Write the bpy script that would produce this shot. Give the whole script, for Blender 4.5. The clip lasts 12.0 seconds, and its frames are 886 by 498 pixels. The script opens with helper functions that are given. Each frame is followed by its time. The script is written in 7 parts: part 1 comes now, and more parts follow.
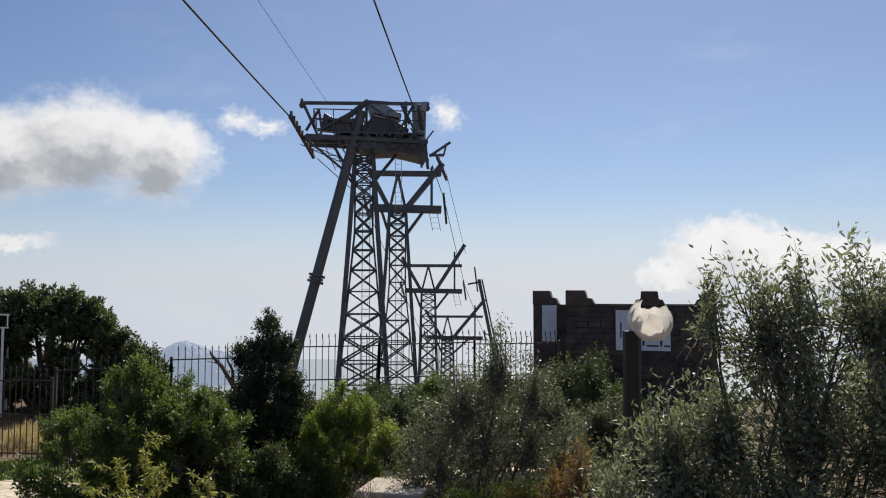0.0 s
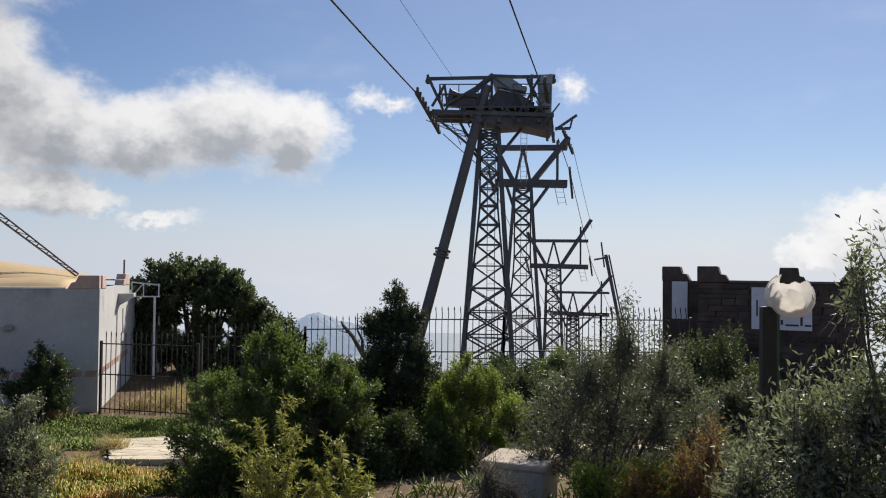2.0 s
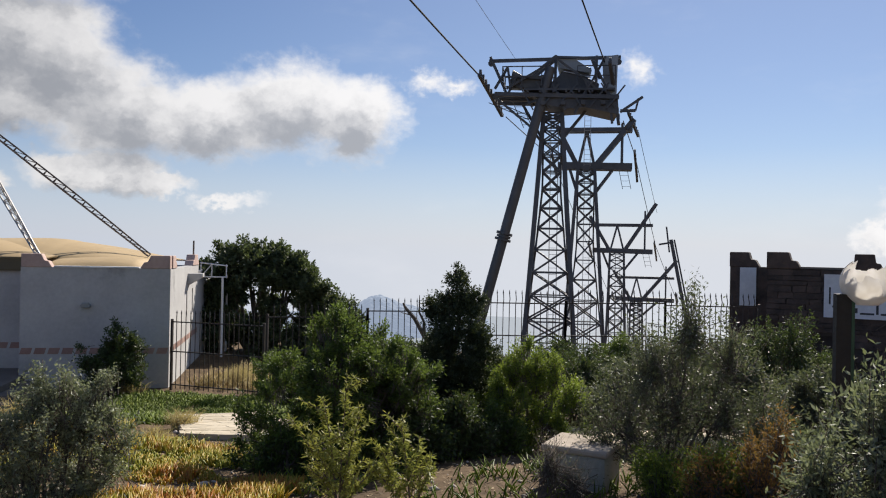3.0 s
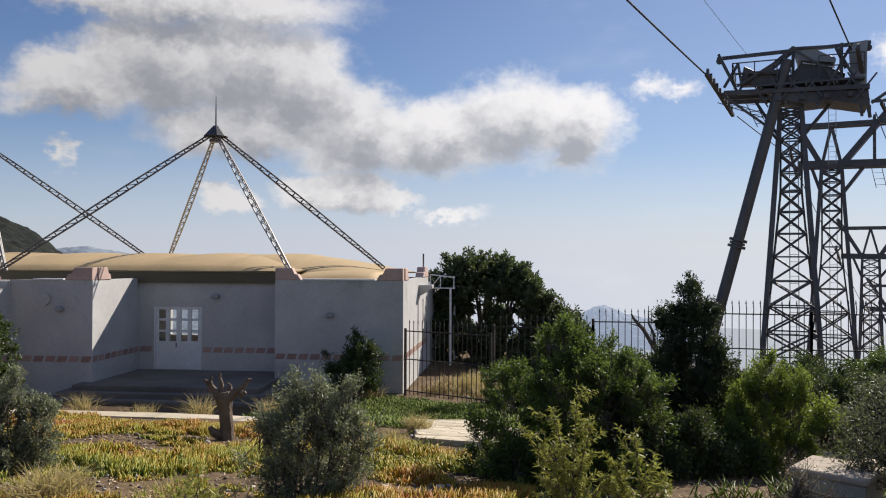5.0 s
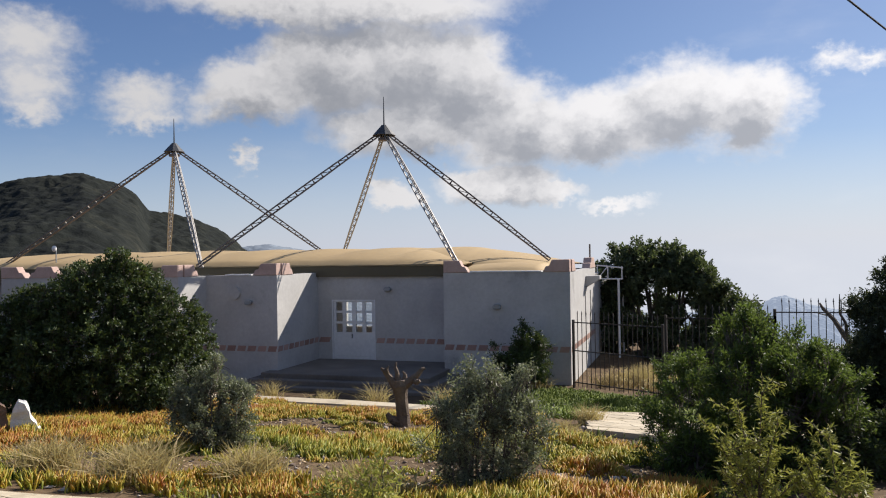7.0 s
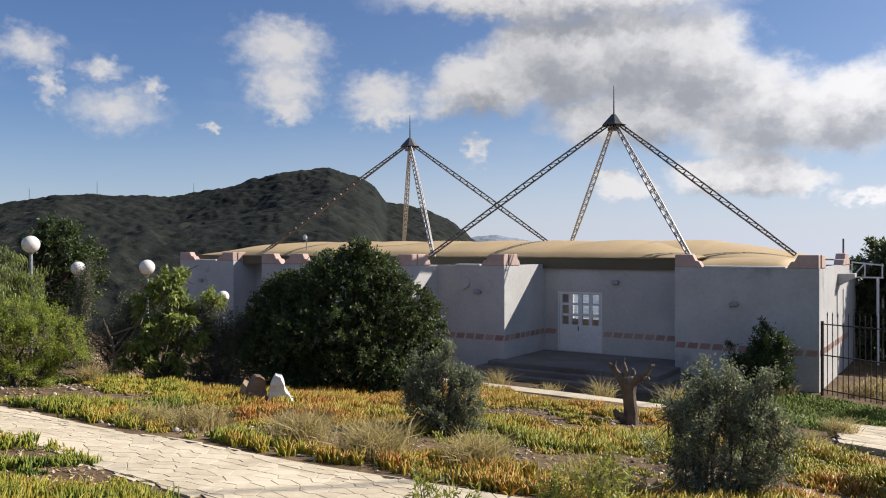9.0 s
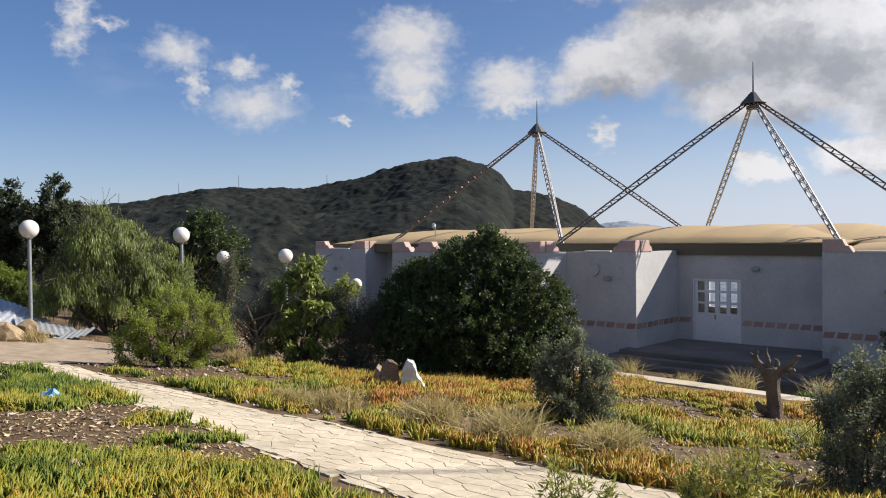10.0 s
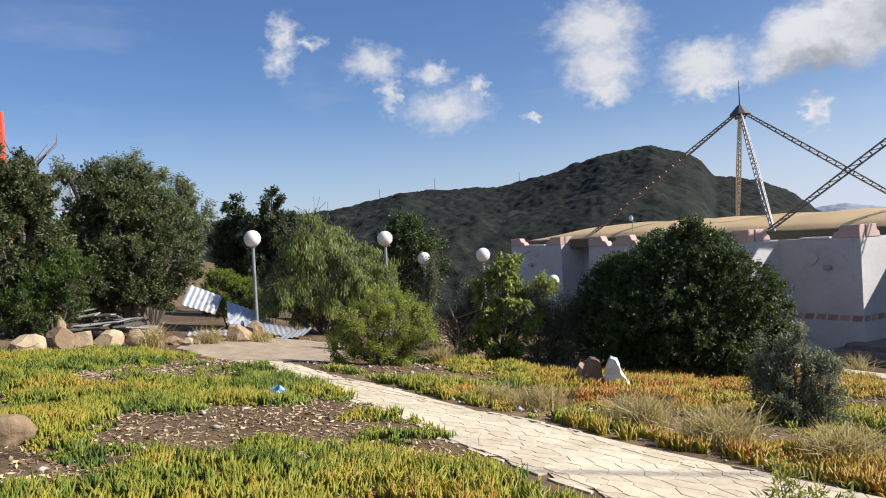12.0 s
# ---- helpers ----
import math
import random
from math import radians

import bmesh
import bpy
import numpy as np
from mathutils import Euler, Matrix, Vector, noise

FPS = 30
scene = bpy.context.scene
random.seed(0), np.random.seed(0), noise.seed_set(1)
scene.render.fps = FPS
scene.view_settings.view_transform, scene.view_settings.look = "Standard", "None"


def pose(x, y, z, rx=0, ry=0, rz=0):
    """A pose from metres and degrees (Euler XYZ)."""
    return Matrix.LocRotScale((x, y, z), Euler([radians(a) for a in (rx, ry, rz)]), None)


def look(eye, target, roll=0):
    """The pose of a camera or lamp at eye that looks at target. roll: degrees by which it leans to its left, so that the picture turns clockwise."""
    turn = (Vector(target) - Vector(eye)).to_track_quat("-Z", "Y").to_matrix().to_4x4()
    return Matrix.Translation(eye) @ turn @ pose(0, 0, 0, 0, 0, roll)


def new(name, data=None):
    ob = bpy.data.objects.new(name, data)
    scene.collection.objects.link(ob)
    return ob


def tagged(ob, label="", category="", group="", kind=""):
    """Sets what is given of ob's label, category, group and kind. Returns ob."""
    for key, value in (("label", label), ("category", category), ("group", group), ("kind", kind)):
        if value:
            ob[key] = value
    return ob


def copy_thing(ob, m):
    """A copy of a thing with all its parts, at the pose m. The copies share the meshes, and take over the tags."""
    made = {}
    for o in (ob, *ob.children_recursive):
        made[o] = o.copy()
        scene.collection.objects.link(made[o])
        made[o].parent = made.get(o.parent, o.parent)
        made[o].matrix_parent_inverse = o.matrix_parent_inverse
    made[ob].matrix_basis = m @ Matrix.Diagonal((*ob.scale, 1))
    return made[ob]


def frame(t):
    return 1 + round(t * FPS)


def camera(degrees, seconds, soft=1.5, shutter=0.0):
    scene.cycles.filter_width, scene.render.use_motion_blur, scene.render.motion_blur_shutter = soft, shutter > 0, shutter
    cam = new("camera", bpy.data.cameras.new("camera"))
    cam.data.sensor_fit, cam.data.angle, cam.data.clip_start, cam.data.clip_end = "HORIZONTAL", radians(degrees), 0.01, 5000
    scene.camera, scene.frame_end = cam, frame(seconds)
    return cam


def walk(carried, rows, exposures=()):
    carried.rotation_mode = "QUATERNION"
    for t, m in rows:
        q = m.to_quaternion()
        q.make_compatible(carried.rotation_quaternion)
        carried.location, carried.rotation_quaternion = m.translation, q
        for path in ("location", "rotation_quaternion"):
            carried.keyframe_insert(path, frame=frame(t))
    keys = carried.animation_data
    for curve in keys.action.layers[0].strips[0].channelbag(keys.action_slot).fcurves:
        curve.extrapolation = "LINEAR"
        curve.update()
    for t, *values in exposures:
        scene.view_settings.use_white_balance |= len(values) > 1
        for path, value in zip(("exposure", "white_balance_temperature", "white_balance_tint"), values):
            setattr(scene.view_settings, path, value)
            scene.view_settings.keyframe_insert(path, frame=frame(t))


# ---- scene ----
cam = camera(58.4, 12.0, soft=1.1)
PATH = [
    (0, (-0.003, -0.002, 1.654), (-0.003, 1.995, 1.769), 0.1),
    (0.5, (-0.001, -0.004, 1.647), (-0.115, 1.991, 1.741), 0.4),
    (1, (-0.012, -0.011, 1.632), (-0.223, 1.976, 1.71), 0.2),
    (1.5, (-0.007, -0.01, 1.629), (-0.269, 1.972, 1.692), 0.2),
    (2, (-0.007, 0.004, 1.618), (-0.32, 1.979, 1.669), 0.6),
    (2.5, (-0.004, 0.01, 1.614), (-0.384, 1.973, 1.644), 0.7),
    (3, (-0.02, 0.006, 1.611), (-0.484, 1.951, 1.618), 1.1),
    (3.2, (-0.027, 0.0, 1.599), (-0.536, 1.934, 1.597), 1.5),
    (4.8, (-0.055, -0.035, 1.627), (-0.989, 1.733, 1.653), 0.3),
    (5, (-0.059, -0.039, 1.613), (-1.04, 1.704, 1.64), 0.2),
    (5.5, (-0.079, -0.042, 1.603), (-1.135, 1.656, 1.629), -1.0),
    (6, (-0.083, -0.047, 1.598), (-1.2, 1.612, 1.622), -1.6),
    (6.5, (-0.095, -0.079, 1.592), (-1.308, 1.511, 1.607), -1.2),
    (7, (-0.083, -0.121, 1.591), (-1.399, 1.384, 1.601), -0.9),
    (9, (-0.141, -0.124, 1.603), (-1.826, 0.954, 1.596), -0.1),
    (9.5, (-0.171, -0.131, 1.6), (-1.932, 0.818, 1.585), -0.4),
    (10, (-0.179, -0.136, 1.592), (-2.014, 0.659, 1.556), -0.7),
    (10.5, (-0.203, -0.145, 1.592), (-2.094, 0.506, 1.549), -1.0),
    (11, (-0.204, -0.163, 1.599), (-2.133, 0.363, 1.563), -1.3),
    (11.5, (-0.211, -0.163, 1.604), (-2.163, 0.269, 1.569), -2.0),
    (12, (-0.219, -0.167, 1.61), (-2.192, 0.16, 1.581), -3.1),
]
EXPOSURES = [(0.0, 0.37, 6480, 10), (3.0, 0.44, 6480, 11), (5.0, 0.42, 6480, 12), (6.0, 0.49, 6480, 12), (7.2, 0.47, 6450, 12), (9.0, 0.54, 6400, 12), (10.5, 0.63, 6330, 12), (12.0, 0.70, 6200, 12)]
walk(cam, [(t, look(eye, target, roll)) for t, eye, target, roll in PATH], EXPOSURES)


# ---- world, sun, exposure ----
SUN_YAW, SUN_EL = -13.0, 34.5
to_sun = Vector((-math.sin(radians(SUN_YAW)) * math.cos(radians(SUN_EL)), math.cos(radians(SUN_YAW)) * math.cos(radians(SUN_EL)), math.sin(radians(SUN_EL))))
sun_data = bpy.data.lights.new("sun", "SUN")
sun_data.energy, sun_data.angle, sun_data.color = 5.0, radians(0.53), (1.0, 0.93, 0.82)
sun = new("sun", sun_data)
sun.matrix_world = look(to_sun * 60, (0, 0, 0))


class Nodes:
    """Short hand for building a node tree."""

    def __init__(self, tree):
        self.tree = tree
        tree.nodes.clear()

    def add(self, kind, *inputs):
        node = self.tree.nodes.new(kind)
        for slot, value in enumerate(inputs):
            self.put(node.inputs[slot], value)
        return node

    def put(self, socket, value):
        if value is None:
            return
        if isinstance(value, bpy.types.NodeSocket):
            self.tree.links.new(value, socket)
        elif isinstance(value, bpy.types.Node):
            self.tree.links.new(value.outputs[0], socket)
        else:
            socket.default_value = value

    def math(self, op, *inputs, clamp=False):
        n = self.add("ShaderNodeMath", *inputs)
        n.operation, n.use_clamp = op, clamp
        return n.outputs[0]

    def vec(self, op, *inputs):
        n = self.add("ShaderNodeVectorMath", *inputs)
        n.operation = op
        return n

    def noise(self, vector, scale, detail=4.0, rough=0.55):
        n = self.add("ShaderNodeTexNoise")
        self.put(n.inputs["Vector"], vector)
        self.put(n.inputs["Scale"], scale)
        self.put(n.inputs["Detail"], detail)
        self.put(n.inputs["Roughness"], rough)
        return n

    def ramp(self, fac, stops):
        n = self.add("ShaderNodeValToRGB", fac)
        while len(n.color_ramp.elements) < len(stops):
            n.color_ramp.elements.new(0.5)
        for e, (at, colour) in zip(n.color_ramp.elements, stops):
            e.position, e.color = at, (*colour, 1.0) if len(colour) == 3 else colour
        return n.outputs[0]

    def mix(self, fac, a, b, blend="MIX"):
        n = self.add("ShaderNodeMix")
        n.data_type, n.blend_type = "RGBA", blend
        for socket, value in ((n.inputs[0], fac), (n.inputs[6], a), (n.inputs[7], b)):
            self.put(socket, (*value, 1.0) if isinstance(value, tuple) and len(value) == 3 else value)
        return n.outputs[2]

    def span(self, value, a, b, c=0.0, d=1.0, smooth=True):
        n = self.add("ShaderNodeMapRange", value, a, b, c, d)
        n.interpolation_type = "SMOOTHSTEP" if smooth else "LINEAR"
        return n.outputs[0]


# clouds: yaw and height of each puff in degrees, and its half sizes
CLOUDS_SUNWARD = [(-19.9, 3.0, 4.2, 2.3), (-23.7, 2.4, 4.5, 1.9), (-16.3, 1.5, 2.7, 1.2), (-27.6, 1.9, 4.2, 1.5)]
CLOUDS_BANK = [(19.8, 9.4, 3.6, 3.0), (24.6, 10.0, 5.2, 3.3), (30.0, 8.8, 5.8, 2.7), (35.6, 9.0, 5.0, 3.2), (40.0, 11.9, 4.6, 4.4), (36.1, 5.1, 3.5, 1.6), (33.8, 4.2, 2.4, 0.9),
               (43.5, 13.2, 6.0, 3.7), (49.3, 13.0, 5.4, 3.6), (54.6, 11.4, 4.4, 2.4), (43.9, 8.9, 6.4, 2.2), (38.0, 4.9, 3.6, 1.4), (44.8, 4.2, 2.0, 1.0), (48.5, 17.4, 13.0, 1.9)]
CLOUDS_PUFFS = [(68.8, 13.9, 3.3, 1.9), (68.6, 11.3, 2.7, 2.2), (68.4, 9.6, 1.7, 1.0), (61.8, 10.8, 2.8, 1.7), (61.6, 9.5, 2.7, 0.9), (55.1, 6.9, 0.8, 1.0), (29.1, 3.2, 2.2, 0.4)]
CLOUDS_WISPS = [(-0.2, 12.9, 1.1, 1.1), (14.6, 12.0, 1.5, 0.8), (12.6, 11.8, 1.4, 0.6), (28.4, 3.3, 2.2, 0.55), (91.2, 14.4, 0.9, 1.5), (91.5, 12.8, 0.9, 1.1), (89.4, 14.1, 0.9, 0.5), (84.9, 12.5, 1.8, 1.2), (83.8, 10.5, 0.7, 1.5), (79.8, 9.2, 2.9, 1.4), (80.7, 11.7, 1.6, 0.7), (77.5, 10.5, 0.8, 0.7), (73.5, 8.2, 0.5, 0.4)]

world = bpy.data.worlds.new("sky")
scene.world = world
world.use_nodes = True
W = Nodes(world.node_tree)
ray_dir = W.add("ShaderNodeTexCoord").outputs["Generated"]
split = W.add("ShaderNodeSeparateXYZ", ray_dir)
# the air below the level of the eye is as hazy as that at the horizon
lifted = W.math("MAXIMUM", split.outputs[2], 0.015)
sky_dir = W.add("ShaderNodeCombineXYZ", split.outputs[0], split.outputs[1], lifted)
sky = W.add("ShaderNodeTexSky")
sky.sky_type, sky.sun_disc = "NISHITA", False
sky.sun_elevation, sky.sun_rotation = radians(SUN_EL), radians(-SUN_YAW)
sky.altitude, sky.air_density, sky.dust_density, sky.ozone_density = 500.0, 1.1, 0.1, 3.0
W.put(sky.inputs["Vector"], sky_dir)
yaw = W.math("DEGREES", W.math("ARCTAN2", W.math("MULTIPLY", split.outputs[0], -1.0), split.outputs[1]))
rise = W.math("DEGREES", W.math("ARCSINE", split.outputs[2]))
flat = W.add("ShaderNodeCombineXYZ", yaw, rise, 0.0)
wob1 = W.noise(W.vec("MULTIPLY", flat, (1.0, 1.35, 1.0)), 0.30, 4.0, 0.5)
wob2 = W.noise(W.vec("MULTIPLY", flat, (1.0, 1.3, 1.0)), 0.95, 4.0, 0.55)
off1 = W.vec("MULTIPLY", W.vec("SUBTRACT", wob1.outputs["Color"], (0.5, 0.5, 0.5)), (4.6, 3.0, 0.0))
off2 = W.vec("MULTIPLY", W.vec("SUBTRACT", wob2.outputs["Color"], (0.5, 0.5, 0.5)), (1.4, 1.15, 0.0))
bent = W.vec("ADD", W.vec("ADD", flat, off1), off2)
wob3 = W.noise(W.vec("MULTIPLY", flat, (1.0, 1.2, 1.0)), 2.4, 4.0, 0.58)
off3 = W.vec("MULTIPLY", W.vec("SUBTRACT", wob3.outputs["Color"], (0.5, 0.5, 0.5)), (0.75, 0.65, 0.0))
bent = W.vec("ADD", bent, off3)
gentle = W.vec("ADD", W.vec("ADD", flat, off3), W.vec("MULTIPLY", W.vec("SUBTRACT", wob2.outputs["Color"], (0.5, 0.5, 0.5)), (3.0, 2.3, 0.0)))


def cloud_field(puffs, where):
    """1 in the middle of the puffs, 0 at their rims."""
    far = None
    for a, e, ra, re in puffs:
        d = W.vec("LENGTH", W.vec("MULTIPLY_ADD", where, (1 / ra, 1 / re, 0.0), (-a / ra, -e / re, 0.0))).outputs["Value"]
        far = d if far is None else W.math("SMOOTH_MIN", far, d, 0.25)
    return W.math("SUBTRACT", 1.0, far)


dense = W.math("MAXIMUM", cloud_field(CLOUDS_BANK, bent), cloud_field(CLOUDS_SUNWARD, gentle))
above = W.vec("ADD", gentle, (0.0, 1.9, 0.0))
over = W.math("MAXIMUM", cloud_field(CLOUDS_BANK, above), W.math("MULTIPLY", cloud_field(CLOUDS_SUNWARD, above), 0.4))
thin = W.math("MAXIMUM", cloud_field(CLOUDS_PUFFS, gentle), W.math("MULTIPLY", cloud_field(CLOUDS_WISPS, gentle), 0.75))
mask = W.math("MAXIMUM", W.span(dense, -0.22, 0.36), W.span(thin, -0.38, 0.85))
veil = W.math("MULTIPLY", W.span(W.noise(W.vec("MULTIPLY", flat, (0.5, 1.4, 1.0)), 0.16, 5.0, 0.6).outputs["Fac"], 0.52, 0.8), 0.12)
mask = W.math("MAXIMUM", mask, veil)
billow = W.noise(W.vec("ADD", flat, off2), 0.42, 5.0, 0.55).outputs["Fac"]
# thick middles and undersides keep the light out; rims let it through
depth = W.math("ADD", over, W.math("MULTIPLY", W.math("SUBTRACT", billow, 0.5), 1.15))
core = W.math("MULTIPLY", W.span(depth, -0.2, 1.0), 0.95)
cloud_colour = W.mix(core, (1.0, 0.99, 0.98), (0.40, 0.42, 0.46))
away = W.span(yaw, 15.0, 65.0)
cloud_light = W.math("MULTIPLY", W.math("SUBTRACT", 1.0, W.math("MULTIPLY", away, 0.34)), 1.08)
haze = W.span(rise, 11.0, -1.0)
sky_light = W.vec("SCALE", W.vec("MULTIPLY", sky.outputs[0], W.mix(W.span(yaw, 40.0, 90.0), (0.95, 0.96, 1.10), (0.84, 0.95, 1.20))))
sky_light.inputs["Scale"].default_value = 0.085
hazed = W.mix(W.math("MAXIMUM", W.math("MULTIPLY", haze, W.span(yaw, 40.0, 85.0, 0.78, 0.40)), W.span(yaw, 45.0, 5.0, 0.0, 0.17)), sky_light.outputs[0], W.mix(W.span(yaw, 50.0, 5.0), (0.63, 0.70, 0.85), (0.72, 0.78, 0.91)))
lit_cloud = W.vec("SCALE", cloud_colour)
W.put(lit_cloud.inputs["Scale"], cloud_light)
final = W.mix(W.math("MULTIPLY", mask, 0.97), hazed, lit_cloud.outputs[0])
background = W.add("ShaderNodeBackground", final, 0.66)
W.add("ShaderNodeOutputWorld", background)

# ---- materials ----


def material(name):
    m = bpy.data.materials.new(name)
    m.use_nodes = True
    n = Nodes(m.node_tree)
    n.shader = n.add("ShaderNodeBsdfPrincipled")
    n.out = n.add("ShaderNodeOutputMaterial", n.shader)
    n.at = n.add("ShaderNodeTexCoord").outputs["Object"]
    n.geo = n.add("ShaderNodeNewGeometry")
    return m, n


def bump(n, height, strength, distance):
    b = n.add("ShaderNodeBump")
    b.inputs["Strength"].default_value, b.inputs["Distance"].default_value = strength, distance
    n.put(b.inputs["Height"], height)
    n.put(n.shader.inputs["Normal"], b)


def plain(name, dark, light, rough=0.7, metal=0.0, coarse=1.2, fine=14.0, relief=0.25, deep=0.01, spots=None, isle=0.0):
    """A surface that varies between two colours at two scales, with fine relief."""
    m, n = material(name)
    where = n.geo.outputs["Position"]
    a, b = n.noise(where, coarse, 5.0), n.noise(where, fine, 4.0)
    fac = n.math("ADD", n.math("MULTIPLY", a.outputs["Fac"], 0.62), n.math("MULTIPLY", b.outputs["Fac"], 0.38))
    if isle:
        rnd = n.add("ShaderNodeObjectInfo").outputs["Random"]
        both = n.math("FRACT", n.math("ADD", rnd, n.geo.outputs["Random Per Island"]))
        fac = n.math("ADD", fac, n.math("MULTIPLY", n.math("SUBTRACT", both, 0.5), isle))
    colour = n.ramp(fac, [(0.32, dark), (0.68, light)])
    if spots:
        s = n.noise(where, spots[1], 6.0, 0.65)
        colour = n.mix(n.span(s.outputs["Fac"], spots[2], spots[2] + 0.12), colour, spots[0])
    n.put(n.shader.inputs["Base Color"], colour)
    n.put(n.shader.inputs["Roughness"], n.span(b.outputs["Fac"], 0.3, 0.7, max(rough - 0.1, 0.02), min(rough + 0.1, 1.0)))
    n.shader.inputs["Metallic"].default_value = metal
    if relief:
        bump(n, n.math("ADD", b.outputs["Fac"], a.outputs["Fac"]), relief, deep)
    return m


def leafy(name, dark, light, tip=None, glow_part=0.35, gloss=0.45, patch=0.5):
    """Leaves: each its own shade, lit from behind in part."""
    m, n = material(name)
    rnd = n.geo.outputs["Random Per Island"]
    big = n.noise(n.geo.outputs["Position"], patch * 2.4, 3.0)
    fac = n.math("ADD", n.math("MULTIPLY", rnd, 0.62), n.math("MULTIPLY", n.math("SUBTRACT", big.outputs["Fac"], 0.3), 0.75))
    stops = [(0.12, dark), (0.75, light)] + ([(0.95, tip)] if tip else [])
    colour = n.ramp(fac, stops)
    n.put(n.shader.inputs["Base Color"], colour)
    n.shader.inputs["Roughness"].default_value = gloss
    glow = n.add("ShaderNodeBsdfTranslucent", n.mix(0.3, colour, (0.24, 0.30, 0.05)))
    mixed = n.add("ShaderNodeMixShader", glow_part, n.shader, glow)
    n.put(n.out.inputs[0], mixed)
    return m


M_plaster = plain("lime_plaster", (0.40, 0.39, 0.38), (0.56, 0.55, 0.53), 0.85, coarse=0.7, fine=9.0, relief=0.3, deep=0.012, spots=((0.33, 0.32, 0.31), 0.6, 0.60))
M_pink = plain("pink_plaster", (0.42, 0.29, 0.24), (0.58, 0.42, 0.36), 0.85, coarse=1.5, fine=10.0, relief=0.3)
M_tile = plain("band_tile", (0.31, 0.185, 0.15), (0.44, 0.29, 0.24), 0.7, coarse=2.0, fine=16.0, relief=0.2, isle=0.5)
M_canvas = plain("sand_canvas", (0.39, 0.275, 0.135), (0.50, 0.365, 0.19), 0.8, coarse=0.25, fine=5.0, relief=0.15, deep=0.03)
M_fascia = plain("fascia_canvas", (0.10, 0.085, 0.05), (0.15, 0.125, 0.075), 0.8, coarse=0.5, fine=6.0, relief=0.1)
M_steel = plain("weathered_steel", (0.055, 0.058, 0.064), (0.125, 0.128, 0.135), 0.6, 0.25, coarse=1.0, fine=8.0, relief=0.1, spots=((0.11, 0.07, 0.05), 1.6, 0.68))
M_rope = plain("black_rope", (0.012, 0.012, 0.013), (0.03, 0.03, 0.032), 0.97, coarse=2.0, fine=20.0, relief=0)
M_mast = plain("mast_steel", (0.11, 0.085, 0.07), (0.20, 0.165, 0.14), 0.55, 0.2, coarse=0.8, fine=9.0, relief=0.1)
M_mast_pale = plain("galvanised_truss", (0.30, 0.28, 0.26), (0.42, 0.40, 0.37), 0.5, 0.3, coarse=0.8, fine=9.0, relief=0.1)
M_pipe = plain("strut_pipe", (0.07, 0.068, 0.066), (0.13, 0.125, 0.12), 0.5, 0.3, coarse=0.8, fine=10.0, relief=0.1)
M_fence = plain("fence_iron", (0.028, 0.024, 0.022), (0.075, 0.055, 0.045), 0.6, 0.3, coarse=2.0, fine=20.0, relief=0.1)
M_brown_stone = plain("brown_stone", (0.042, 0.032, 0.026), (0.13, 0.092, 0.072), 0.9, coarse=2.5, fine=14.0, relief=0.6, deep=0.02, isle=0.15)
M_mortar = plain("dark_mortar", (0.045, 0.035, 0.028), (0.09, 0.07, 0.055), 0.95, coarse=3.0, fine=20.0)
M_white = plain("white_paint", (0.62, 0.63, 0.64), (0.78, 0.79, 0.80), 0.5, coarse=1.0, fine=8.0, relief=0.05)
M_sign_text = plain("sign_text", (0.03, 0.03, 0.03), (0.06, 0.06, 0.06), 0.6, relief=0)
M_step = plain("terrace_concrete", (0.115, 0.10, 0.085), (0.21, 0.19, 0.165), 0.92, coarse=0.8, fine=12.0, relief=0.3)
M_box = plain("aged_concrete", (0.24, 0.25, 0.20), (0.46, 0.44, 0.38), 0.9, coarse=2.2, fine=18.0, relief=0.4, spots=((0.20, 0.26, 0.17), 2.4, 0.56))
M_box_top = plain("concrete_lid", (0.36, 0.29, 0.215), (0.50, 0.42, 0.33), 0.9, coarse=2.2, fine=18.0, relief=0.4)
M_flag = plain("pale_flagstone", (0.44, 0.37, 0.255), (0.66, 0.57, 0.42), 0.8, coarse=1.3, fine=13.0, relief=0.35, spots=((0.42, 0.37, 0.28), 1.0, 0.60), isle=0.16)
M_joint = plain("joint_mortar", (0.36, 0.29, 0.19), (0.52, 0.44, 0.31), 0.95, coarse=4.0, fine=30.0)
M_boulder = plain("tawny_boulder", (0.22, 0.15, 0.085), (0.46, 0.36, 0.225), 0.9, coarse=1.6, fine=11.0, relief=0.7, deep=0.03, isle=0.35)
M_brown_rock = plain("brown_slab_rock", (0.14, 0.09, 0.065), (0.27, 0.19, 0.14), 0.9, coarse=3.0, fine=16.0, relief=0.7, deep=0.03)
M_chalk = plain("white_quartz", (0.62, 0.60, 0.57), (0.80, 0.79, 0.77), 0.75, coarse=3.0, fine=18.0, relief=0.7, deep=0.03)
M_bark = plain("grey_bark", (0.055, 0.045, 0.035), (0.15, 0.125, 0.10), 0.95, coarse=5.0, fine=28.0, relief=0.8, deep=0.02)
M_deadwood = plain("dead_wood", (0.085, 0.06, 0.043), (0.21, 0.16, 0.12), 0.9, coarse=4.0, fine=30.0, relief=0.9, deep=0.02)
M_bronze = plain("green_post_paint", (0.03, 0.065, 0.03), (0.06, 0.12, 0.06), 0.6, coarse=3.0, fine=20.0)
M_rusty = plain("rusted_post", (0.018, 0.016, 0.012), (0.05, 0.04, 0.028), 0.8, coarse=4.0, fine=24.0)
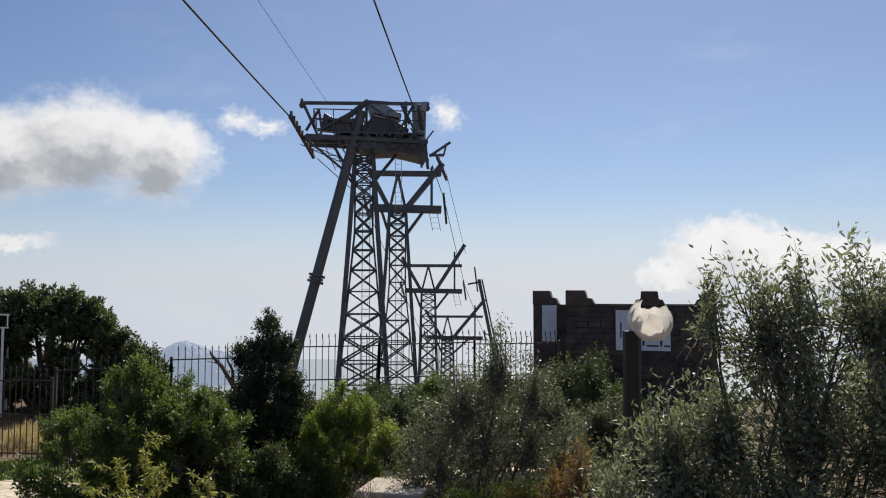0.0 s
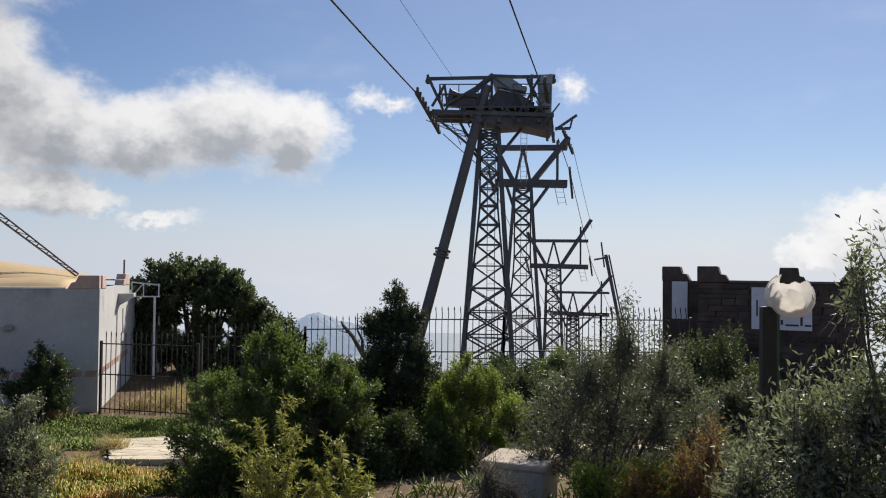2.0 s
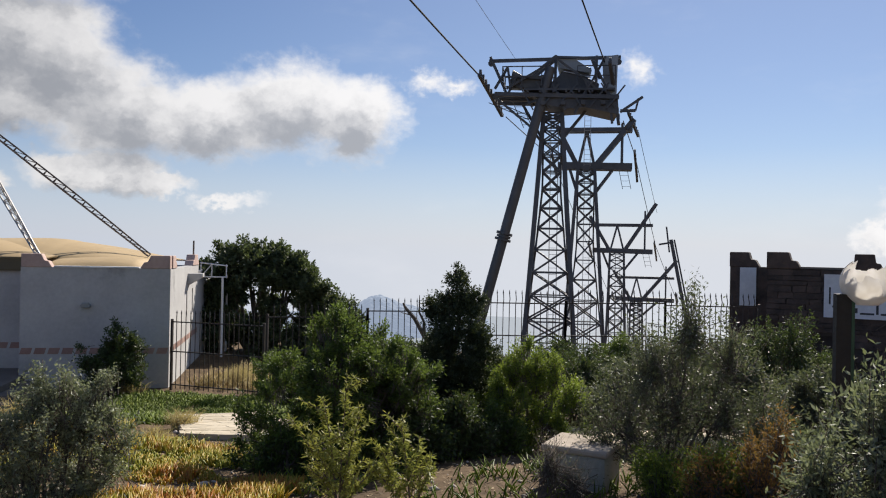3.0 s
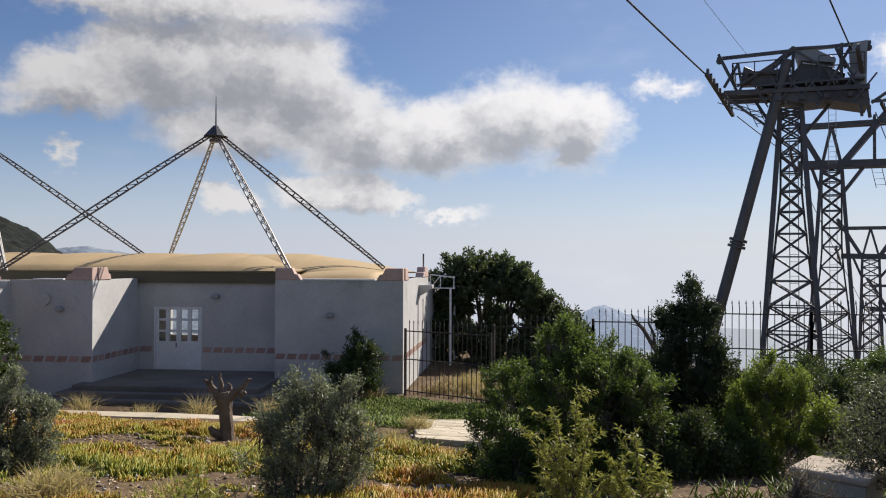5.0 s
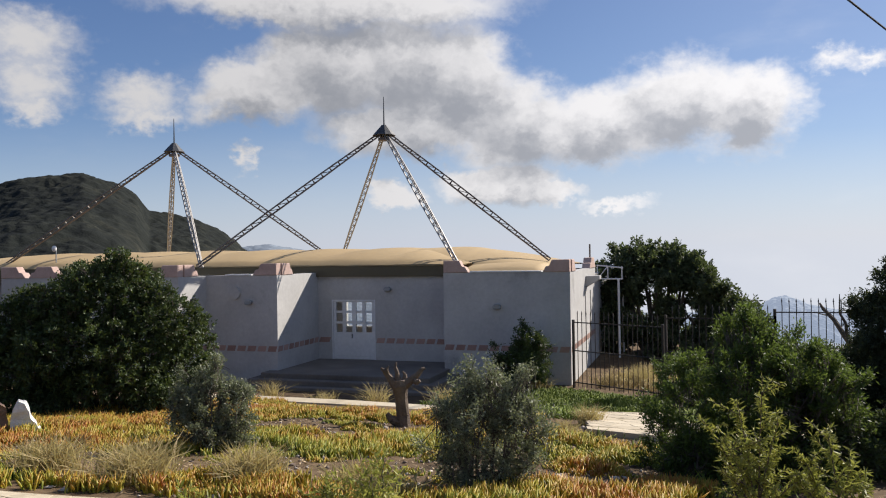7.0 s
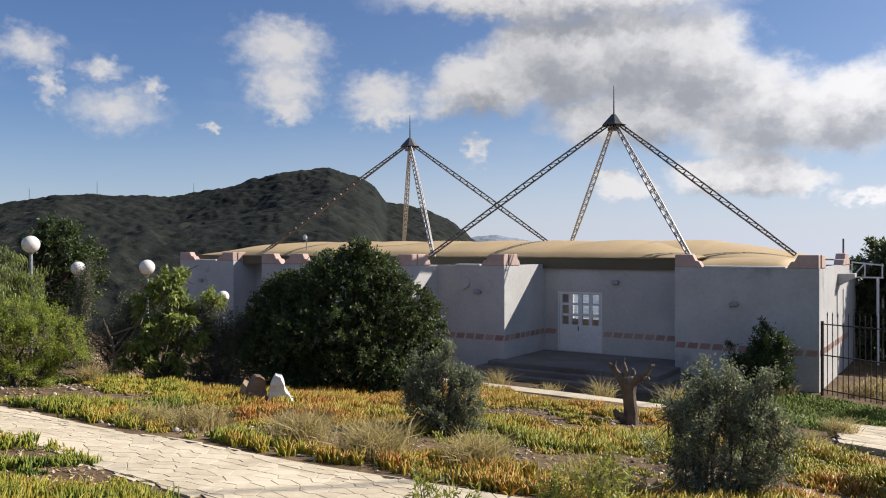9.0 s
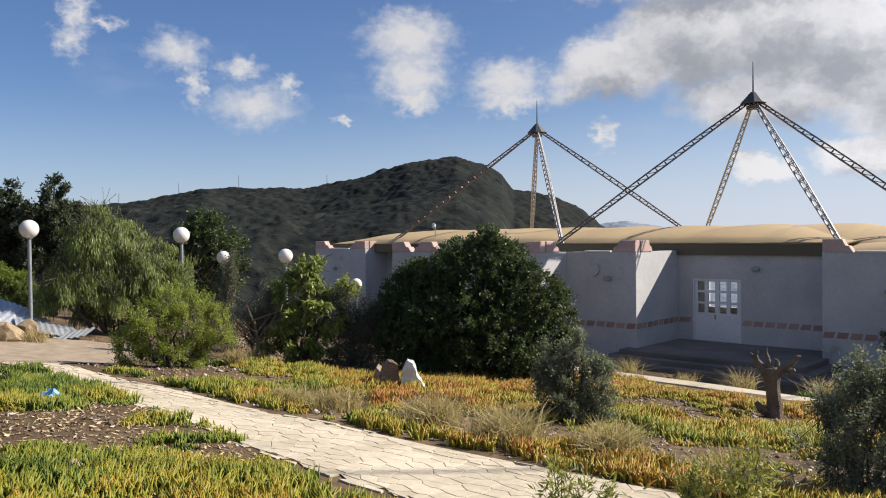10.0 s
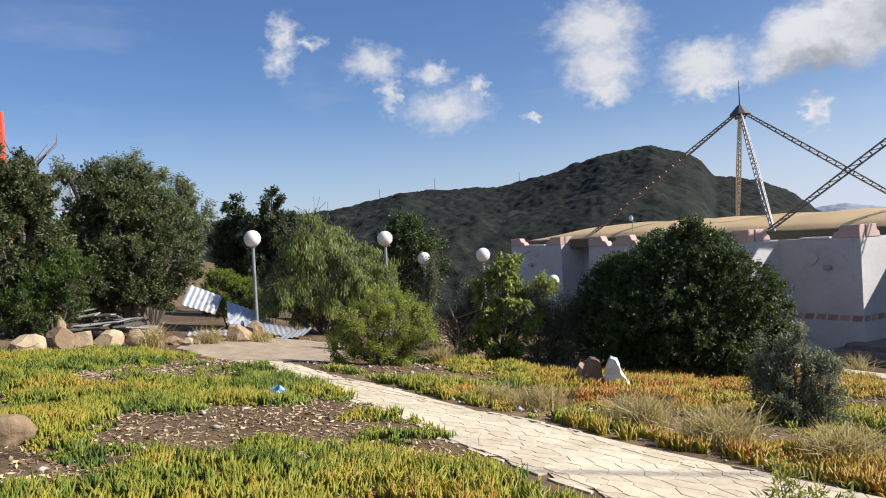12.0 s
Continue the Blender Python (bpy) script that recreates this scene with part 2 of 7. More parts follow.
M_globe = plain("opal_globe", (0.72, 0.68, 0.62), (0.84, 0.80, 0.75), 0.25, coarse=1.0, fine=6.0, relief=0)
M_pole = plain("grey_lamp_pole", (0.22, 0.24, 0.25), (0.33, 0.35, 0.36), 0.5, 0.3, coarse=1.5, fine=12.0, relief=0.1)
M_sheet = plain("corrugated_zinc", (0.42, 0.45, 0.48), (0.62, 0.65, 0.68), 0.4, 0.5, coarse=0.8, fine=9.0, relief=0.1, spots=((0.30, 0.24, 0.19), 1.2, 0.62))
M_scrap = plain("scrap_boards", (0.10, 0.09, 0.08), (0.32, 0.31, 0.30), 0.8, coarse=3.0, fine=14.0, isle=0.8)
M_cloth = plain("blue_litter", (0.10, 0.30, 0.62), (0.22, 0.48, 0.80), 0.5, relief=0)
M_red = plain("red_sign_paint", (0.50, 0.06, 0.03), (0.62, 0.10, 0.05), 0.5, relief=0)

M_glass, n = material("window_glass")
n.put(n.shader.inputs["Base Color"], (0.9, 0.94, 0.95, 1))
n.shader.inputs["Transmission Weight"].default_value, n.shader.inputs["Roughness"].default_value = 1.0, 0.02

# opal shells let some light through
M_shell, n = material("broken_opal_shell")
c = n.ramp(n.noise(n.at, 9.0, 5.0).outputs["Fac"], [(0.3, (0.76, 0.73, 0.68)), (0.7, (0.88, 0.86, 0.83))])
n.put(n.shader.inputs["Base Color"], c)
n.shader.inputs["Roughness"].default_value = 0.35
n.put(n.out.inputs[0], n.add("ShaderNodeMixShader", 0.62, n.shader, n.add("ShaderNodeBsdfTranslucent", c)))

# soil: gravel, dry leaves and pale chips
M_soil, n = material("stony_soil")
where = n.geo.outputs["Position"]
a, b = n.noise(where, 0.35, 6.0, 0.6), n.noise(where, 5.0, 6.0, 0.65)
v = n.add("ShaderNodeTexVoronoi", where)
v.inputs["Scale"].default_value = 16.0
fac = n.math("ADD", n.math("MULTIPLY", a.outputs["Fac"], 0.5), n.math("MULTIPLY", b.outputs["Fac"], 0.5))
c = n.ramp(fac, [(0.32, (0.055, 0.037, 0.022)), (0.52, (0.13, 0.088, 0.051)), (0.70, (0.28, 0.197, 0.115))])
chips = n.math("MULTIPLY", n.span(n.add("ShaderNodeSeparateColor", v.outputs["Color"]).outputs[0], 0.80, 0.86), n.span(v.outputs["Distance"], 0.5, 0.3))
n.put(n.shader.inputs["Base Color"], c)
n.shader.inputs["Roughness"].default_value = 0.95
n.shader.inputs["Specular IOR Level"].default_value = 0.15
bump(n, n.math("ADD", b.outputs["Fac"], n.math("MULTIPLY", chips, 0.5)), 0.7, 0.03)

# wooded slopes far off
M_woods, n = material("wooded_slope")
where = n.geo.outputs["Position"]
a, b = n.noise(where, 0.012, 6.0, 0.62), n.noise(where, 0.13, 5.0, 0.7)
fac = n.math("ADD", n.math("MULTIPLY", a.outputs["Fac"], 0.45), n.math("MULTIPLY", b.outputs["Fac"], 0.55))
c = n.ramp(fac, [(0.36, (0.009, 0.011, 0.011)), (0.52, (0.019, 0.022, 0.019)), (0.62, (0.036, 0.037, 0.029)), (0.73, (0.085, 0.076, 0.058))])
n.put(n.shader.inputs["Base Color"], c)
n.shader.inputs["Roughness"].default_value = 1.0
n.shader.inputs["Specular IOR Level"].default_value = 0.1
bump(n, b.outputs["Fac"], 0.5, 3.0)

# distant hills, with the blue of the haze put into their colour
M_far = plain("haze_blue_slopes", (0.16, 0.20, 0.25), (0.22, 0.26, 0.31), 1.0, coarse=0.004, fine=0.03, relief=0)
# headland: emission stands in for the haze in front of it
M_isle, n = material("headland_haze_glow")
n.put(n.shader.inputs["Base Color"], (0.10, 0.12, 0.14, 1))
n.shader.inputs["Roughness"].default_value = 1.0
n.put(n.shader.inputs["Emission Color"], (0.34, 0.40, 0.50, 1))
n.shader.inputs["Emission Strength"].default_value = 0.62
# sea: pale rough colour paints the haze over the water
M_sea, n = material("sea_haze_tint")
n.put(n.shader.inputs["Base Color"], (0.17, 0.215, 0.26, 1))
n.shader.inputs["Roughness"].default_value = 0.8

L_olive = leafy("olive_leaves", (0.055, 0.068, 0.040), (0.165, 0.175, 0.115), (0.29, 0.30, 0.22), 0.32, 0.5)
L_silver = leafy("silver_olive_leaves", (0.115, 0.132, 0.080), (0.265, 0.285, 0.19), (0.42, 0.43, 0.33), 0.40, 0.5)
L_dark = leafy("dark_evergreen_leaves", (0.022, 0.039, 0.012), (0.075, 0.115, 0.032), (0.14, 0.185, 0.06), 0.25, 0.55)
L_carob = leafy("carob_leaves", (0.034, 0.052, 0.024), (0.095, 0.125, 0.055), (0.16, 0.19, 0.08), 0.3, 0.6)
L_lentisk = leafy("lentisk_leaves", (0.025, 0.050, 0.012), (0.115, 0.18, 0.033), (0.28, 0.36, 0.07), 0.42, 0.5)
L_lime = leafy("lime_green_leaves", (0.085, 0.135, 0.020), (0.26, 0.33, 0.045), (0.45, 0.46, 0.08), 0.5, 0.5)
# brighter copy of L_lime, with the sunlight on that bush in its colour
L_lit_lime = leafy("sunlit_lime_leaves", (0.18, 0.24, 0.035), (0.46, 0.51, 0.08), (0.62, 0.62, 0.12), 0.55, 0.5)
L_weed = leafy("pale_weed_leaves", (0.21, 0.23, 0.045), (0.45, 0.44, 0.10), (0.60, 0.50, 0.15), 0.4, 0.55)
L_pepper = leafy("pepper_tree_leaves", (0.16, 0.21, 0.06), (0.37, 0.42, 0.145), (0.54, 0.55, 0.23), 0.5, 0.5)
L_feather = leafy("feathery_grey_leaves", (0.10, 0.13, 0.06), (0.22, 0.25, 0.13), (0.36, 0.37, 0.20), 0.4, 0.5)
L_loquat = leafy("loquat_leaves", (0.12, 0.165, 0.04), (0.38, 0.42, 0.115), (0.58, 0.57, 0.19), 0.5, 0.45)
L_cypress = leafy("cypress_sprays", (0.020, 0.032, 0.013), (0.060, 0.078, 0.033), (0.10, 0.11, 0.05), 0.15, 0.6)
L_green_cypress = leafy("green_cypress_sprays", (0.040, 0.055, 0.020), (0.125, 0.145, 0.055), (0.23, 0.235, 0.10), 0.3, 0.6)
L_grass = leafy("dry_grass_blades", (0.38, 0.29, 0.13), (0.62, 0.49, 0.25), (0.72, 0.60, 0.36), 0.45, 0.7)
L_rust = leafy("rust_coloured_weed", (0.20, 0.085, 0.025), (0.40, 0.19, 0.06), (0.30, 0.22, 0.06), 0.4, 0.6)

# fleshy mat leaves: green in some spreads, orange in others
M_mat, n = material("ice_plant_leaves")
rnd = n.geo.outputs["Random Per Island"]
pos = n.geo.outputs["Position"]
big = n.noise(pos, 0.42, 3.0, 0.6)
mid = n.noise(n.vec("ADD", pos, (31.0, 7.0, 0.0)), 1.5, 3.0, 0.6)
# greener up by the path's upper side, more orange on the slope below it
lie = n.vec("DOT_PRODUCT", pos, (0.30, 0.95, 0.0)).outputs["Value"]
slope = n.math("MULTIPLY", n.span(lie, -3.0, 2.0, -0.13, 0.02), n.span(lie, 14.0, 8.0))
tipward = n.add("ShaderNodeAttribute")
tipward.attribute_name = "tipward"
slope = n.math("ADD", slope, n.math("MULTIPLY", n.math("SUBTRACT", tipward.outputs["Fac"], 0.55), 0.16))
fac = n.math("ADD", n.math("ADD", n.math("MULTIPLY", big.outputs["Fac"], 0.8), n.math("MULTIPLY", mid.outputs["Fac"], 0.5)), n.math("ADD", n.math("MULTIPLY", rnd, 0.20), n.math("ADD", slope, 0.03)))
c = n.ramp(fac, [(0.46, (0.06, 0.115, 0.02)), (0.60, (0.19, 0.265, 0.035)), (0.74, (0.45, 0.43, 0.055)), (0.90, (0.57, 0.37, 0.06)), (1.0, (0.50, 0.21, 0.05))])
n.put(n.shader.inputs["Base Color"], c)
n.shader.inputs["Roughness"].default_value = 0.5
n.put(n.out.inputs[0], n.add("ShaderNodeMixShader", 0.45, n.shader, n.add("ShaderNodeBsdfTranslucent", c)))

# ---- mesh helpers ----


def part(name, bm, mat, parent, label=""):
    """One mesh object from a bmesh, under a thing or a part."""
    me = bpy.data.meshes.new(name)
    bmesh.ops.recalc_face_normals(bm, faces=bm.faces)
    bm.to_mesh(me)
    bm.free()
    me.materials.append(mat)
    ob = new(name, me)
    ob.parent = parent
    return tagged(ob, label)


def arrays(name, verts, faces, mat, parent=None, label="", smooth=False):
    """One mesh object from arrays of corners and of triangles or quads."""
    verts, faces = np.asarray(verts, np.float32), np.asarray(faces, np.int32)
    me = bpy.data.meshes.new(name)
    me.vertices.add(len(verts))
    me.vertices.foreach_set("co", verts.ravel())
    sides = faces.shape[1]
    me.loops.add(faces.size)
    me.loops.foreach_set("vertex_index", faces.ravel())
    me.polygons.add(len(faces))
    me.polygons.foreach_set("loop_start", np.arange(0, faces.size, sides, dtype=np.int32))
    me.update(calc_edges=True)
    if smooth:
        me.polygons.foreach_set("use_smooth", np.ones(len(faces), bool))
    me.materials.append(mat)
    ob = new(name, me)
    ob.parent = parent
    return tagged(ob, label)


def thing(name, place, label, category, group="", kind="", turn=0.0):
    ob = new(name)
    ob.empty_display_size = 0.2
    ob.matrix_world = pose(*place, 0, 0, turn)
    return tagged(ob, label, category, group, kind)


def box(bm, x0, x1, y0, y1, z0, z1):
    v = [bm.verts.new(p) for p in ((x0, y0, z0), (x1, y0, z0), (x1, y1, z0), (x0, y1, z0), (x0, y0, z1), (x1, y0, z1), (x1, y1, z1), (x0, y1, z1))]
    for f in ((3, 2, 1, 0), (4, 5, 6, 7), (0, 1, 5, 4), (1, 2, 6, 5), (2, 3, 7, 6), (3, 0, 4, 7)):
        bm.faces.new([v[i] for i in f])
    return bm


def tube(bm, p, q, r, sides=8, r2=None):
    p, q = Vector(p), Vector(q)
    ahead = (q - p).normalized()
    side = ahead.orthogonal().normalized()
    up = ahead.cross(side)
    rings = []
    for c, rad in ((p, r), (q, r if r2 is None else r2)):
        rings.append([bm.verts.new(c + (side * math.cos(k * math.tau / sides) + up * math.sin(k * math.tau / sides)) * rad) for k in range(sides)])
    for k in range(sides):
        bm.faces.new((rings[0][k], rings[0][(k + 1) % sides], rings[1][(k + 1) % sides], rings[1][k]))
    bm.faces.new(rings[0][::-1])
    bm.faces.new(rings[1])
    return bm


def chain(bm, points, radii, sides=7):
    """A bent, tapered limb through points."""
    for a, b, ra, rb in zip(points, points[1:], radii, radii[1:]):
        tube(bm, a, b, ra, sides, rb)
    return bm


def bar(bm, p, q, w, d=None):
    """A square bar from p to q."""
    return tube(bm, p, q, w * 0.72, 4)


def ball(bm, centre, radius, squash=1.0, rings=10, sides=18):
    bmesh.ops.create_uvsphere(bm, u_segments=sides, v_segments=rings, radius=radius, matrix=Matrix.Translation(centre) @ Matrix.Diagonal((1, 1, squash, 1)))
    return bm


def polygon(bm, outline, z0, z1):
    """An upright prism over an outline of (x, y)."""
    low, high = [bm.verts.new((x, y, z0)) for x, y in outline], [bm.verts.new((x, y, z1)) for x, y in outline]
    for k in range(len(low)):
        bm.faces.new((low[k], low[k - 1], high[k - 1], high[k]))
    bm.faces.new(low)
    bm.faces.new(high)
    return bm


def slab(bm, profile, y0, y1):
    """A prism over a profile of (x, z), from y0 to y1."""
    a, b = [bm.verts.new((x, y0, z)) for x, z in profile], [bm.verts.new((x, y1, z)) for x, z in profile]
    for k in range(len(a)):
        bm.faces.new((a[k], a[k - 1], b[k - 1], b[k]))
    bm.faces.new(a)
    bm.faces.new(b)
    return bm


def soften(ob, width, segments=2):
    mod = ob.modifiers.new("edges", "BEVEL")
    mod.width, mod.segments, mod.limit_method, mod.angle_limit = width, segments, "ANGLE", radians(40)
    return ob


# ---- ground ----


def smooth_step(a, b, x):
    s = np.clip((x - a) / (b - a), 0, 1)
    return s * s * (3 - 2 * s)


def waves(x, y, scale, seed):
    """Soft uneven relief from a few crossing waves, about -1 to 1."""
    r = np.random.RandomState(seed)
    total = 0.0
    for k in range(7):
        a, p, s = r.rand() * 6.283, r.rand() * 6.283, scale * (0.6 + 1.6 * r.rand())
        total = total + np.sin((x * math.cos(a) + y * math.sin(a)) * s + p)
    return total / 3.2


def ground_z(x, y):
    x, y = np.asarray(x, float), np.asarray(y, float)
    r = np.hypot(x, y)
    k = np.minimum(1.0, 44.0 / np.maximum(r, 1e-6))
    z = 0.044 * x * k - 0.109 * y * k
    # the yard in front of the pavilion is levelled
    u = (x + 14.85) * 0.917 + (y - 23.42) * 0.399
    v = -(x + 14.85) * 0.399 + (y - 23.42) * 0.917
    yard = smooth_step(-10.0, -4.5, v) * smooth_step(-34, -28, u) * (1 - smooth_step(1, 5, u) * (1 - smooth_step(8, 14, v)) - smooth_step(1, 30, u) * smooth_step(8, 14, v)) * (1 - smooth_step(18, 26, v))
    z = z * (1 - yard) - 3.06 * yard
    z = z + 0.045 * waves(x, y, 1.1, 3) * (1 - yard) * smooth_step(2, 6, r) * (1 - smooth_step(60, 120, r))
    # the ridge falls away on all sides but the south
    front = smooth_step(-40, 10, y)
    z = z - front * (smooth_step(40, 130, r) * 22 + smooth_step(90, 600, r) * 90 + smooth_step(400, 1900, r) * 300)
    return z


def gz(x, y):
    return float(ground_z(x, y))


fine = np.arange(-44, 30.01, 0.5)
xs = np.concatenate([[-4800, -3000, -2000, -1300, -900, -600, -420, -300, -220, -160, -120, -90, -70, -55], fine, [40, 55, 75, 100, 140, 200, 300, 450, 700, 1100, 1700, 2600, 3600, 4800]])
fine = np.arange(-14, 48.01, 0.5)
ys = np.concatenate([[-4800, -3000, -1500, -700, -300, -120, -60, -30], fine, [56, 70, 90, 120, 160, 220, 300, 420, 600, 850, 1200, 1700, 2400, 3400, 4800]])
gx, gy = np.meshgrid(xs, ys)
gv = np.stack([gx, gy, ground_z(gx, gy)], -1).reshape(-1, 3)
ii, jj = np.meshgrid(np.arange(len(xs) - 1), np.arange(len(ys) - 1))
base = (jj * len(xs) + ii).ravel()
gf = np.stack([base, base + 1, base + 1 + len(xs), base + len(xs)], -1)
ground = arrays("ground", gv, gf, M_soil, smooth=True)
tagged(ground, "bare stony brown soil sloping gently down from the path", "ground", kind="structure")

sea = arrays("sea", [(-4900, -200, -396), (4900, -200, -396), (4900, 4900, -396), (-4900, 4900, -396)], [(0, 1, 2, 3)], M_sea)
tagged(sea, "sea far below the ridge, coloured pale for haze", "sea", kind="structure")


def lumps(x, y, cell, seed):
    """Uneven heights from 0 to 1 that change over the length of a cell."""
    table = np.random.RandomState(seed).rand(512, 512)
    turn = 0.6 + seed
    u, v = (x * math.cos(turn) - y * math.sin(turn)) / cell, (x * math.sin(turn) + y * math.cos(turn)) / cell
    i, j = np.floor(u).astype(int), np.floor(v).astype(int)
    f, g = u - i, v - j
    f, g = f * f * (3 - 2 * f), g * g * (3 - 2 * g)
    at = lambda a, b: table[a % 512, b % 512]
    return (at(i, j) * (1 - f) + at(i + 1, j) * f) * (1 - g) + (at(i, j + 1) * (1 - f) + at(i + 1, j + 1) * f) * g


def mountain(name, skyline, near, far, foot, label, mat, step, rough, seed):
    """A ridge whose crest shows along the skyline of (yaw, height in degrees) at the distance far."""
    yaws, rises = np.array(skyline).T
    order = np.argsort(yaws)
    az = np.arange(yaws.min(), yaws.max(), step)
    rr = np.concatenate([np.linspace(near, far, 260), far + np.linspace(12, 260, 12)])
    A, R = np.meshgrid(az, rr)
    crest = 1.65 + far * np.tan(np.radians(np.interp(A, yaws[order], rises[order])))
    s = np.clip((R - near) / (far - near), 0, 1)
    shape = s ** 0.85 * (0.25 * np.sin(s * 3.1416) + 1) 
    shape = np.minimum(shape, 1.0)
    z = foot + (crest - foot) * shape
    z = np.where(R > far, crest - (R - far) * 0.35, z)
    X, Y = -R * np.sin(np.radians(A)), R * np.cos(np.radians(A))
    gully = waves(X, Y, 0.018, seed) * 9 * np.sin(np.clip(s, 0, 1) * 3.1416) 
    trees = lumps(X, Y, 23.0, seed) * 2.2 + lumps(X, Y, 8.0, seed + 1) * 2.0 + lumps(X, Y, 3.4, seed + 2) * 1.5
    z = z + gully + (trees - 4.0) * rough - 0.0035 * far
    v = np.stack([X, Y, z], -1).reshape(-1, 3)
    n = len(az)
    i, j = np.meshgrid(np.arange(n - 1), np.arange(len(rr) - 1))
    b = (j * n + i).ravel()
    ob = arrays(name, v, np.stack([b, b + n, b + n + 1, b + 1], -1), mat, smooth=True)
    tagged(ob, label, "mountain", kind="structure")
    return ob


mountain("backdrop_mountain", [(112, 1.2), (100, 1.9), (91.4, 2.3), (86.6, 2.9), (83.4, 3.6), (80.5, 3.45), (76.5, 3.45), (72.5, 4.2), (69.0, 5.05), (65.6, 5.45), (63.4, 4.75), (62.3, 4.1), (61.5, 3.0), (58.5, 2.3), (56.5, 1.4), (55.0, 0.3), (53.0, -1.5), (50, -3.0)],
         180, 720, -38, "dark wooded mountain with a rocky shoulder", M_woods, 0.11, 1.2, 11)
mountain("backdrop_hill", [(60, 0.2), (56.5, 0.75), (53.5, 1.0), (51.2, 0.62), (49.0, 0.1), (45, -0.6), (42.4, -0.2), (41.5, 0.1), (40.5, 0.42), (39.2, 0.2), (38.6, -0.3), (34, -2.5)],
         1300, 1900, -120, "distant hills beyond the valley, coloured blue for haze", M_far, 0.12, 1.2, 17)
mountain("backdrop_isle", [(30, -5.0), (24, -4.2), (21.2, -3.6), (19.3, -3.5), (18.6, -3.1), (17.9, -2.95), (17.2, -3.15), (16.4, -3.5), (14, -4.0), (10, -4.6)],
         3600, 3900, -410, "headland rising from the sea, its haze put in as a glow", M_isle, 0.12, 3.0, 23)


# ---- pavilion with a tent roof ----
# Built in its own axes: x along the front to the right, y inwards.
pavilion = thing("pavilion", (-14.85, 23.42, 0), "white plastered pavilion with pink stepped parapets and a sand-coloured tent roof", "building", turn=23.5)
FLOOR, FOOT, TOP = -2.6, -3.35, 0.87


def pierced(bm, a0, a1, z0, z1, t0, t1, holes, along="x"):
    """A wall along one axis with rectangular openings (a0, a1, z0, z1)."""
    cuts_a = sorted({a0, a1, *[h[0] for h in holes], *[h[1] for h in holes]})
    cuts_z = sorted({z0, z1, *[h[2] for h in holes], *[h[3] for h in holes]})
    for p, q in zip(cuts_a, cuts_a[1:]):
        for r, s in zip(cuts_z, cuts_z[1:]):
            if any(h[0] <= p and q <= h[1] and h[2] <= r and s <= h[3] for h in holes):
                continue
            if along == "x":
                box(bm, p, q, t0, t1, r, s)
            else:
                box(bm, t0, t1, p, q, r, s)
    bmesh.ops.remove_doubles(bm, verts=bm.verts, dist=0.0005)
    return bm


def wall(a0, a1, z1, t0, t1, holes=(), along="x", z0=FOOT):
    return part("wall", pierced(bmesh.new(), a0, a1, z0, z1, t0, t1, list(holes), along), M_plaster, pavilion)


T = 0.28
DOOR = (-9.78, -8.02, FLOOR, -0.28)
wall(-4.6, 0.0, TOP, 0.0, T)                                            # right block, front
wall(T, 7.2, TOP, -T, 0.0, [(3.75, 4.05, -1.0, -0.02), (5.3, 5.6, -1.0, -0.02), (5.4, 5.7, -2.0, -1.3)], "y")  # its sunny end
wall(T, 1.6, TOP, -4.6, -4.6 + T, (), "y")
wall(-10.45, -4.6, 0.74, 1.6, 1.6 + T, [DOOR])                          # recessed front with the door
wall(-1.7 + T, 1.6 + T, TOP, -10.45 - T, -10.45, (), "y")               # sunny return
wall(-13.45, -10.45, TOP, -1.7, -1.7 + T)
wall(-3.4 + T, -1.7, TOP, -13.45 - T, -13.45, [(-2.72, -2.3, -0.56, 0.05)], "y")
wall(-21.5, -13.45, TOP, -3.4, -3.4 + T)
wall(-3.4 + T, 2.6, TOP, -21.5, -21.5 + T, (), "y")
wall(-26.6, -21.5, 0.74, 2.4, 2.4 + T)
wall(0.8 + T, 2.4 + T, TOP, -28.07 - T, -28.07, (), "y")
wall(-32.37, -28.07, TOP, 0.8, 0.8 + T)
wall(0.8 + T, 12.0, TOP, -32.37, -32.37 + T, (), "y")
wall(-28.07, -26.6, 0.74, 2.4, 2.4 + T)
wall(-32.37, 0.0, 0.74, 12.0, 12.0 + T, [(a, a + 1.6, -2.3, -0.3) for a in (-29, -24, -19, -14, -11, -8.6, -4)])
wall(7.2, 12.0, 0.6, -T, 0.0, (), "y")
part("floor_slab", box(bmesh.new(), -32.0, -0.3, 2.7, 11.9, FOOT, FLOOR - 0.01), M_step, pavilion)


def stepped_cap(u, v, facing, spread=(0.75, 0.75)):
    """A pink parapet horn with two steps down on the sides that are given."""
    left, right = spread
    bm = bmesh.new()
    prof = [(-left, 0), (-left * 0.8, 0.2), (-left * 0.62, 0.22), (-left * 0.45, 0.43), (right * 0.45, 0.43), (right * 0.62, 0.22), (right * 0.8, 0.2), (right, 0)]
    if left < 0.4:
        prof = [(-left, 0), (-left, 0.43)] + prof[4:]
    if right < 0.4:
        prof = prof[:4] + [(right, 0.43), (right, 0)]
    slab(bm, prof, -0.03, T + 0.03)
    ob = soften(part("parapet_cap", bm, M_pink, pavilion, "pink stepped parapet cap"), 0.02)
    ob.matrix_local = pose(u, v, TOP + 0.002, 0, 0, facing)
    return ob


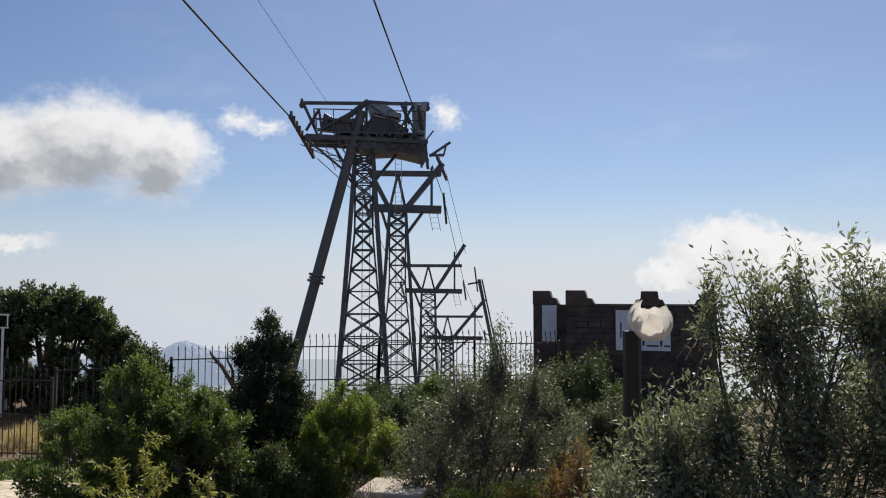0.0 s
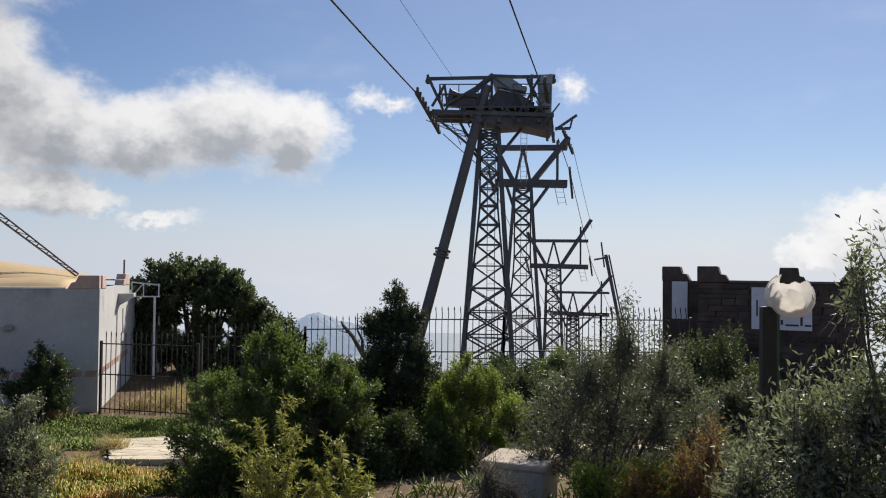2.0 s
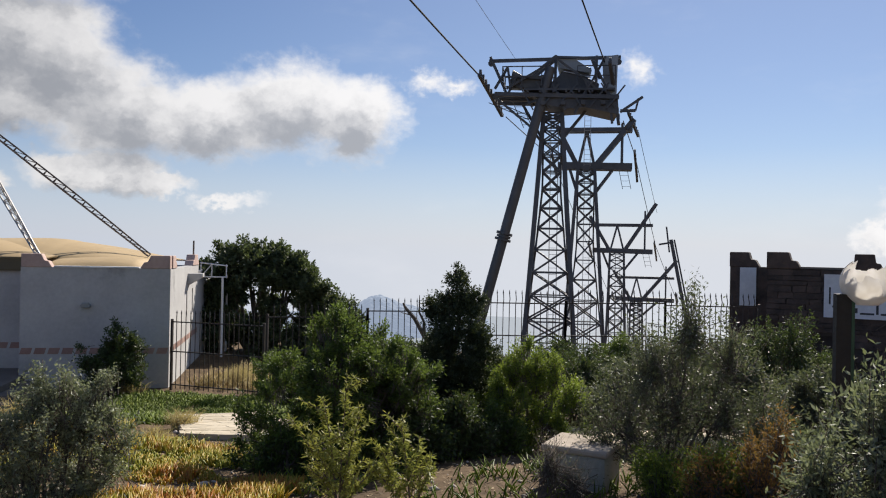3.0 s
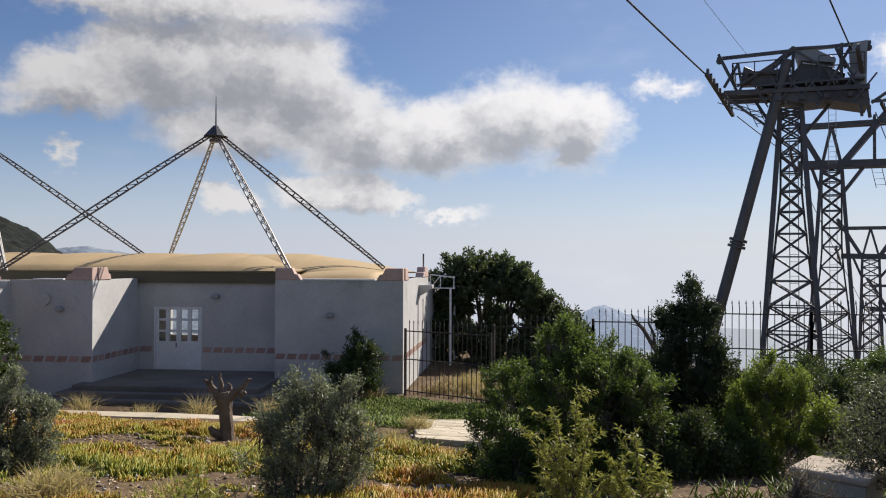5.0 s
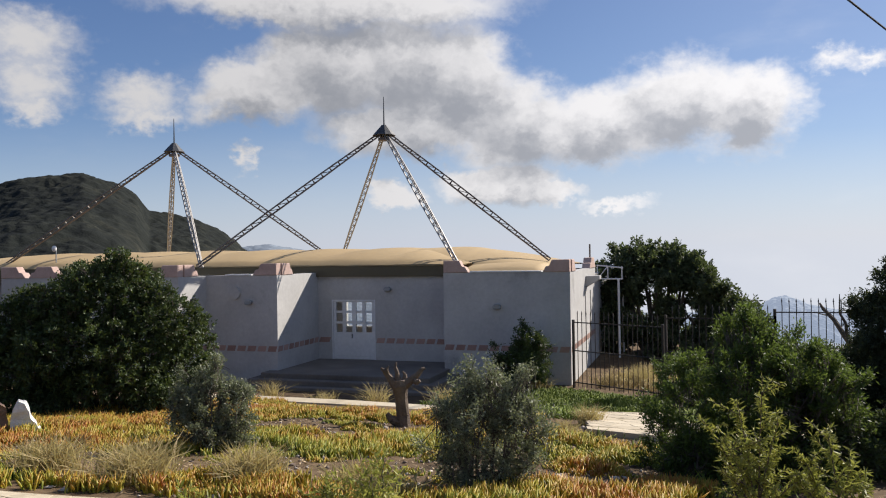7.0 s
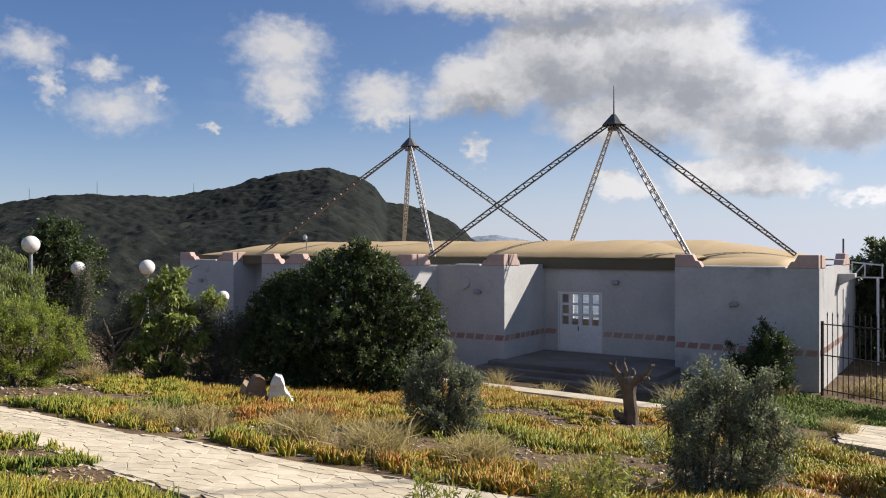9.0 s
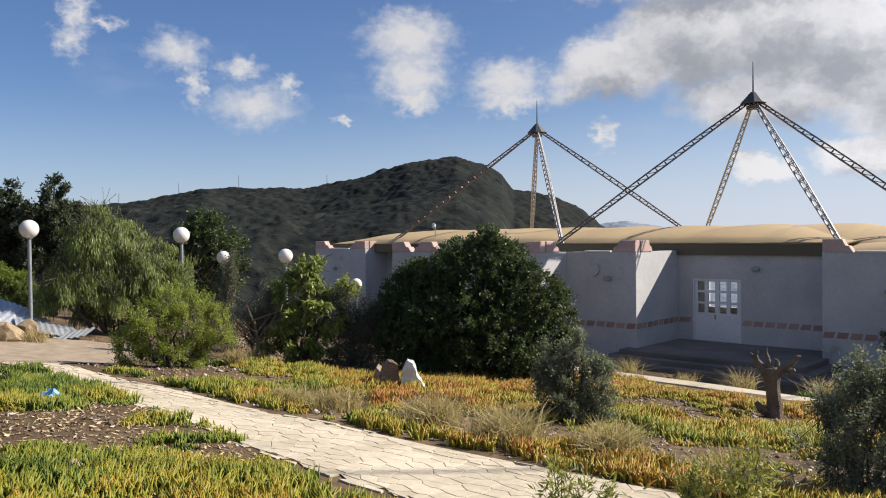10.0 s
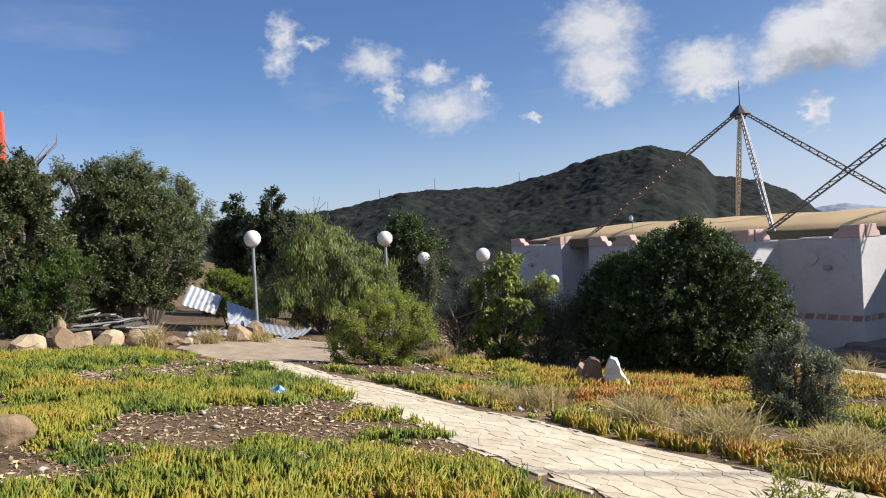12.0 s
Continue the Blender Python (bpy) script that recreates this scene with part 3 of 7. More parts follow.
stepped_cap(-4.27, 0.0, 0, (0.32, 0.62))
stepped_cap(-0.34, 0.0, 0, (0.62, 0.33))
stepped_cap(-0.002, 0.72, 90, (0.37, 0.5))
stepped_cap(-0.002, 6.4, 90, (1.1, 0.75))
stepped_cap(-10.80, -1.7, 0, (0.66, 0.34))
stepped_cap(-10.452, -1.0, 90, (0.36, 0.5))
stepped_cap(-13.80, -3.4, 0, (0.66, 0.34))
stepped_cap(-13.452, -2.7, 90, (0.36, 0.5))
stepped_cap(-19.4, -3.4, 0)
stepped_cap(-21.1, -3.4, 0, (0.38, 0.8))
stepped_cap(-28.45, 0.8, 0, (0.9, 0.37))
stepped_cap(-28.072, 1.4, 90, (0.3, 0.6))
stepped_cap(-31.95, 0.8, 0, (0.38, 0.9))

# pale coping along the walls
for a, b, v in ((-3.6, -1.0, 0.0), (-12.6, -11.5, -1.7), (-18.6, -14.5, -3.4), (-31.0, -29.4, 0.8)):
    part("coping", box(bmesh.new(), a, b, v - 0.04, v + T + 0.04, TOP + 0.003, TOP + 0.05), M_white, pavilion)

# slanted band of pink tiles
tile_mesh = None


def band(p, q, z=-1.93, tall=0.2):
    global tile_mesh
    p, q = Vector((*p, z)), Vector((*q, z))
    run = (q - p).length
    count = max(1, int(run / 0.40))
    turn = math.degrees(math.atan2(q.y - p.y, q.x - p.x))
    for k in range(count):
        if tile_mesh is None:
            bm = bmesh.new()
            slab(bm, [(0.0, 0), (0.32, 0), (0.38, tall), (0.06, tall)], -0.012, 0.0)
            ob = part("band_tile", bm, M_tile, pavilion)
            tile_mesh = ob.data
        else:
            ob = new("band_tile", tile_mesh)
            ob.parent = pavilion
        ob.matrix_local = Matrix.Translation(p + (q - p) * ((k + 0.02) / count)) @ pose(0, 0, 0, 0, 0, turn) @ Matrix.Diagonal((run / count / 0.41, 1, 1, 1))


band((-4.6, 0), (0, 0))
band((0, 0.1), (0, 7.0))
band((-10.45, 1.6), (-9.86, 1.6))
band((-7.94, 1.6), (-4.6, 1.6))
band((-10.45, -1.7), (-10.45, 1.6))
band((-13.45, -1.7), (-10.45, -1.7))
band((-13.45, -3.4), (-13.45, -1.7))
band((-21.5, -3.4), (-13.45, -3.4))
band((-32.37, 0.8), (-28.07, 0.8))

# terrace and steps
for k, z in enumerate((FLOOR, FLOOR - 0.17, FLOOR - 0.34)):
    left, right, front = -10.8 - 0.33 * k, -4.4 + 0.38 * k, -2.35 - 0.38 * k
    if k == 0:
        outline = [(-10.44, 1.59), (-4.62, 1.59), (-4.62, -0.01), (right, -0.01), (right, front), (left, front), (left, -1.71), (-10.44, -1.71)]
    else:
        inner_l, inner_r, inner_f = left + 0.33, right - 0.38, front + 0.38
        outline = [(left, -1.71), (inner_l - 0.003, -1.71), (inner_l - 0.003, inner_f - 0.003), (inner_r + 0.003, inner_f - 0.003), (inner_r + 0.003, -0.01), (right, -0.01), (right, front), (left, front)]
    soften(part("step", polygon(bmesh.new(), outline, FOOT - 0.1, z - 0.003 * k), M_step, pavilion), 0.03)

# double door
door = part("door", pierced(bmesh.new(), *DOOR[:2], FLOOR + 0.01, DOOR[3], 1.62, 1.70,
            [(DOOR[0] + 0.10, DOOR[1] - 0.10, FLOOR + 0.12, FLOOR + 0.13)]
            + [(DOOR[0] + 0.12 + 0.415 * k + (0.03 if k > 1 else 0), DOOR[0] + 0.12 + 0.415 * k + 0.27 + (0.03 if k > 1 else 0), z, z + 0.34) for k in range(4) for z in (-1.52, -1.09, -0.66)]),
            M_white, pavilion, "white panelled double door with twelve panes")
for k in range(4):
    for z in (-1.52, -1.09, -0.66):
        a = DOOR[0] + 0.12 + 0.415 * k + (0.03 if k > 1 else 0)
        ob = part("pane", box(bmesh.new(), a, a + 0.27, 1.655, 1.662, z, z + 0.34), M_glass, door)
        ob.visible_shadow = False
part("door_handle", tube(bmesh.new(), (-8.96, 1.58, -1.75), (-8.96, 1.58, -1.58), 0.018), M_steel, door, "dark metal handle")
for a0, a1 in ((DOOR[0] - 0.06, DOOR[0]), (DOOR[1], DOOR[1] + 0.06)):
    part("door_jamb", box(bmesh.new(), a0, a1, 1.585, 1.72, FLOOR, DOOR[3] + 0.06), M_white, pavilion)
part("door_head", box(bmesh.new(), DOOR[0], DOOR[1], 1.585, 1.72, DOOR[3] + 0.002, DOOR[3] + 0.06), M_white, pavilion)

# small window and lamps on the walls
part("window_grille", box(bmesh.new(), -13.45 - 0.2, -13.45 - 0.18, -2.72, -2.3, -0.56, 0.05), M_steel, pavilion, "dark small window")
for u, v, z in ((-11.6, -1.72, -0.12), (-7.4, 1.58, 0.2), (-2.6, -0.02, -0.35), (-30.6, 0.78, -0.2)):
    bm = bmesh.new()
    slab(bm, [(-0.11, -0.08), (0.11, -0.08), (0.16, 0.0), (0.09, 0.09), (-0.09, 0.09), (-0.16, 0.0)], -0.13, 0.0)
    ob = soften(part("wall_lamp", bm, M_pole, pavilion, "small grey bulkhead lamp"), 0.02)
    ob.matrix_local = pose(u, v, z)
bm = bmesh.new()
tube(bm, (0, 0, 0), (0, -0.09, 0), 0.24, 20)
ob = part("round_plaque", bm, M_plaster, pavilion, "round pale plaque")
ob.matrix_local = pose(-12.2, -1.7, 0.22)
# sloping spout on the sunny end
bm = bmesh.new()
slab(bm, [(0, 0.28), (0.55, 0.28), (0.55, 0.14), (0, -0.18)], -0.28, 0.28)
soften(part("spout", bm, M_plaster, pavilion, "plastered roof spout"), 0.02).matrix_local = pose(0.002, 4.3, 0.32)
part("small_mast", tube(bmesh.new(), (-0.15, 6.7, TOP), (-0.15, 6.7, TOP + 1.0), 0.035), M_mast, pavilion, "thin mast on the parapet")

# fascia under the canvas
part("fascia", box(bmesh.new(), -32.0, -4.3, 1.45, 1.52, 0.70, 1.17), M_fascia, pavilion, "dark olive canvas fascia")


def canvas(u0, u1, v0, v1, edge, crown, lobes, seed, nu=110, nv=40, fall=9.0):
    """A tent skin that swells between its supports."""
    U, V = np.meshgrid(np.linspace(u0, u1, nu), np.linspace(v0, v1, nv))
    a, b = (U - u0) / (u1 - u0), (V - v0) / (v1 - v0)
    swell = np.sin(np.pi * np.clip(b, 0, 1)) ** 0.55
    ripple = 0.10 * np.abs(np.sin(np.pi * a * lobes)) ** 0.7
    ends = np.minimum(1, np.minimum(a * 9, (1 - a) * fall) + 0.12)
    Z = edge + (crown * ends + ripple) * swell + 0.02 * waves(U, V, 1.3, seed)
    v = np.stack([U, V, Z], -1).reshape(-1, 3)
    low = v.copy()
    low[:, 2] -= 0.03
    i, j = np.meshgrid(np.arange(nu - 1), np.arange(nv - 1))
    k = (j * nu + i).ravel()
    f = np.stack([k, k + 1, k + 1 + nu, k + nu], -1)
    return arrays("tent_roof", np.vstack([v, low]), np.vstack([f, f[:, ::-1] + len(v)]), M_canvas, pavilion, "sand-coloured stretched canvas roof", True)


canvas(-31.5, -4.2, 1.42, 11.5, 1.15, 0.62, 9, 5)
canvas(-8.2, -1.0, 2.3, 11.0, 0.98, 0.78, 2, 6, 50, 30, 1.7)
canvas(-4.3, -1.0, 0.45, 4.6, 0.88, 0.22, 1, 8, 40, 20)


def truss(bm, p, q, wide, step):
    """A flat lattice boom with three chords."""
    p, q = Vector(p), Vector(q)
    ahead = (q - p).normalized()
    side = ahead.cross(Vector((0, 0, 1))).normalized()
    up = side.cross(ahead)
    offs = [side * wide * 0.5 - up * wide * 0.3, side * -wide * 0.5 - up * wide * 0.3, up * wide * 0.6]
    length = (q - p).length
    taper = lambda s: 0.45 + 0.55 * math.sin(math.pi * min(max(s, 0.08), 0.92))
    n = int(length / step)
    last = None
    for k in range(n + 1):
        s = k / n
        now = [p + (q - p) * s + o * taper(s) for o in offs]
        for a in range(3):
            tube(bm, now[a], now[(a + 1) % 3], 0.022, 4)
            if last:
                tube(bm, last[a], now[a], 0.033, 5)
        if last:
            tube(bm, last[0], now[2], 0.018, 4)
        last = now
    return bm


def tent_mast(apex, feet):
    mast = thing("tent_mast", (0, 0, 0), "four-legged lattice steel mast rising over the tent roof", "mast", "tent masts")
    mast.matrix_world = pavilion_pose @ Matrix.Translation(apex)
    a = Vector(apex)
    for f, mat in feet:
        part("leg", truss(bmesh.new(), (Vector(f) - a) * 0.02 - Vector((0, 0, 0.1)), Vector(f) - a, 0.21, 0.42), mat, mast)
    bm = bmesh.new()
    tube(bm, (0, 0, -0.28), (0, 0, 0.16), 0.5, 10, 0.1)
    part("mast_head", bm, M_steel, mast, "dark conical steel cap")
    part("ring", tube(bmesh.new(), (0, 0, -0.5), (0, 0, -0.38), 0.26, 10), M_mast, mast)
    part("lightning_rod", tube(bmesh.new(), (0, 0, 0.1), (0, 0, 1.35), 0.035, 6, 0.015), M_steel, mast)
    return mast


pavilion_pose = pose(-14.85, 23.42, 0, 0, 0, 23.5)
tent_mast((-8.27, 3.6, 6.86), [((-14.38, -0.9, 1.2), M_mast), ((-12.5, 8.2, 1.3), M_mast_pale), ((-4.15, 0.45, 1.12), M_mast_pale), ((-1.48, 4.4, 1.25), M_mast)])
tent_mast((-20.0, 5.4, 7.0), [((-14.3, -0.75, 1.2), M_mast_pale), ((-13.05, 8.3, 1.4), M_mast), ((-27.4, 1.9, 1.05), M_mast), ((-25.0, 11.5, 1.2), M_mast_pale)])

# little white steel pergola beside the sunny end
pergola = thing("pergola", (0, 0, 0), "white tubular steel pergola beside the pavilion", "pergola")
pergola.matrix_world = pavilion_pose @ pose(0, 7.4, 0)
for x, y in ((0.95, 0.2), (0.95, 2.2)):
    part("post", tube(bmesh.new(), (x, y, FOOT), (x, y, 0.35), 0.05, 8), M_white, pergola)
for y in (0.2, 2.2):
    for z in (0.35, 0.95):
        part("rail", tube(bmesh.new(), (0.02, y, z), (1.15, y, z - (0.12 if z > 0.5 else 0)), 0.03, 6), M_white, pergola)
    for x in (0.05, 0.5, 1.1):
        part("strut", tube(bmesh.new(), (x, y, 0.35), (x, y, 0.9), 0.025, 6), M_white, pergola)
    part("brace", tube(bmesh.new(), (0.05, y, 0.35), (0.5, y, 0.9), 0.025, 6), M_white, pergola)

# low edge of the tent canvas between the parapets, as a plain box
canvas_edge = part("roof_lantern", box(bmesh.new(), -3.4, -1.3, 1.3, 1.5, TOP - 0.2, TOP + 0.16), M_canvas, pavilion, "low sand-coloured canvas edge above the parapet")

# ---- cable car pylons ----


def lattice(bm, half0, half1, z0, z1, bays, leg=0.09, brace=0.05, neck=0.7):
    """A four-legged lattice mast with crossed braces, flared below its slim neck."""
    def at(c, s):
        h = half0 + (half1 - half0) * min(1.0, s / neck)
        return Vector((c[0] * h, c[1] * h, z0 + (z1 - z0) * s))
    corners = ((-1, -1), (1, -1), (1, 1), (-1, 1))
    marks = [1 - (1 - k / bays) ** 1.45 for k in range(bays + 1)]
    for n, c in enumerate(corners):
        bar(bm, at(c, 0), at(c, 1), leg)
        d = corners[(n + 1) % 4]
        for s, t in zip(marks, marks[1:]):
            bar(bm, at(c, s), at(d, t), brace)
            bar(bm, at(d, s), at(c, t), brace)
            bar(bm, at(c, t), at(d, t), brace * 0.8)
    return bm


def ladder(bm, p, q, wide=0.4, step=0.3):
    p, q = Vector(p), Vector(q)
    side = Vector((1, 0, 0)) * wide / 2
    tube(bm, p - side, q - side, 0.022, 5)
    tube(bm, p + side, q + side, 0.022, 5)
    n = int((q - p).length / step)
    for k in range(n):
        c = p + (q - p) * ((k + 0.5) / n)
        tube(bm, c - side, c + side, 0.016, 4)
    return bm


def sheaves(pylon, p, q, count=8):
    """A train of rope wheels along a beam from p to q."""
    p, q = Vector(p), Vector(q)
    train = part("sheave_train", bar(bmesh.new(), p, q, 0.16), M_steel, pylon, "row of rope wheels")
    ahead = (q - p).normalized()
    axle = Vector((1, 0, 0)) if abs(ahead.x) < 0.8 else Vector((0, 1, 0))
    for k in range(count):
        c = p + (q - p) * ((k + 0.5) / count) + Vector((0, 0, 0.18))
        r = (q - p).length / count * 0.46
        part("wheel", tube(bmesh.new(), c - axle * 0.06, c + axle * 0.06, r, 12), M_steel, train)
    return train


# the nearest pylon, with its machinery deck
YAW1 = 5.75
P1 = Vector((-4.2, 41.8, 0))
pylon = thing("cable_car_pylon", P1, "dark steel lattice pylon with machinery deck and pipe strut", "pylon", "cable car pylons", turn=YAW1)
part("lattice", lattice(bmesh.new(), 1.40, 0.47, -4.6, 8.95, 14, 0.21, 0.085), M_steel, pylon)
part("ladder", ladder(bmesh.new(), (0.15, 0.3, -4.6), (0.12, 0.2, 8.8), 0.4, 0.35), M_mast_pale, pylon)
collar_at = Vector((-2.75, -1.2, 2.45))
top_at, foot_at = Vector((-0.15, -0.9, 11.2)), Vector((-3.75, -1.6, -2.9))
strut = part("pipe_strut", tube(bmesh.new(), foot_at, top_at, 0.27, 16, 0.25), M_pipe, pylon, "long slanting steel pipe")
along = (top_at - foot_at).normalized()
mid = foot_at + along * ((collar_at.z - foot_at.z) / along.z)
for s, r in ((-0.16, 0.42), (0.0, 0.36), (0.16, 0.42)):
    part("collar", tube(bmesh.new(), mid + along * (s - 0.06), mid + along * (s + 0.06), r, 16), M_pipe, strut)
deck = part("deck", box(bmesh.new(), -1.5, 3.1, -1.2, 1.4, 9.98, 10.08), M_steel, pylon, "steel machinery deck")
bm = bmesh.new()
slab(bm, [(-0.3, 9.9), (2.9, 9.7), (2.2, 9.3), (0.1, 9.25)], -0.9, -0.8)
slab(bm, [(-0.3, 9.9), (2.9, 9.7), (2.2, 9.3), (0.1, 9.25)], 0.8, 0.9)
part("side_plate", bm, M_steel, deck)
for k in range(7):
    part("grating_bar", bar(bmesh.new(), (-1.3 + 0.65 * k, -1.5, 9.86), (-1.1 + 0.65 * k, 1.7, 9.7), 0.09), M_steel, deck)
for a, b in (((0.2, -1.0, 11.6), (2.3, -1.0, 10.0)), ((2.0, -1.0, 11.5), (3.0, -1.0, 9.4)), ((-2.4, -1.0, 10.1), (-0.2, -1.0, 11.4)), ((1.1, -1.0, 8.8), (2.6, -1.0, 11.7)), ((-1.4, -1.0, 9.3), (0.3, -1.0, 9.9)), ((3.0, -1.0, 10.6), (3.4, 0.8, 8.8)), ((-2.3, -0.9, 9.9), (-1.9, -0.9, 10.75)), ((-1.9, -0.9, 10.75), (-0.4, -0.9, 10.6))):
    part("stay", bar(bmesh.new(), a, b, 0.11), M_steel, deck)
for y in (-1.15, 0.1, 1.3):
    part("deck_beam", bar(bmesh.new(), (-3.0, y, 9.8), (3.3, y, 9.6), 0.2), M_steel, pylon)
for x in (-0.5, 0.5, 1.5, 2.5):
    part("cross_beam", bar(bmesh.new(), (x, -1.4, 9.3), (x, 1.6, 9.3), 0.2), M_steel, pylon)
bm = bmesh.new()
slab(bm, [(0.3, 10.1), (2.3, 10.1), (2.35, 10.45), (1.75, 10.75), (1.95, 11.25), (1.3, 11.5), (0.75, 11.55), (0.45, 11.1), (0.1, 10.7)], -0.45, 0.5)
soften(part("winch_housing", bm, M_steel, pylon, "dark riveted winch housing"), 0.05)
bm = bmesh.new()
slab(bm, [(2.6, 11.85), (3.3, 11.85), (3.1, 10.2), (2.75, 10.2)], -0.5, 0.6)
part("hood", bm, M_pole, pylon, "grey tapered sheet hood")
part("top_beam", bar(bmesh.new(), (-3.4, 0, 11.78), (3.45, 0, 11.9), 0.16), M_steel, pylon)
part("box_girder", bar(bmesh.new(), (-2.3, -0.3, 10.55), (0.1, -0.3, 10.4), 0.34), M_steel, pylon)
part("loose_sheet", bar(bmesh.new(), (0.5, -0.5, 11.1), (1.9, -0.55, 10.75), 0.05, 0.3), M_sheet, pylon, "pale loose metal sheet")
for y in (-0.4, 0.4):
    part("hanger", bar(bmesh.new(), (-3.3, y, 11.9), (-2.5, y, 10.2), 0.13), M_steel, pylon)
    part("diagonal", bar(bmesh.new(), (0.1, y, 11.9), (-1.6, y, 10.5), 0.15), M_steel, pylon)
    part("post", bar(bmesh.new(), (2.2, y, 9.5), (2.2, y, 11.9), 0.12), M_steel, pylon)
    part("post", bar(bmesh.new(), (0.1, y, 9.5), (0.1, y, 11.95), 0.14), M_steel, pylon)
for x, z in ((-3.3, 11.75), (3.35, 11.75)):
    part("pulley", tube(bmesh.new(), (x, -0.08, z - 0.1), (x, 0.08, z - 0.1), 0.15, 12), M_steel, pylon)
# guard rails and hanging cat-walks
for a, b in (((-2.6, -1.2), (-2.6, 1.3)), ((-2.6, -1.2), (-0.6, -1.2)), ((-2.6, 1.3), (0.0, 1.3)), ((1.2, -1.2), (3.1, -1.2))):
    for h in (0.5, 1.0):
        part("guard_rail", bar(bmesh.new(), (*a, 10.2 + h), (*b, 10.2 + h), 0.05), M_steel, pylon)
    for s in (0, 0.5, 1):
        x, y = a[0] + (b[0] - a[0]) * s, a[1] + (b[1] - a[1]) * s
        part("guard_post", bar(bmesh.new(), (x, y, 10.2), (x, y, 11.2), 0.05), M_steel, pylon)
part("catwalk", ladder(bmesh.new(), (-3.1, -0.4, 9.5), (-1.0, -0.4, 8.6), 0.5, 0.3), M_steel, pylon)
part("catwalk", ladder(bmesh.new(), (-2.0, 0.4, 9.9), (-1.3, 0.4, 8.3), 0.45, 0.3), M_steel, pylon)
for s in (-1, 1):
    part("knee_brace", bar(bmesh.new(), (0.5 * s, 0, 7.6), (2.0 * s if s > 0 else -1.6, 0, 9.5), 0.14), M_steel, pylon)
sheaves(pylon, (-3.75, -1.9, 10.65), (-2.75, 1.6, 9.15), 9)
sheaves(pylon, (2.75, -1.9, 11.2), (3.55, 1.8, 8.7), 9)
# cladding, hull and loose iron round the machine
bm = bmesh.new()
slab(bm, [(-1.2, 9.85), (3.2, 9.7), (3.25, 8.75), (1.6, 9.12), (0.5, 9.05), (-0.5, 9.35)], -1.05, 1.1)
part("hull", bm, M_steel, pylon, "riveted dark steel hull under the deck")
bm = bmesh.new()
slab(bm, [(-2.3, 10.2), (-2.1, 11.15), (-1.6, 10.85), (-0.9, 10.75), (-0.3, 10.95), (0.0, 10.1)], -0.75, -0.1)
soften(part("gear_casing", bm, M_pipe, pylon, "grey cast gear casing"), 0.05)
bm = bmesh.new()
slab(bm, [(0.15, 11.75), (1.05, 11.68), (1.95, 11.1), (1.9, 10.95), (0.3, 11.2)], -0.7, 0.75)
part("canopy_sheet", bm, M_pole, pylon, "bent grey canopy sheet")
bm = bmesh.new()
slab(bm, [(2.45, 11.75), (3.25, 11.85), (3.2, 9.4), (2.75, 9.1), (2.55, 10.3)], -0.75, -0.68)
part("hood_plate", bm, M_pole, pylon, "tapered grey side plate")
for k in range(11):
    x0 = -1.0 + 0.41 * k
    part("stay", bar(bmesh.new(), (x0, -1.25 + 0.1 * (k % 3), 8.95 + 0.06 * (k % 4)), (x0 + (0.9 if k % 2 else -0.7), -1.2, 10.2 + 0.12 * (k % 3)), 0.07), M_steel, deck)
for a, b in (((-3.0, -1.0, 10.1), (-2.35, -1.0, 11.2)), ((-2.35, -1.0, 11.2), (-2.2, -1.0, 10.2)), ((-2.9, -1.0, 9.6), (-1.2, -1.0, 8.2)), ((-1.2, -1.0, 8.2), (-0.55, -0.6, 7.4)), ((0.15, -0.8, 11.75), (1.9, -0.8, 11.68)), ((1.9, -0.8, 11.68), (2.35, -0.8, 10.6)), ((3.2, -0.9, 9.6), (3.3, -0.9, 8.3)), ((2.9, -0.9, 9.2), (3.0, -0.9, 8.3))):
    part("stay", bar(bmesh.new(), a, b, 0.12), M_steel, deck)
part("arm", bar(bmesh.new(), (-3.2, 0.0, 9.9), (-0.5, 0.0, 9.9), 0.26), M_steel, pylon)

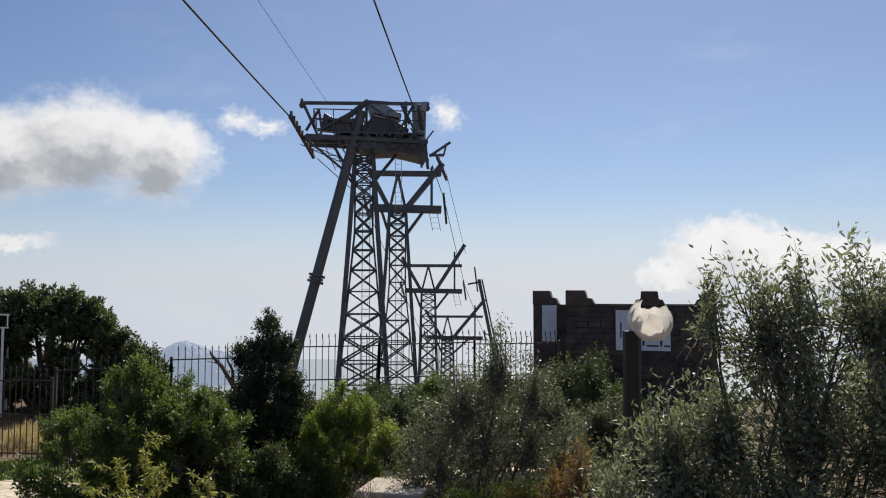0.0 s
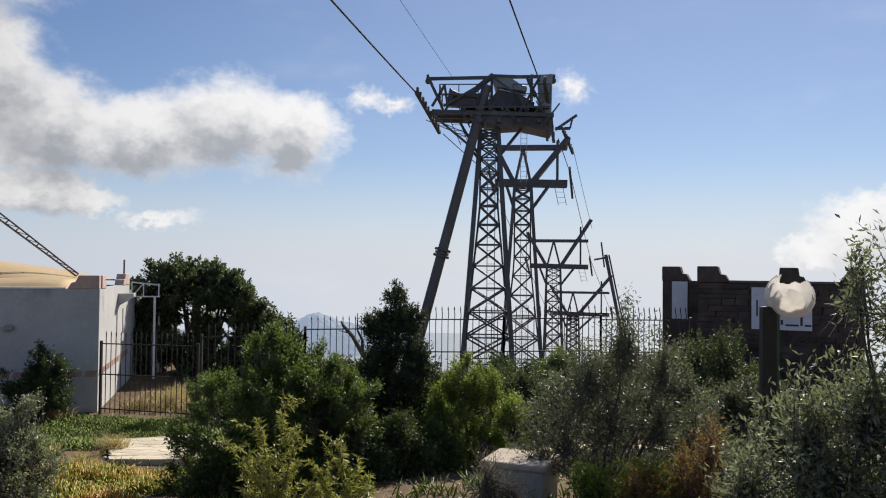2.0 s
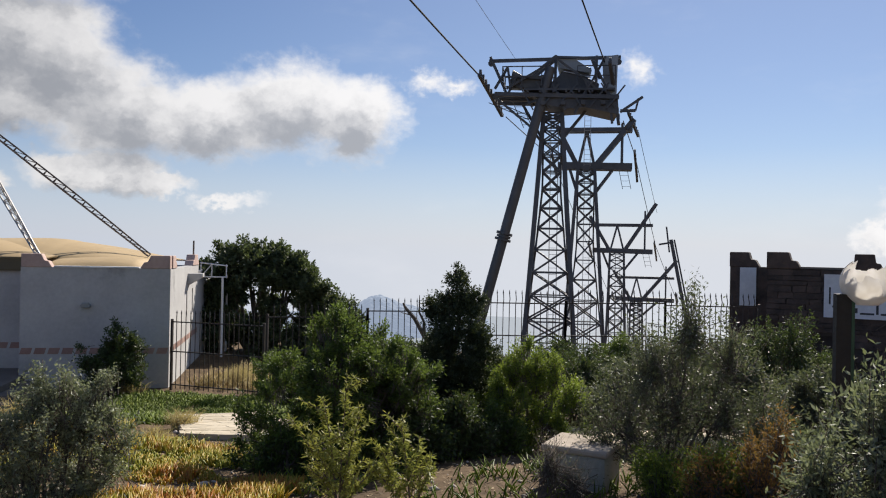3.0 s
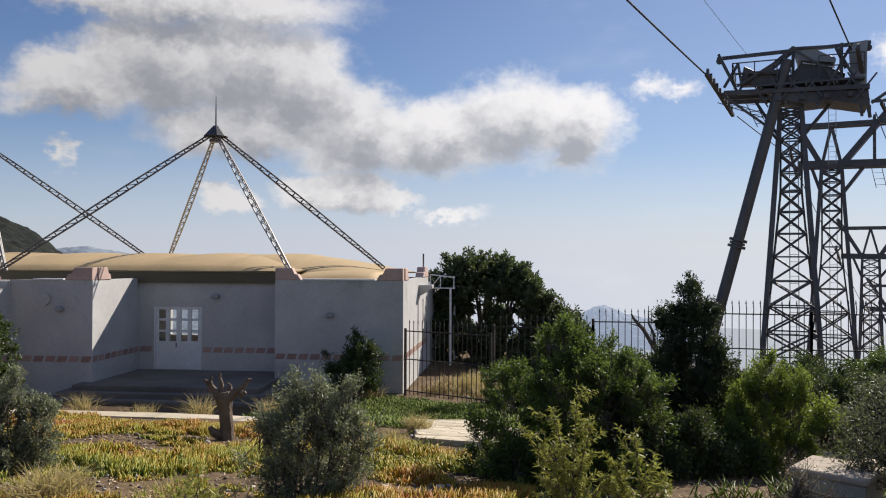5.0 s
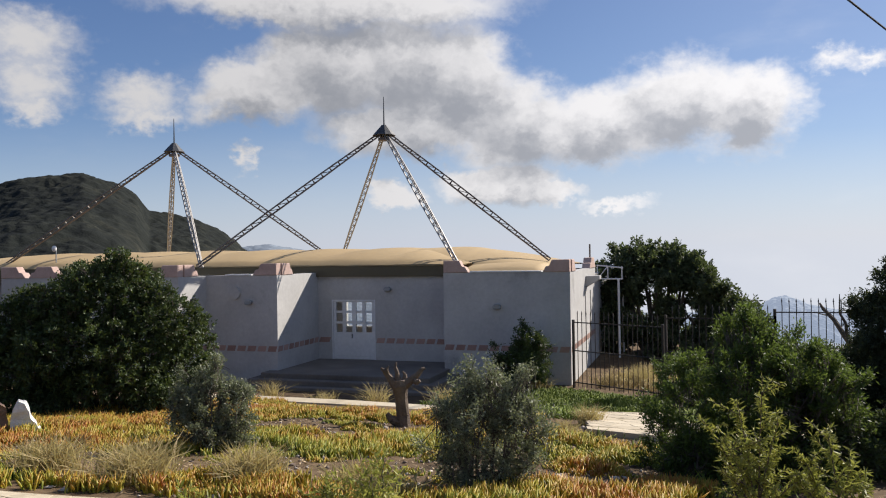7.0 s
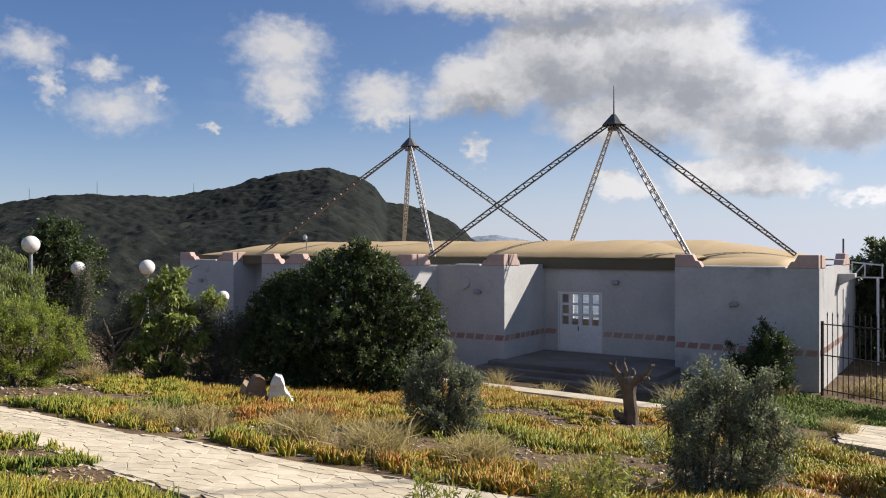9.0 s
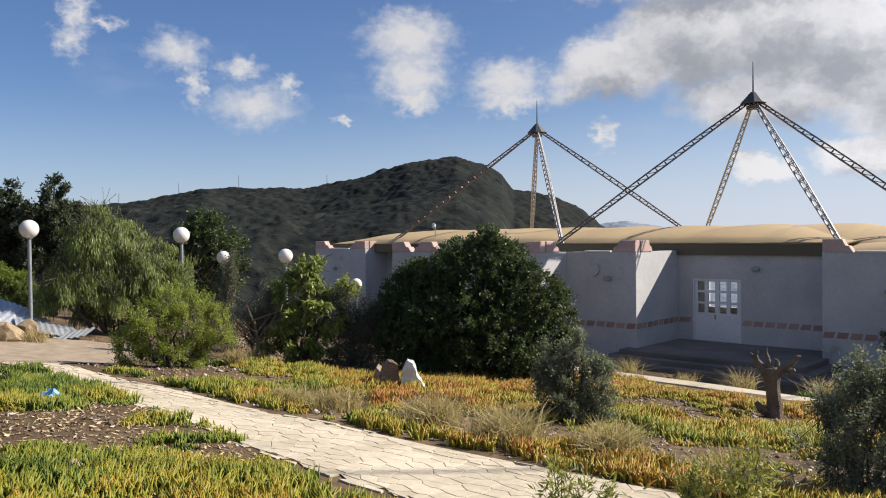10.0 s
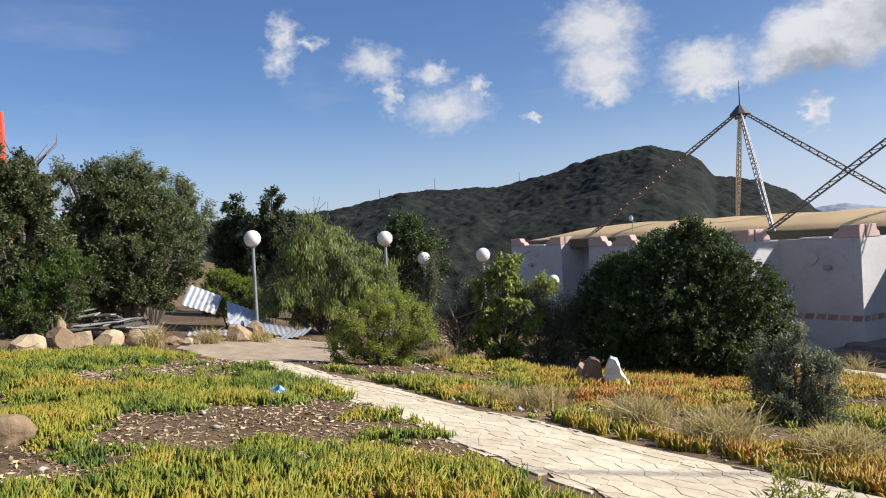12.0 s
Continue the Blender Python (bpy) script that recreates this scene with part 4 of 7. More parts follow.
def small_pylon(place, yaw_deg, half0, half1, z0, z_beam, z_upper, reach_l, reach_r, lean, label):
    """A lattice mast that carries a cross beam, a V frame and rope wheels."""
    p = thing("cable_car_pylon", place, label, "pylon", "cable car pylons", turn=yaw_deg)
    part("lattice", lattice(bmesh.new(), half0, half1, z0, z_beam, 12, 0.22, 0.095, 0.6), M_steel, p)
    part("ladder", ladder(bmesh.new(), (0.1, 0.2, z0), (0.1, 0.2, z_beam), 0.45, 0.4), M_mast_pale, p)
    for y in (-0.35, 0.35):
        part("main_beam", bar(bmesh.new(), (-reach_l, y, z_beam + 0.1), (reach_r, y, z_beam), 0.5), M_steel, p)
        part("upper_beam", bar(bmesh.new(), (-reach_l, y, z_upper), (reach_r, y, z_upper), 0.3), M_steel, p)
        part("v_arm", bar(bmesh.new(), (-half1, y, z_beam), (-reach_l - lean * 0.2, y, z_upper + 0.6 * lean), 0.32), M_steel, p)
        part("v_arm", bar(bmesh.new(), (half1, y, z_beam), (reach_r + lean * 0.2, y, z_upper + 1.5 * lean), 0.36), M_steel, p)
        part("inner_brace", bar(bmesh.new(), (-half1, y, z_beam), (0.0, y, z_upper), 0.18), M_steel, p)
        part("inner_brace", bar(bmesh.new(), (half1, y, z_beam), (0.0, y, z_upper), 0.18), M_steel, p)
        part("knee_brace", bar(bmesh.new(), (-half1, y, z_beam - 2.0), (-reach_l * 0.6, y, z_beam), 0.2), M_steel, p)
        part("knee_brace", bar(bmesh.new(), (half1, y, z_beam - 2.0), (reach_r * 0.62, y, z_beam), 0.2), M_steel, p)
        part("post", bar(bmesh.new(), (reach_r * 0.78, y, z_beam), (reach_r * 0.78, y, z_upper + 1.0 * lean), 0.16), M_steel, p)
    sheaves(p, (reach_r + 0.1, -1.5, z_beam + 0.9), (reach_r + 0.5, 1.5, z_beam - 0.9), 7)
    sheaves(p, (-reach_l - 0.4, -1.5, z_beam + 0.8), (-reach_l - 0.1, 1.5, z_beam - 0.6), 7)
    part("catwalk", ladder(bmesh.new(), (reach_r * 0.8, 0, z_beam), (reach_r * 0.9, 0, z_beam - 1.6), 0.6, 0.35), M_steel, p)
    return p


p2 = small_pylon((-3.45 + 0.0, 59.9, 0), 3.3, 1.6, 0.6, -7.0, 8.1, 10.85, 2.1, 3.3, 0.5, "dark steel lattice pylon with a cross beam on the slope")
part("bracket", bar(bmesh.new(), (2.4, 0, 12.2), (4.0, 0, 13.3), 0.2), M_steel, p2)
part("bracket", bar(bmesh.new(), (2.4, 0, 12.3), (3.5, 0, 12.3), 0.2), M_steel, p2)
part("bracket", bar(bmesh.new(), (3.5, 0, 12.3), (3.7, 0, 13.2), 0.14), M_steel, p2)
part("rear_ladder", ladder(bmesh.new(), (0.05, -0.6, 8.1), (0.05, -0.6, 12.0), 0.45, 0.35), M_mast_pale, p2)
sheaves(p2, (2.9, -1.4, 11.9), (3.8, 1.4, 10.6), 7)
small_pylon((-1.57, 85.0, 0), 1.0, 1.1, 0.7, -11.0, 2.0, 4.75, 2.5, 3.6, 1.5, "dark steel lattice pylon further down the slope")
small_pylon((0.6, 104.0, 0), -0.3, 1.0, 0.7, -14.0, -4.0, -1.2, 2.6, 4.6, 1.5, "dark steel lattice pylon far down the slope")
# leaning derrick pole
derrick = thing("derrick_pole", (4.3, 64.0, 0), "leaning steel pole with a short cross arm", "pole", turn=-3.3)
part("pole", bar(bmesh.new(), (-1.4, 0, 2.9), (0.6, 0, -7.0), 0.26), M_steel, derrick)
part("pole", bar(bmesh.new(), (-1.15, 0, 2.9), (0.9, 0, -7.0), 0.12), M_steel, derrick)
part("cross_arm", bar(bmesh.new(), (-2.3, 0, 2.5), (-1.2, 0, 2.7), 0.14), M_steel, derrick)
part("tip", bar(bmesh.new(), (-1.75, 0, 3.9), (-1.5, 0, 1.9), 0.12), M_steel, derrick)


def cable(points, r, label):
    ob = thing("cable", points[0], label, "cable", "ropeway cables")
    bm = bmesh.new()
    o = Vector(points[0])
    for a, b in zip(points, points[1:]):
        a, b = Vector(a), Vector(b)
        sag = (a - b).length ** 2 * 0.00012
        last = None
        for k in range(25):
            s = k / 24
            c = a + (b - a) * s - Vector((0, 0, 4 * sag * s * (1 - s))) - o
            if last is not None:
                tube(bm, last, c, r, 6)
            last = c
    part("rope", bm, M_rope, ob)


cable([(-11.5, -26, 15.5), (-7.85, 40.9, 10.75)], 0.040, "taut black steel rope over the garden")
cable([(-5.6, -26, 15.0), (-1.55, 41.2, 11.45)], 0.036, "taut black steel rope over the garden")
cable([(-9.0, -26, 16.0), (-6.2, 42.0, 11.9)], 0.010, "thin grey signal wire over the garden")
cable([(-6.9, 43.2, 9.1), (-5.9, 58.2, 8.7), (-4.4, 83.3, 2.4), (-2.4, 102.0, -4)], 0.028, "steel rope running down the slope")
cable([(-0.6, 43.5, 8.8), (0.05, 58.3, 8.8), (2.3, 83.3, 2.6), (5.5, 102, -4)], 0.028, "steel rope running down the slope")
cable([(0.3, 61.5, 10.9), (2.4, 84, 6.0)], 0.022, "steel rope running down the slope")

# ---- fence ----
picket_mesh = None


def picket(parent, at, tall):
    global picket_mesh
    if picket_mesh is None:
        bm = bmesh.new()
        tube(bm, (0, 0, 0), (0, 0, 2.3), 0.014, 6)
        tube(bm, (0, 0, 2.3), (0.025, -0.05, 2.48), 0.014, 6)
        tube(bm, (0.025, -0.05, 2.48), (0, 0.0, 2.66), 0.014, 6)
        tube(bm, (0, 0, 2.66), (0, 0, 2.78), 0.024, 6, 0.003)
        ob = part("picket", bm, M_fence, parent)
        picket_mesh = ob.data
    else:
        ob = new("picket", picket_mesh)
        ob.parent = parent
    ob.matrix_world = Matrix.Translation(at) @ Matrix.Diagonal((1, 1, tall / 2.78, 1))


def fence(p, q, base_p, base_q, tall, label, name="fence_panel", pitch=0.19):
    p, q = Vector((*p, base_p)), Vector((*q, base_q))
    panel = thing(name, p, label, "fence", "iron fence")
    n = max(2, round((q - p).length / pitch))
    for k in range(1, n):
        picket(panel, p + (q - p) * (k / n), tall)
    for share in (0.05, 0.47, 0.845):
        ob = part("rail", bar(bmesh.new(), (0, 0, 0), q - p, 0.035), M_fence, panel)
        ob.location = (0, 0, tall * share)
    for c in (p, q):
        ob = part("post", box(bmesh.new(), -0.035, 0.035, -0.035, 0.035, -0.4, tall * 0.88), M_fence, panel)
        ob.location = c - p
    return panel


LABEL_FENCE = "dark iron picket fence panel with bent spear tips"
fence((-14.55, 23.1), (-11.0, 22.5), -3.0, -2.95, 2.56, "dark iron picket gate beside the pavilion", "gate")
fence((-10.9, 22.5), (-8.1, 23.8), -2.80, -2.80, 2.72, LABEL_FENCE)
fence((-8.1, 23.8), (-4.9, 24.6), -2.60, -2.56, 2.72, LABEL_FENCE)
fence((-4.9, 24.6), (-2.0, 24.95), -2.27, -2.24, 2.72, LABEL_FENCE)
fence((-2.0, 24.95), (1.0, 25.2), -2.22, -2.14, 2.72, LABEL_FENCE)
fence((1.0, 25.2), (3.9, 26.6), -2.2, -2.25, 2.72, LABEL_FENCE)

# ---- dark stone gatehouse ----
gate_house = thing("stone_hut", (4.43, 28.59, 0), "dark brown stone hut with stepped corner horns", "building", turn=-16.8)
HUT_L, HUT_R, HUT_D, HUT_TOP, HUT_Z = 0.0, 5.12, 3.4, 1.27, -3.4
rng = random.Random(4)
shell = bmesh.new()
pierced(shell, HUT_L, HUT_R, HUT_Z, HUT_TOP, 0.06, 0.4, [(1.4, 2.2, HUT_Z, -0.9)])
box(shell, HUT_L, HUT_L + 0.4, 0.4, HUT_D, HUT_Z, HUT_TOP)
box(shell, HUT_R - 0.4, HUT_R, 0.4, HUT_D, HUT_Z, HUT_TOP)
box(shell, HUT_L, HUT_R, HUT_D, HUT_D + 0.4, HUT_Z, HUT_TOP)
part("wall", shell, M_mortar, gate_house)
part("roof_slab", box(bmesh.new(), HUT_L + 0.3, HUT_R - 0.3, 0.3, HUT_D + 0.1, HUT_TOP - 0.3, HUT_TOP - 0.1), M_step, gate_house)
part("coping", box(bmesh.new(), HUT_L + 0.9, HUT_R - 0.6, 0.0, 0.44, HUT_TOP + 0.002, HUT_TOP + 0.07), M_step, gate_house)
part("hut_door", box(bmesh.new(), 1.4, 2.2, 0.3, 0.36, HUT_Z, -0.9), M_fence, gate_house, "dark blue painted door")
for u, y in ((HUT_L, 0.0), (2.5, 0.0), (HUT_R - 0.75, 0.0), (HUT_L - 1.75, 3.05)):
    bm = bmesh.new()
    if u == HUT_R - 0.75:
        prof = [(0.0, -0.02), (0.12, 0.22), (0.2, 0.24), (0.3, 0.52), (0.76, 0.52), (0.76, -0.02)]
    elif u == 2.5:
        prof = [(-0.15, 0), (-0.05, 0.22), (0.1, 0.24), (0.12, 0.52), (0.68, 0.52), (0.72, 0.24), (0.85, 0.22), (0.95, 0)]
    else:
        prof = [(-0.02, -0.02), (-0.02, 0.55), (0.66, 0.55), (0.74, 0.28), (0.9, 0.26), (1.05, 0.0)]
    slab(bm, prof, -0.03, 0.45)
    ob = soften(part("corner_horn", bm, M_brown_stone, gate_house, "stepped dark stone horn"), 0.03)
    ob.matrix_local = pose(u, y, HUT_TOP)
# side wing seen past the corner, with its board
wing = bmesh.new()
box(wing, HUT_L - 1.75, HUT_L - 0.003, 3.05, 3.4, HUT_Z, HUT_TOP)
part("wing_wall", wing, M_brown_stone, gate_house)
sign = part("sign_board", box(bmesh.new(), HUT_L - 1.38, HUT_L - 0.8, 2.98, 3.04, -0.2, HUT_TOP - 0.03), M_white, gate_house, "blank pale board")
sign2 = part("sign_board", box(bmesh.new(), 1.75, 3.6, -0.09, -0.05, -0.28, 1.12), M_white, gate_house, "white sign board with dark lettering strokes")
for x, z, w, h in ((2.2, 0.15, 0.05, 0.55), (2.3, 0.05, 0.22, 0.06), (2.55, -0.12, 0.3, 0.06), (2.95, -0.1, 0.08, 0.16), (3.1, -0.14, 0.4, 0.06), (3.55, -0.12, 0.07, 0.3), (3.68, -0.14, 0.2, 0.06), (3.1, 0.85, 0.5, 0.06), (3.7, 0.8, 0.06, 0.2)):
    part("stroke", box(bmesh.new(), x - 0.3, x - 0.3 + w, -0.096, -0.091, z, z + h), M_sign_text, sign2)


# ---- plants ----


def polar(yaw_deg, far):
    return -far * math.sin(radians(yaw_deg)), far * math.cos(radians(yaw_deg))


def unit(v):
    return v / np.maximum(np.linalg.norm(v, axis=-1, keepdims=True), 1e-9)


def twig_tips(r, lobes, count, inner=0.45, lumps=0.22, low=-0.75):
    """Ends of twigs over lumpy lobes, and the way each twig points."""
    lobes = np.array(lobes, float)
    area = lobes[:, 3] * lobes[:, 5] + lobes[:, 3] * lobes[:, 4]
    pick = r.choice(len(lobes), count, p=area / area.sum())
    d = unit(r.normal(size=(count, 3)))
    d[:, 2] = np.where(d[:, 2] < low, -d[:, 2], d[:, 2])
    ph = r.rand(len(lobes), 3) * 6.28
    lump = np.sin(d[:, 0] * 5 + ph[pick, 0]) + np.sin(d[:, 1] * 6 + ph[pick, 1]) + np.sin(d[:, 2] * 5 + ph[pick, 2] + d[:, 0] * 3)
    reach = (inner + (1 - inner) * r.rand(count) ** 0.45) * (1 + lumps * lump / 2)
    tips = lobes[pick, :3] + d * lobes[pick, 3:6] * reach[:, None]
    return tips, d


def leaf_mesh(name, r, tips, ways, per, twig, leaf, wide, loose, droop, mat, parent, label="", up=0.0):
    """Small folded leaves along each twig."""
    n = len(tips) * per
    t = np.repeat(tips, per, 0)
    w = np.repeat(ways, per, 0)
    back = r.rand(n, 1) * twig
    base = t - w * back + r.normal(size=(n, 3)) * twig * 0.10
    way = unit(w * 0.7 + unit(r.normal(size=(n, 3))) * loose + np.array([0, 0, up - droop]))
    side = unit(np.cross(way, r.normal(size=(n, 3))))
    fold = np.cross(way, side)
    size = leaf * (0.6 + 0.7 * r.rand(n, 1))
    half = wide * (0.7 + 0.5 * r.rand(n, 1)) / 2
    a = base
    b = base + way * size * 0.45 + side * half + fold * half * 0.35
    c = base + way * size * 0.45 - side * half + fold * half * 0.35
    e = base + way * size - np.array([0, 0, 1]) * size * droop * 0.3
    verts = np.stack([a, b, c, e], 1).reshape(-1, 3)
    k = np.arange(n)[:, None] * 4
    faces = np.concatenate([k + [0, 1, 3], k + [0, 3, 2]], 1).reshape(-1, 3)
    return arrays(name, verts, faces, mat, parent, label)


def twig_mesh(r, tips, ways, length, thick, mat, parent):
    n = len(tips)
    foot = tips - ways * length + r.normal(size=(n, 3)) * length * 0.15
    side = unit(np.cross(ways, r.normal(size=(n, 3)))) * thick
    third = unit(np.cross(ways, side)) * thick
    verts = np.stack([foot + side, foot - side, foot + third, tips], 1).reshape(-1, 3)
    k = np.arange(n)[:, None] * 4
    faces = np.concatenate([k + [0, 1, 3], k + [1, 2, 3], k + [2, 0, 3]], 1).reshape(-1, 3)
    return arrays("twig_work", verts, faces, mat, parent)


def limbs(rng, lobes, thick, from_z=0.0, spread=0.12, wob=0.12):
    """Bent stems from the foot up into each lobe."""
    bm = bmesh.new()
    for x, y, z, rx, ry, rz in lobes:
        for k in range(2):
            foot = Vector((rng.uniform(-spread, spread), rng.uniform(-spread, spread), from_z - 0.15))
            goal = Vector((x + rng.uniform(-0.4, 0.4) * rx, y + rng.uniform(-0.4, 0.4) * ry, z + rng.uniform(-0.2, 0.5) * rz))
            pts = [foot + (goal - foot) * s + Vector((rng.uniform(-wob, wob), rng.uniform(-wob, wob), 0)) * math.sin(s * 3.14) for s in (0, 0.25, 0.5, 0.75, 1)]
            chain(bm, pts, [thick * q for q in (1, 0.8, 0.6, 0.42, 0.2)], 6)
            for s in (1, 2, 3):
                tip = pts[s] + Vector((rng.uniform(-0.5, 0.5) * rx, rng.uniform(-0.5, 0.5) * ry, rng.uniform(0.1, 0.5) * rz))
                chain(bm, [pts[s], (pts[s] + tip) / 2 + Vector((0, 0, -0.03)), tip], [thick * 0.45, thick * 0.3, thick * 0.1], 5)
    return bm


def clumped(r, lobes, k):
    """Adds small side clumps over the surface of each lobe."""
    out = []
    for x, y, z, rx, ry, rz in lobes:
        out.append((x, y, z, rx * 0.86, ry * 0.86, rz * 0.86))
        for d in unit(r.normal(size=(k, 3)) + np.array([0, -0.3, 0.35])):
            q = r.uniform(0.26, 0.42)
            out.append((x + d[0] * rx * 0.8, y + d[1] * ry * 0.8, z + d[2] * rz * 0.8, rx * q, ry * q, rz * q))
    return out


def shrub(name, at, lobes, leaves, label, category="shrub", twigs=1500, per=9, twig=0.22, leaf=0.05, wide=0.016, loose=0.9, droop=0.1, up=0.25, thick=0.03, inner=0.45,
          lumps=0.22, seed=1, sticks=True, bark=None, trunk="stem", from_z=0.0, low=-0.75, z=None, group="", clumps=0, tufts=None):
    x, y = at
    ob = thing(name, (x, y, gz(x, y) if z is None else z), label, category, group, turn=math.degrees(math.atan2(-x, y)))
    r, rng = np.random.RandomState(seed), random.Random(seed)
    bark = bark or M_bark
    part(trunk, limbs(rng, lobes, thick, from_z), bark, ob)
    body = clumped(r, lobes, clumps) if clumps else lobes
    if tufts:
        # leaves gather in small tufts over the crown, with dark gaps between them
        hearts, outward = twig_tips(r, body, tufts[0], max(inner, 0.62), lumps, low)
        pick = r.randint(0, tufts[0], twigs)
        off = unit(r.normal(size=(twigs, 3)) + outward[pick] * 0.9 + np.array([0, 0, 0.25]))
        grown = tufts[1] * (0.6 + 0.8 * r.rand(tufts[0]))
        tips = hearts[pick] + off * (grown[pick] * r.rand(twigs) ** 0.4)[:, None]
        ways = unit(off * 0.8 + outward[pick] * 0.5 + np.array([0, 0, up]))
    else:
        tips, ways = twig_tips(r, body, twigs, inner, lumps, low)
        ways = unit(ways + np.array([0, 0, up]))
    leaf_mesh("crown", r, tips, ways, per, twig, leaf, wide, loose, droop, leaves, ob)
    if sticks:
        some = r.rand(len(tips)) < 0.6
        twig_mesh(r, tips[some], ways[some], twig * 1.5, 0.004 + leaf * 0.03, bark, ob)
    return ob


# the near ones
shrub("lentisk_bush", polar(20.7, 10.6), [(-0.1, 0, 0.95, 0.85, 0.8, 0.95), (-0.6, 0.1, 0.75, 0.7, 0.7, 0.75), (0.55, -0.1, 0.85, 0.7, 0.7, 0.85), (-0.1, 0.2, 1.6, 0.5, 0.5, 0.5), (0.4, 0.2, 1.4, 0.5, 0.5, 0.5), (0.95, 0, 0.7, 0.5, 0.5, 0.75), (-1.05, 0, 0.45, 0.45, 0.5, 0.5), (0.2, 0, 0.3, 1.1, 0.7, 0.45)],
      L_lentisk, "dense dark green lentisk bush", "bush", twigs=4300, per=14, twig=0.22, leaf=0.055, wide=0.021, loose=0.62, seed=3, up=0.95, lumps=0.34, clumps=7, tufts=(300, 0.15))
shrub("juniper", polar(12.6, 12.6), [(0, 0, 0.65, 0.66, 0.52, 0.8), (0.1, 0, 1.3, 0.6, 0.5, 0.65), (-0.3, 0, 0.9, 0.42, 0.4, 0.6), (0.05, 0, 1.95, 0.38, 0.34, 0.42), (0.0, 0, 2.45, 0.25, 0.22, 0.32), (-0.2, 0, 2.15, 0.24, 0.2, 0.26), (0.2, 0, 2.3, 0.24, 0.2, 0.24), (-0.4, 0.1, 1.15, 0.25, 0.22, 0.4), (0.42, 0, 1.65, 0.2, 0.2, 0.3), (0.02, 0, 2.8, 0.07, 0.07, 0.15)],
      L_cypress, "dark upright juniper beside the bush", "tree", twigs=7000, per=11, twig=0.12, leaf=0.05, wide=0.02, seed=4, up=0.5, thick=0.05, inner=0.5, lumps=0.3, clumps=6, sticks=False, tufts=(800, 0.15))
shrub("lime_bush", polar(7.2, 12.2), [(0, 0, 0.7, 0.65, 0.55, 0.7), (0.4, 0, 0.85, 0.4, 0.45, 0.6), (-0.45, 0, 0.6, 0.4, 0.45, 0.6), (-0.05, 0, 1.3, 0.35, 0.35, 0.4), (0.65, 0, 0.5, 0.3, 0.35, 0.5), (0.0, 0, 0.25, 0.8, 0.5, 0.35)],
      L_lime, "bright lime-green bush beside the juniper", "bush", twigs=2600, per=12, twig=0.2, leaf=0.05, wide=0.018, loose=0.65, seed=5, up=0.9, clumps=5, tufts=(200, 0.13))


def whorled_weed(yaw_deg, far, foot, tips, leaves, label, seed, leaf=0.085, wide=0.018):
    """A weed of separate bowed stems, each with whorls of drooping leaves on its upper part."""
    x, y = polar(yaw_deg, far)
    ground_at = gz(x, y)
    ob = thing("milkweed", (x, y, ground_at), label, "shrub", turn=yaw_deg)
    r = np.random.RandomState(seed)
    stems, base, way = bmesh.new(), [], []
    for tx, tz in tips:
        a, b = Vector((foot + r.normal() * 0.03, r.normal() * 0.03, -0.1)), Vector((tx, r.normal() * 0.14, tz - ground_at))
        mid = a + (b - a) * 0.55 + Vector(((foot - tx) * 0.22, 0, 0.04))
        pts = [a * (1 - q) ** 2 + mid * 2 * q * (1 - q) + b * q * q for q in np.linspace(0, 1, 9)]
        chain(stems, pts, list(np.linspace(0.011, 0.003, 9)), 6)
        shoots = [(pts[3:], 1.0)] + [([p, p + Vector((r.normal() * 0.10, r.normal() * 0.10, 0.13))], 0.8) for p in pts[3:8] for _ in range(2)]
        for line, share in shoots:
            if share < 1:
                chain(stems, line, [0.005, 0.002], 5)
            n = 64 if share == 1 else 30
            for q in np.linspace(0.1, 1, n):
                f = q * (len(line) - 1)
                k = min(int(f), len(line) - 2)
                base.append(line[k].lerp(line[k + 1], f - k))
                d = (line[k + 1] - line[k]).normalized()
                way.append(d * (0.35 + 0.5 * q) + Vector(r.normal(size=3)) * 0.55)
    part("stem", stems, M_deadwood, ob)
    leaf_mesh("leaves", r, np.array(base), unit(np.array(way)), 1, 0.0, leaf, wide, 0.25, 0.25, leaves, ob)
    return ob


whorled_weed(21.0, 7.6, 0.05, [(0.1, 0.43), (-0.43, 0.0), (-0.24, -0.15), (-0.12, 0.2), (0.26, 0.12), (0.2, -0.28), (-0.16, -0.5), (0.36, -0.5)], L_weed, "pale yellow-green weedy shrub with upright stems", 6, 0.07, 0.016)
whorled_weed(16.4, 7.6, 0.08, [(0.0, 0.0), (-0.2, -0.28), (0.2, -0.28), (0.34, -0.46), (-0.24, -0.5)], L_weed, "low yellowish weedy shrub with thin stems", 7, 0.07, 0.016)
shrub("olive_shrub", polar(-3.0, 9.2), [(0, 0, 1.15, 0.7, 0.5, 0.9), (0.55, 0, 1.6, 0.45, 0.4, 0.5), (-0.5, 0, 0.8, 0.5, 0.45, 0.65), (0.5, 0, 0.95, 0.5, 0.45, 0.65), (0.15, 0, 1.85, 0.4, 0.4, 0.55), (-0.25, 0.1, 1.45, 0.4, 0.4, 0.45), (0.9, 0, 0.8, 0.4, 0.35, 0.6), (-0.8, 0, 0.6, 0.4, 0.35, 0.5), (0.2, 0, 0.4, 1.0, 0.4, 0.4)],
      L_olive, "sparse grey-green olive shrub with thin stems", "shrub", twigs=1700, per=9, twig=0.34, leaf=0.052, wide=0.017, seed=8, up=0.6, thick=0.018, inner=0.15, lumps=0.35)
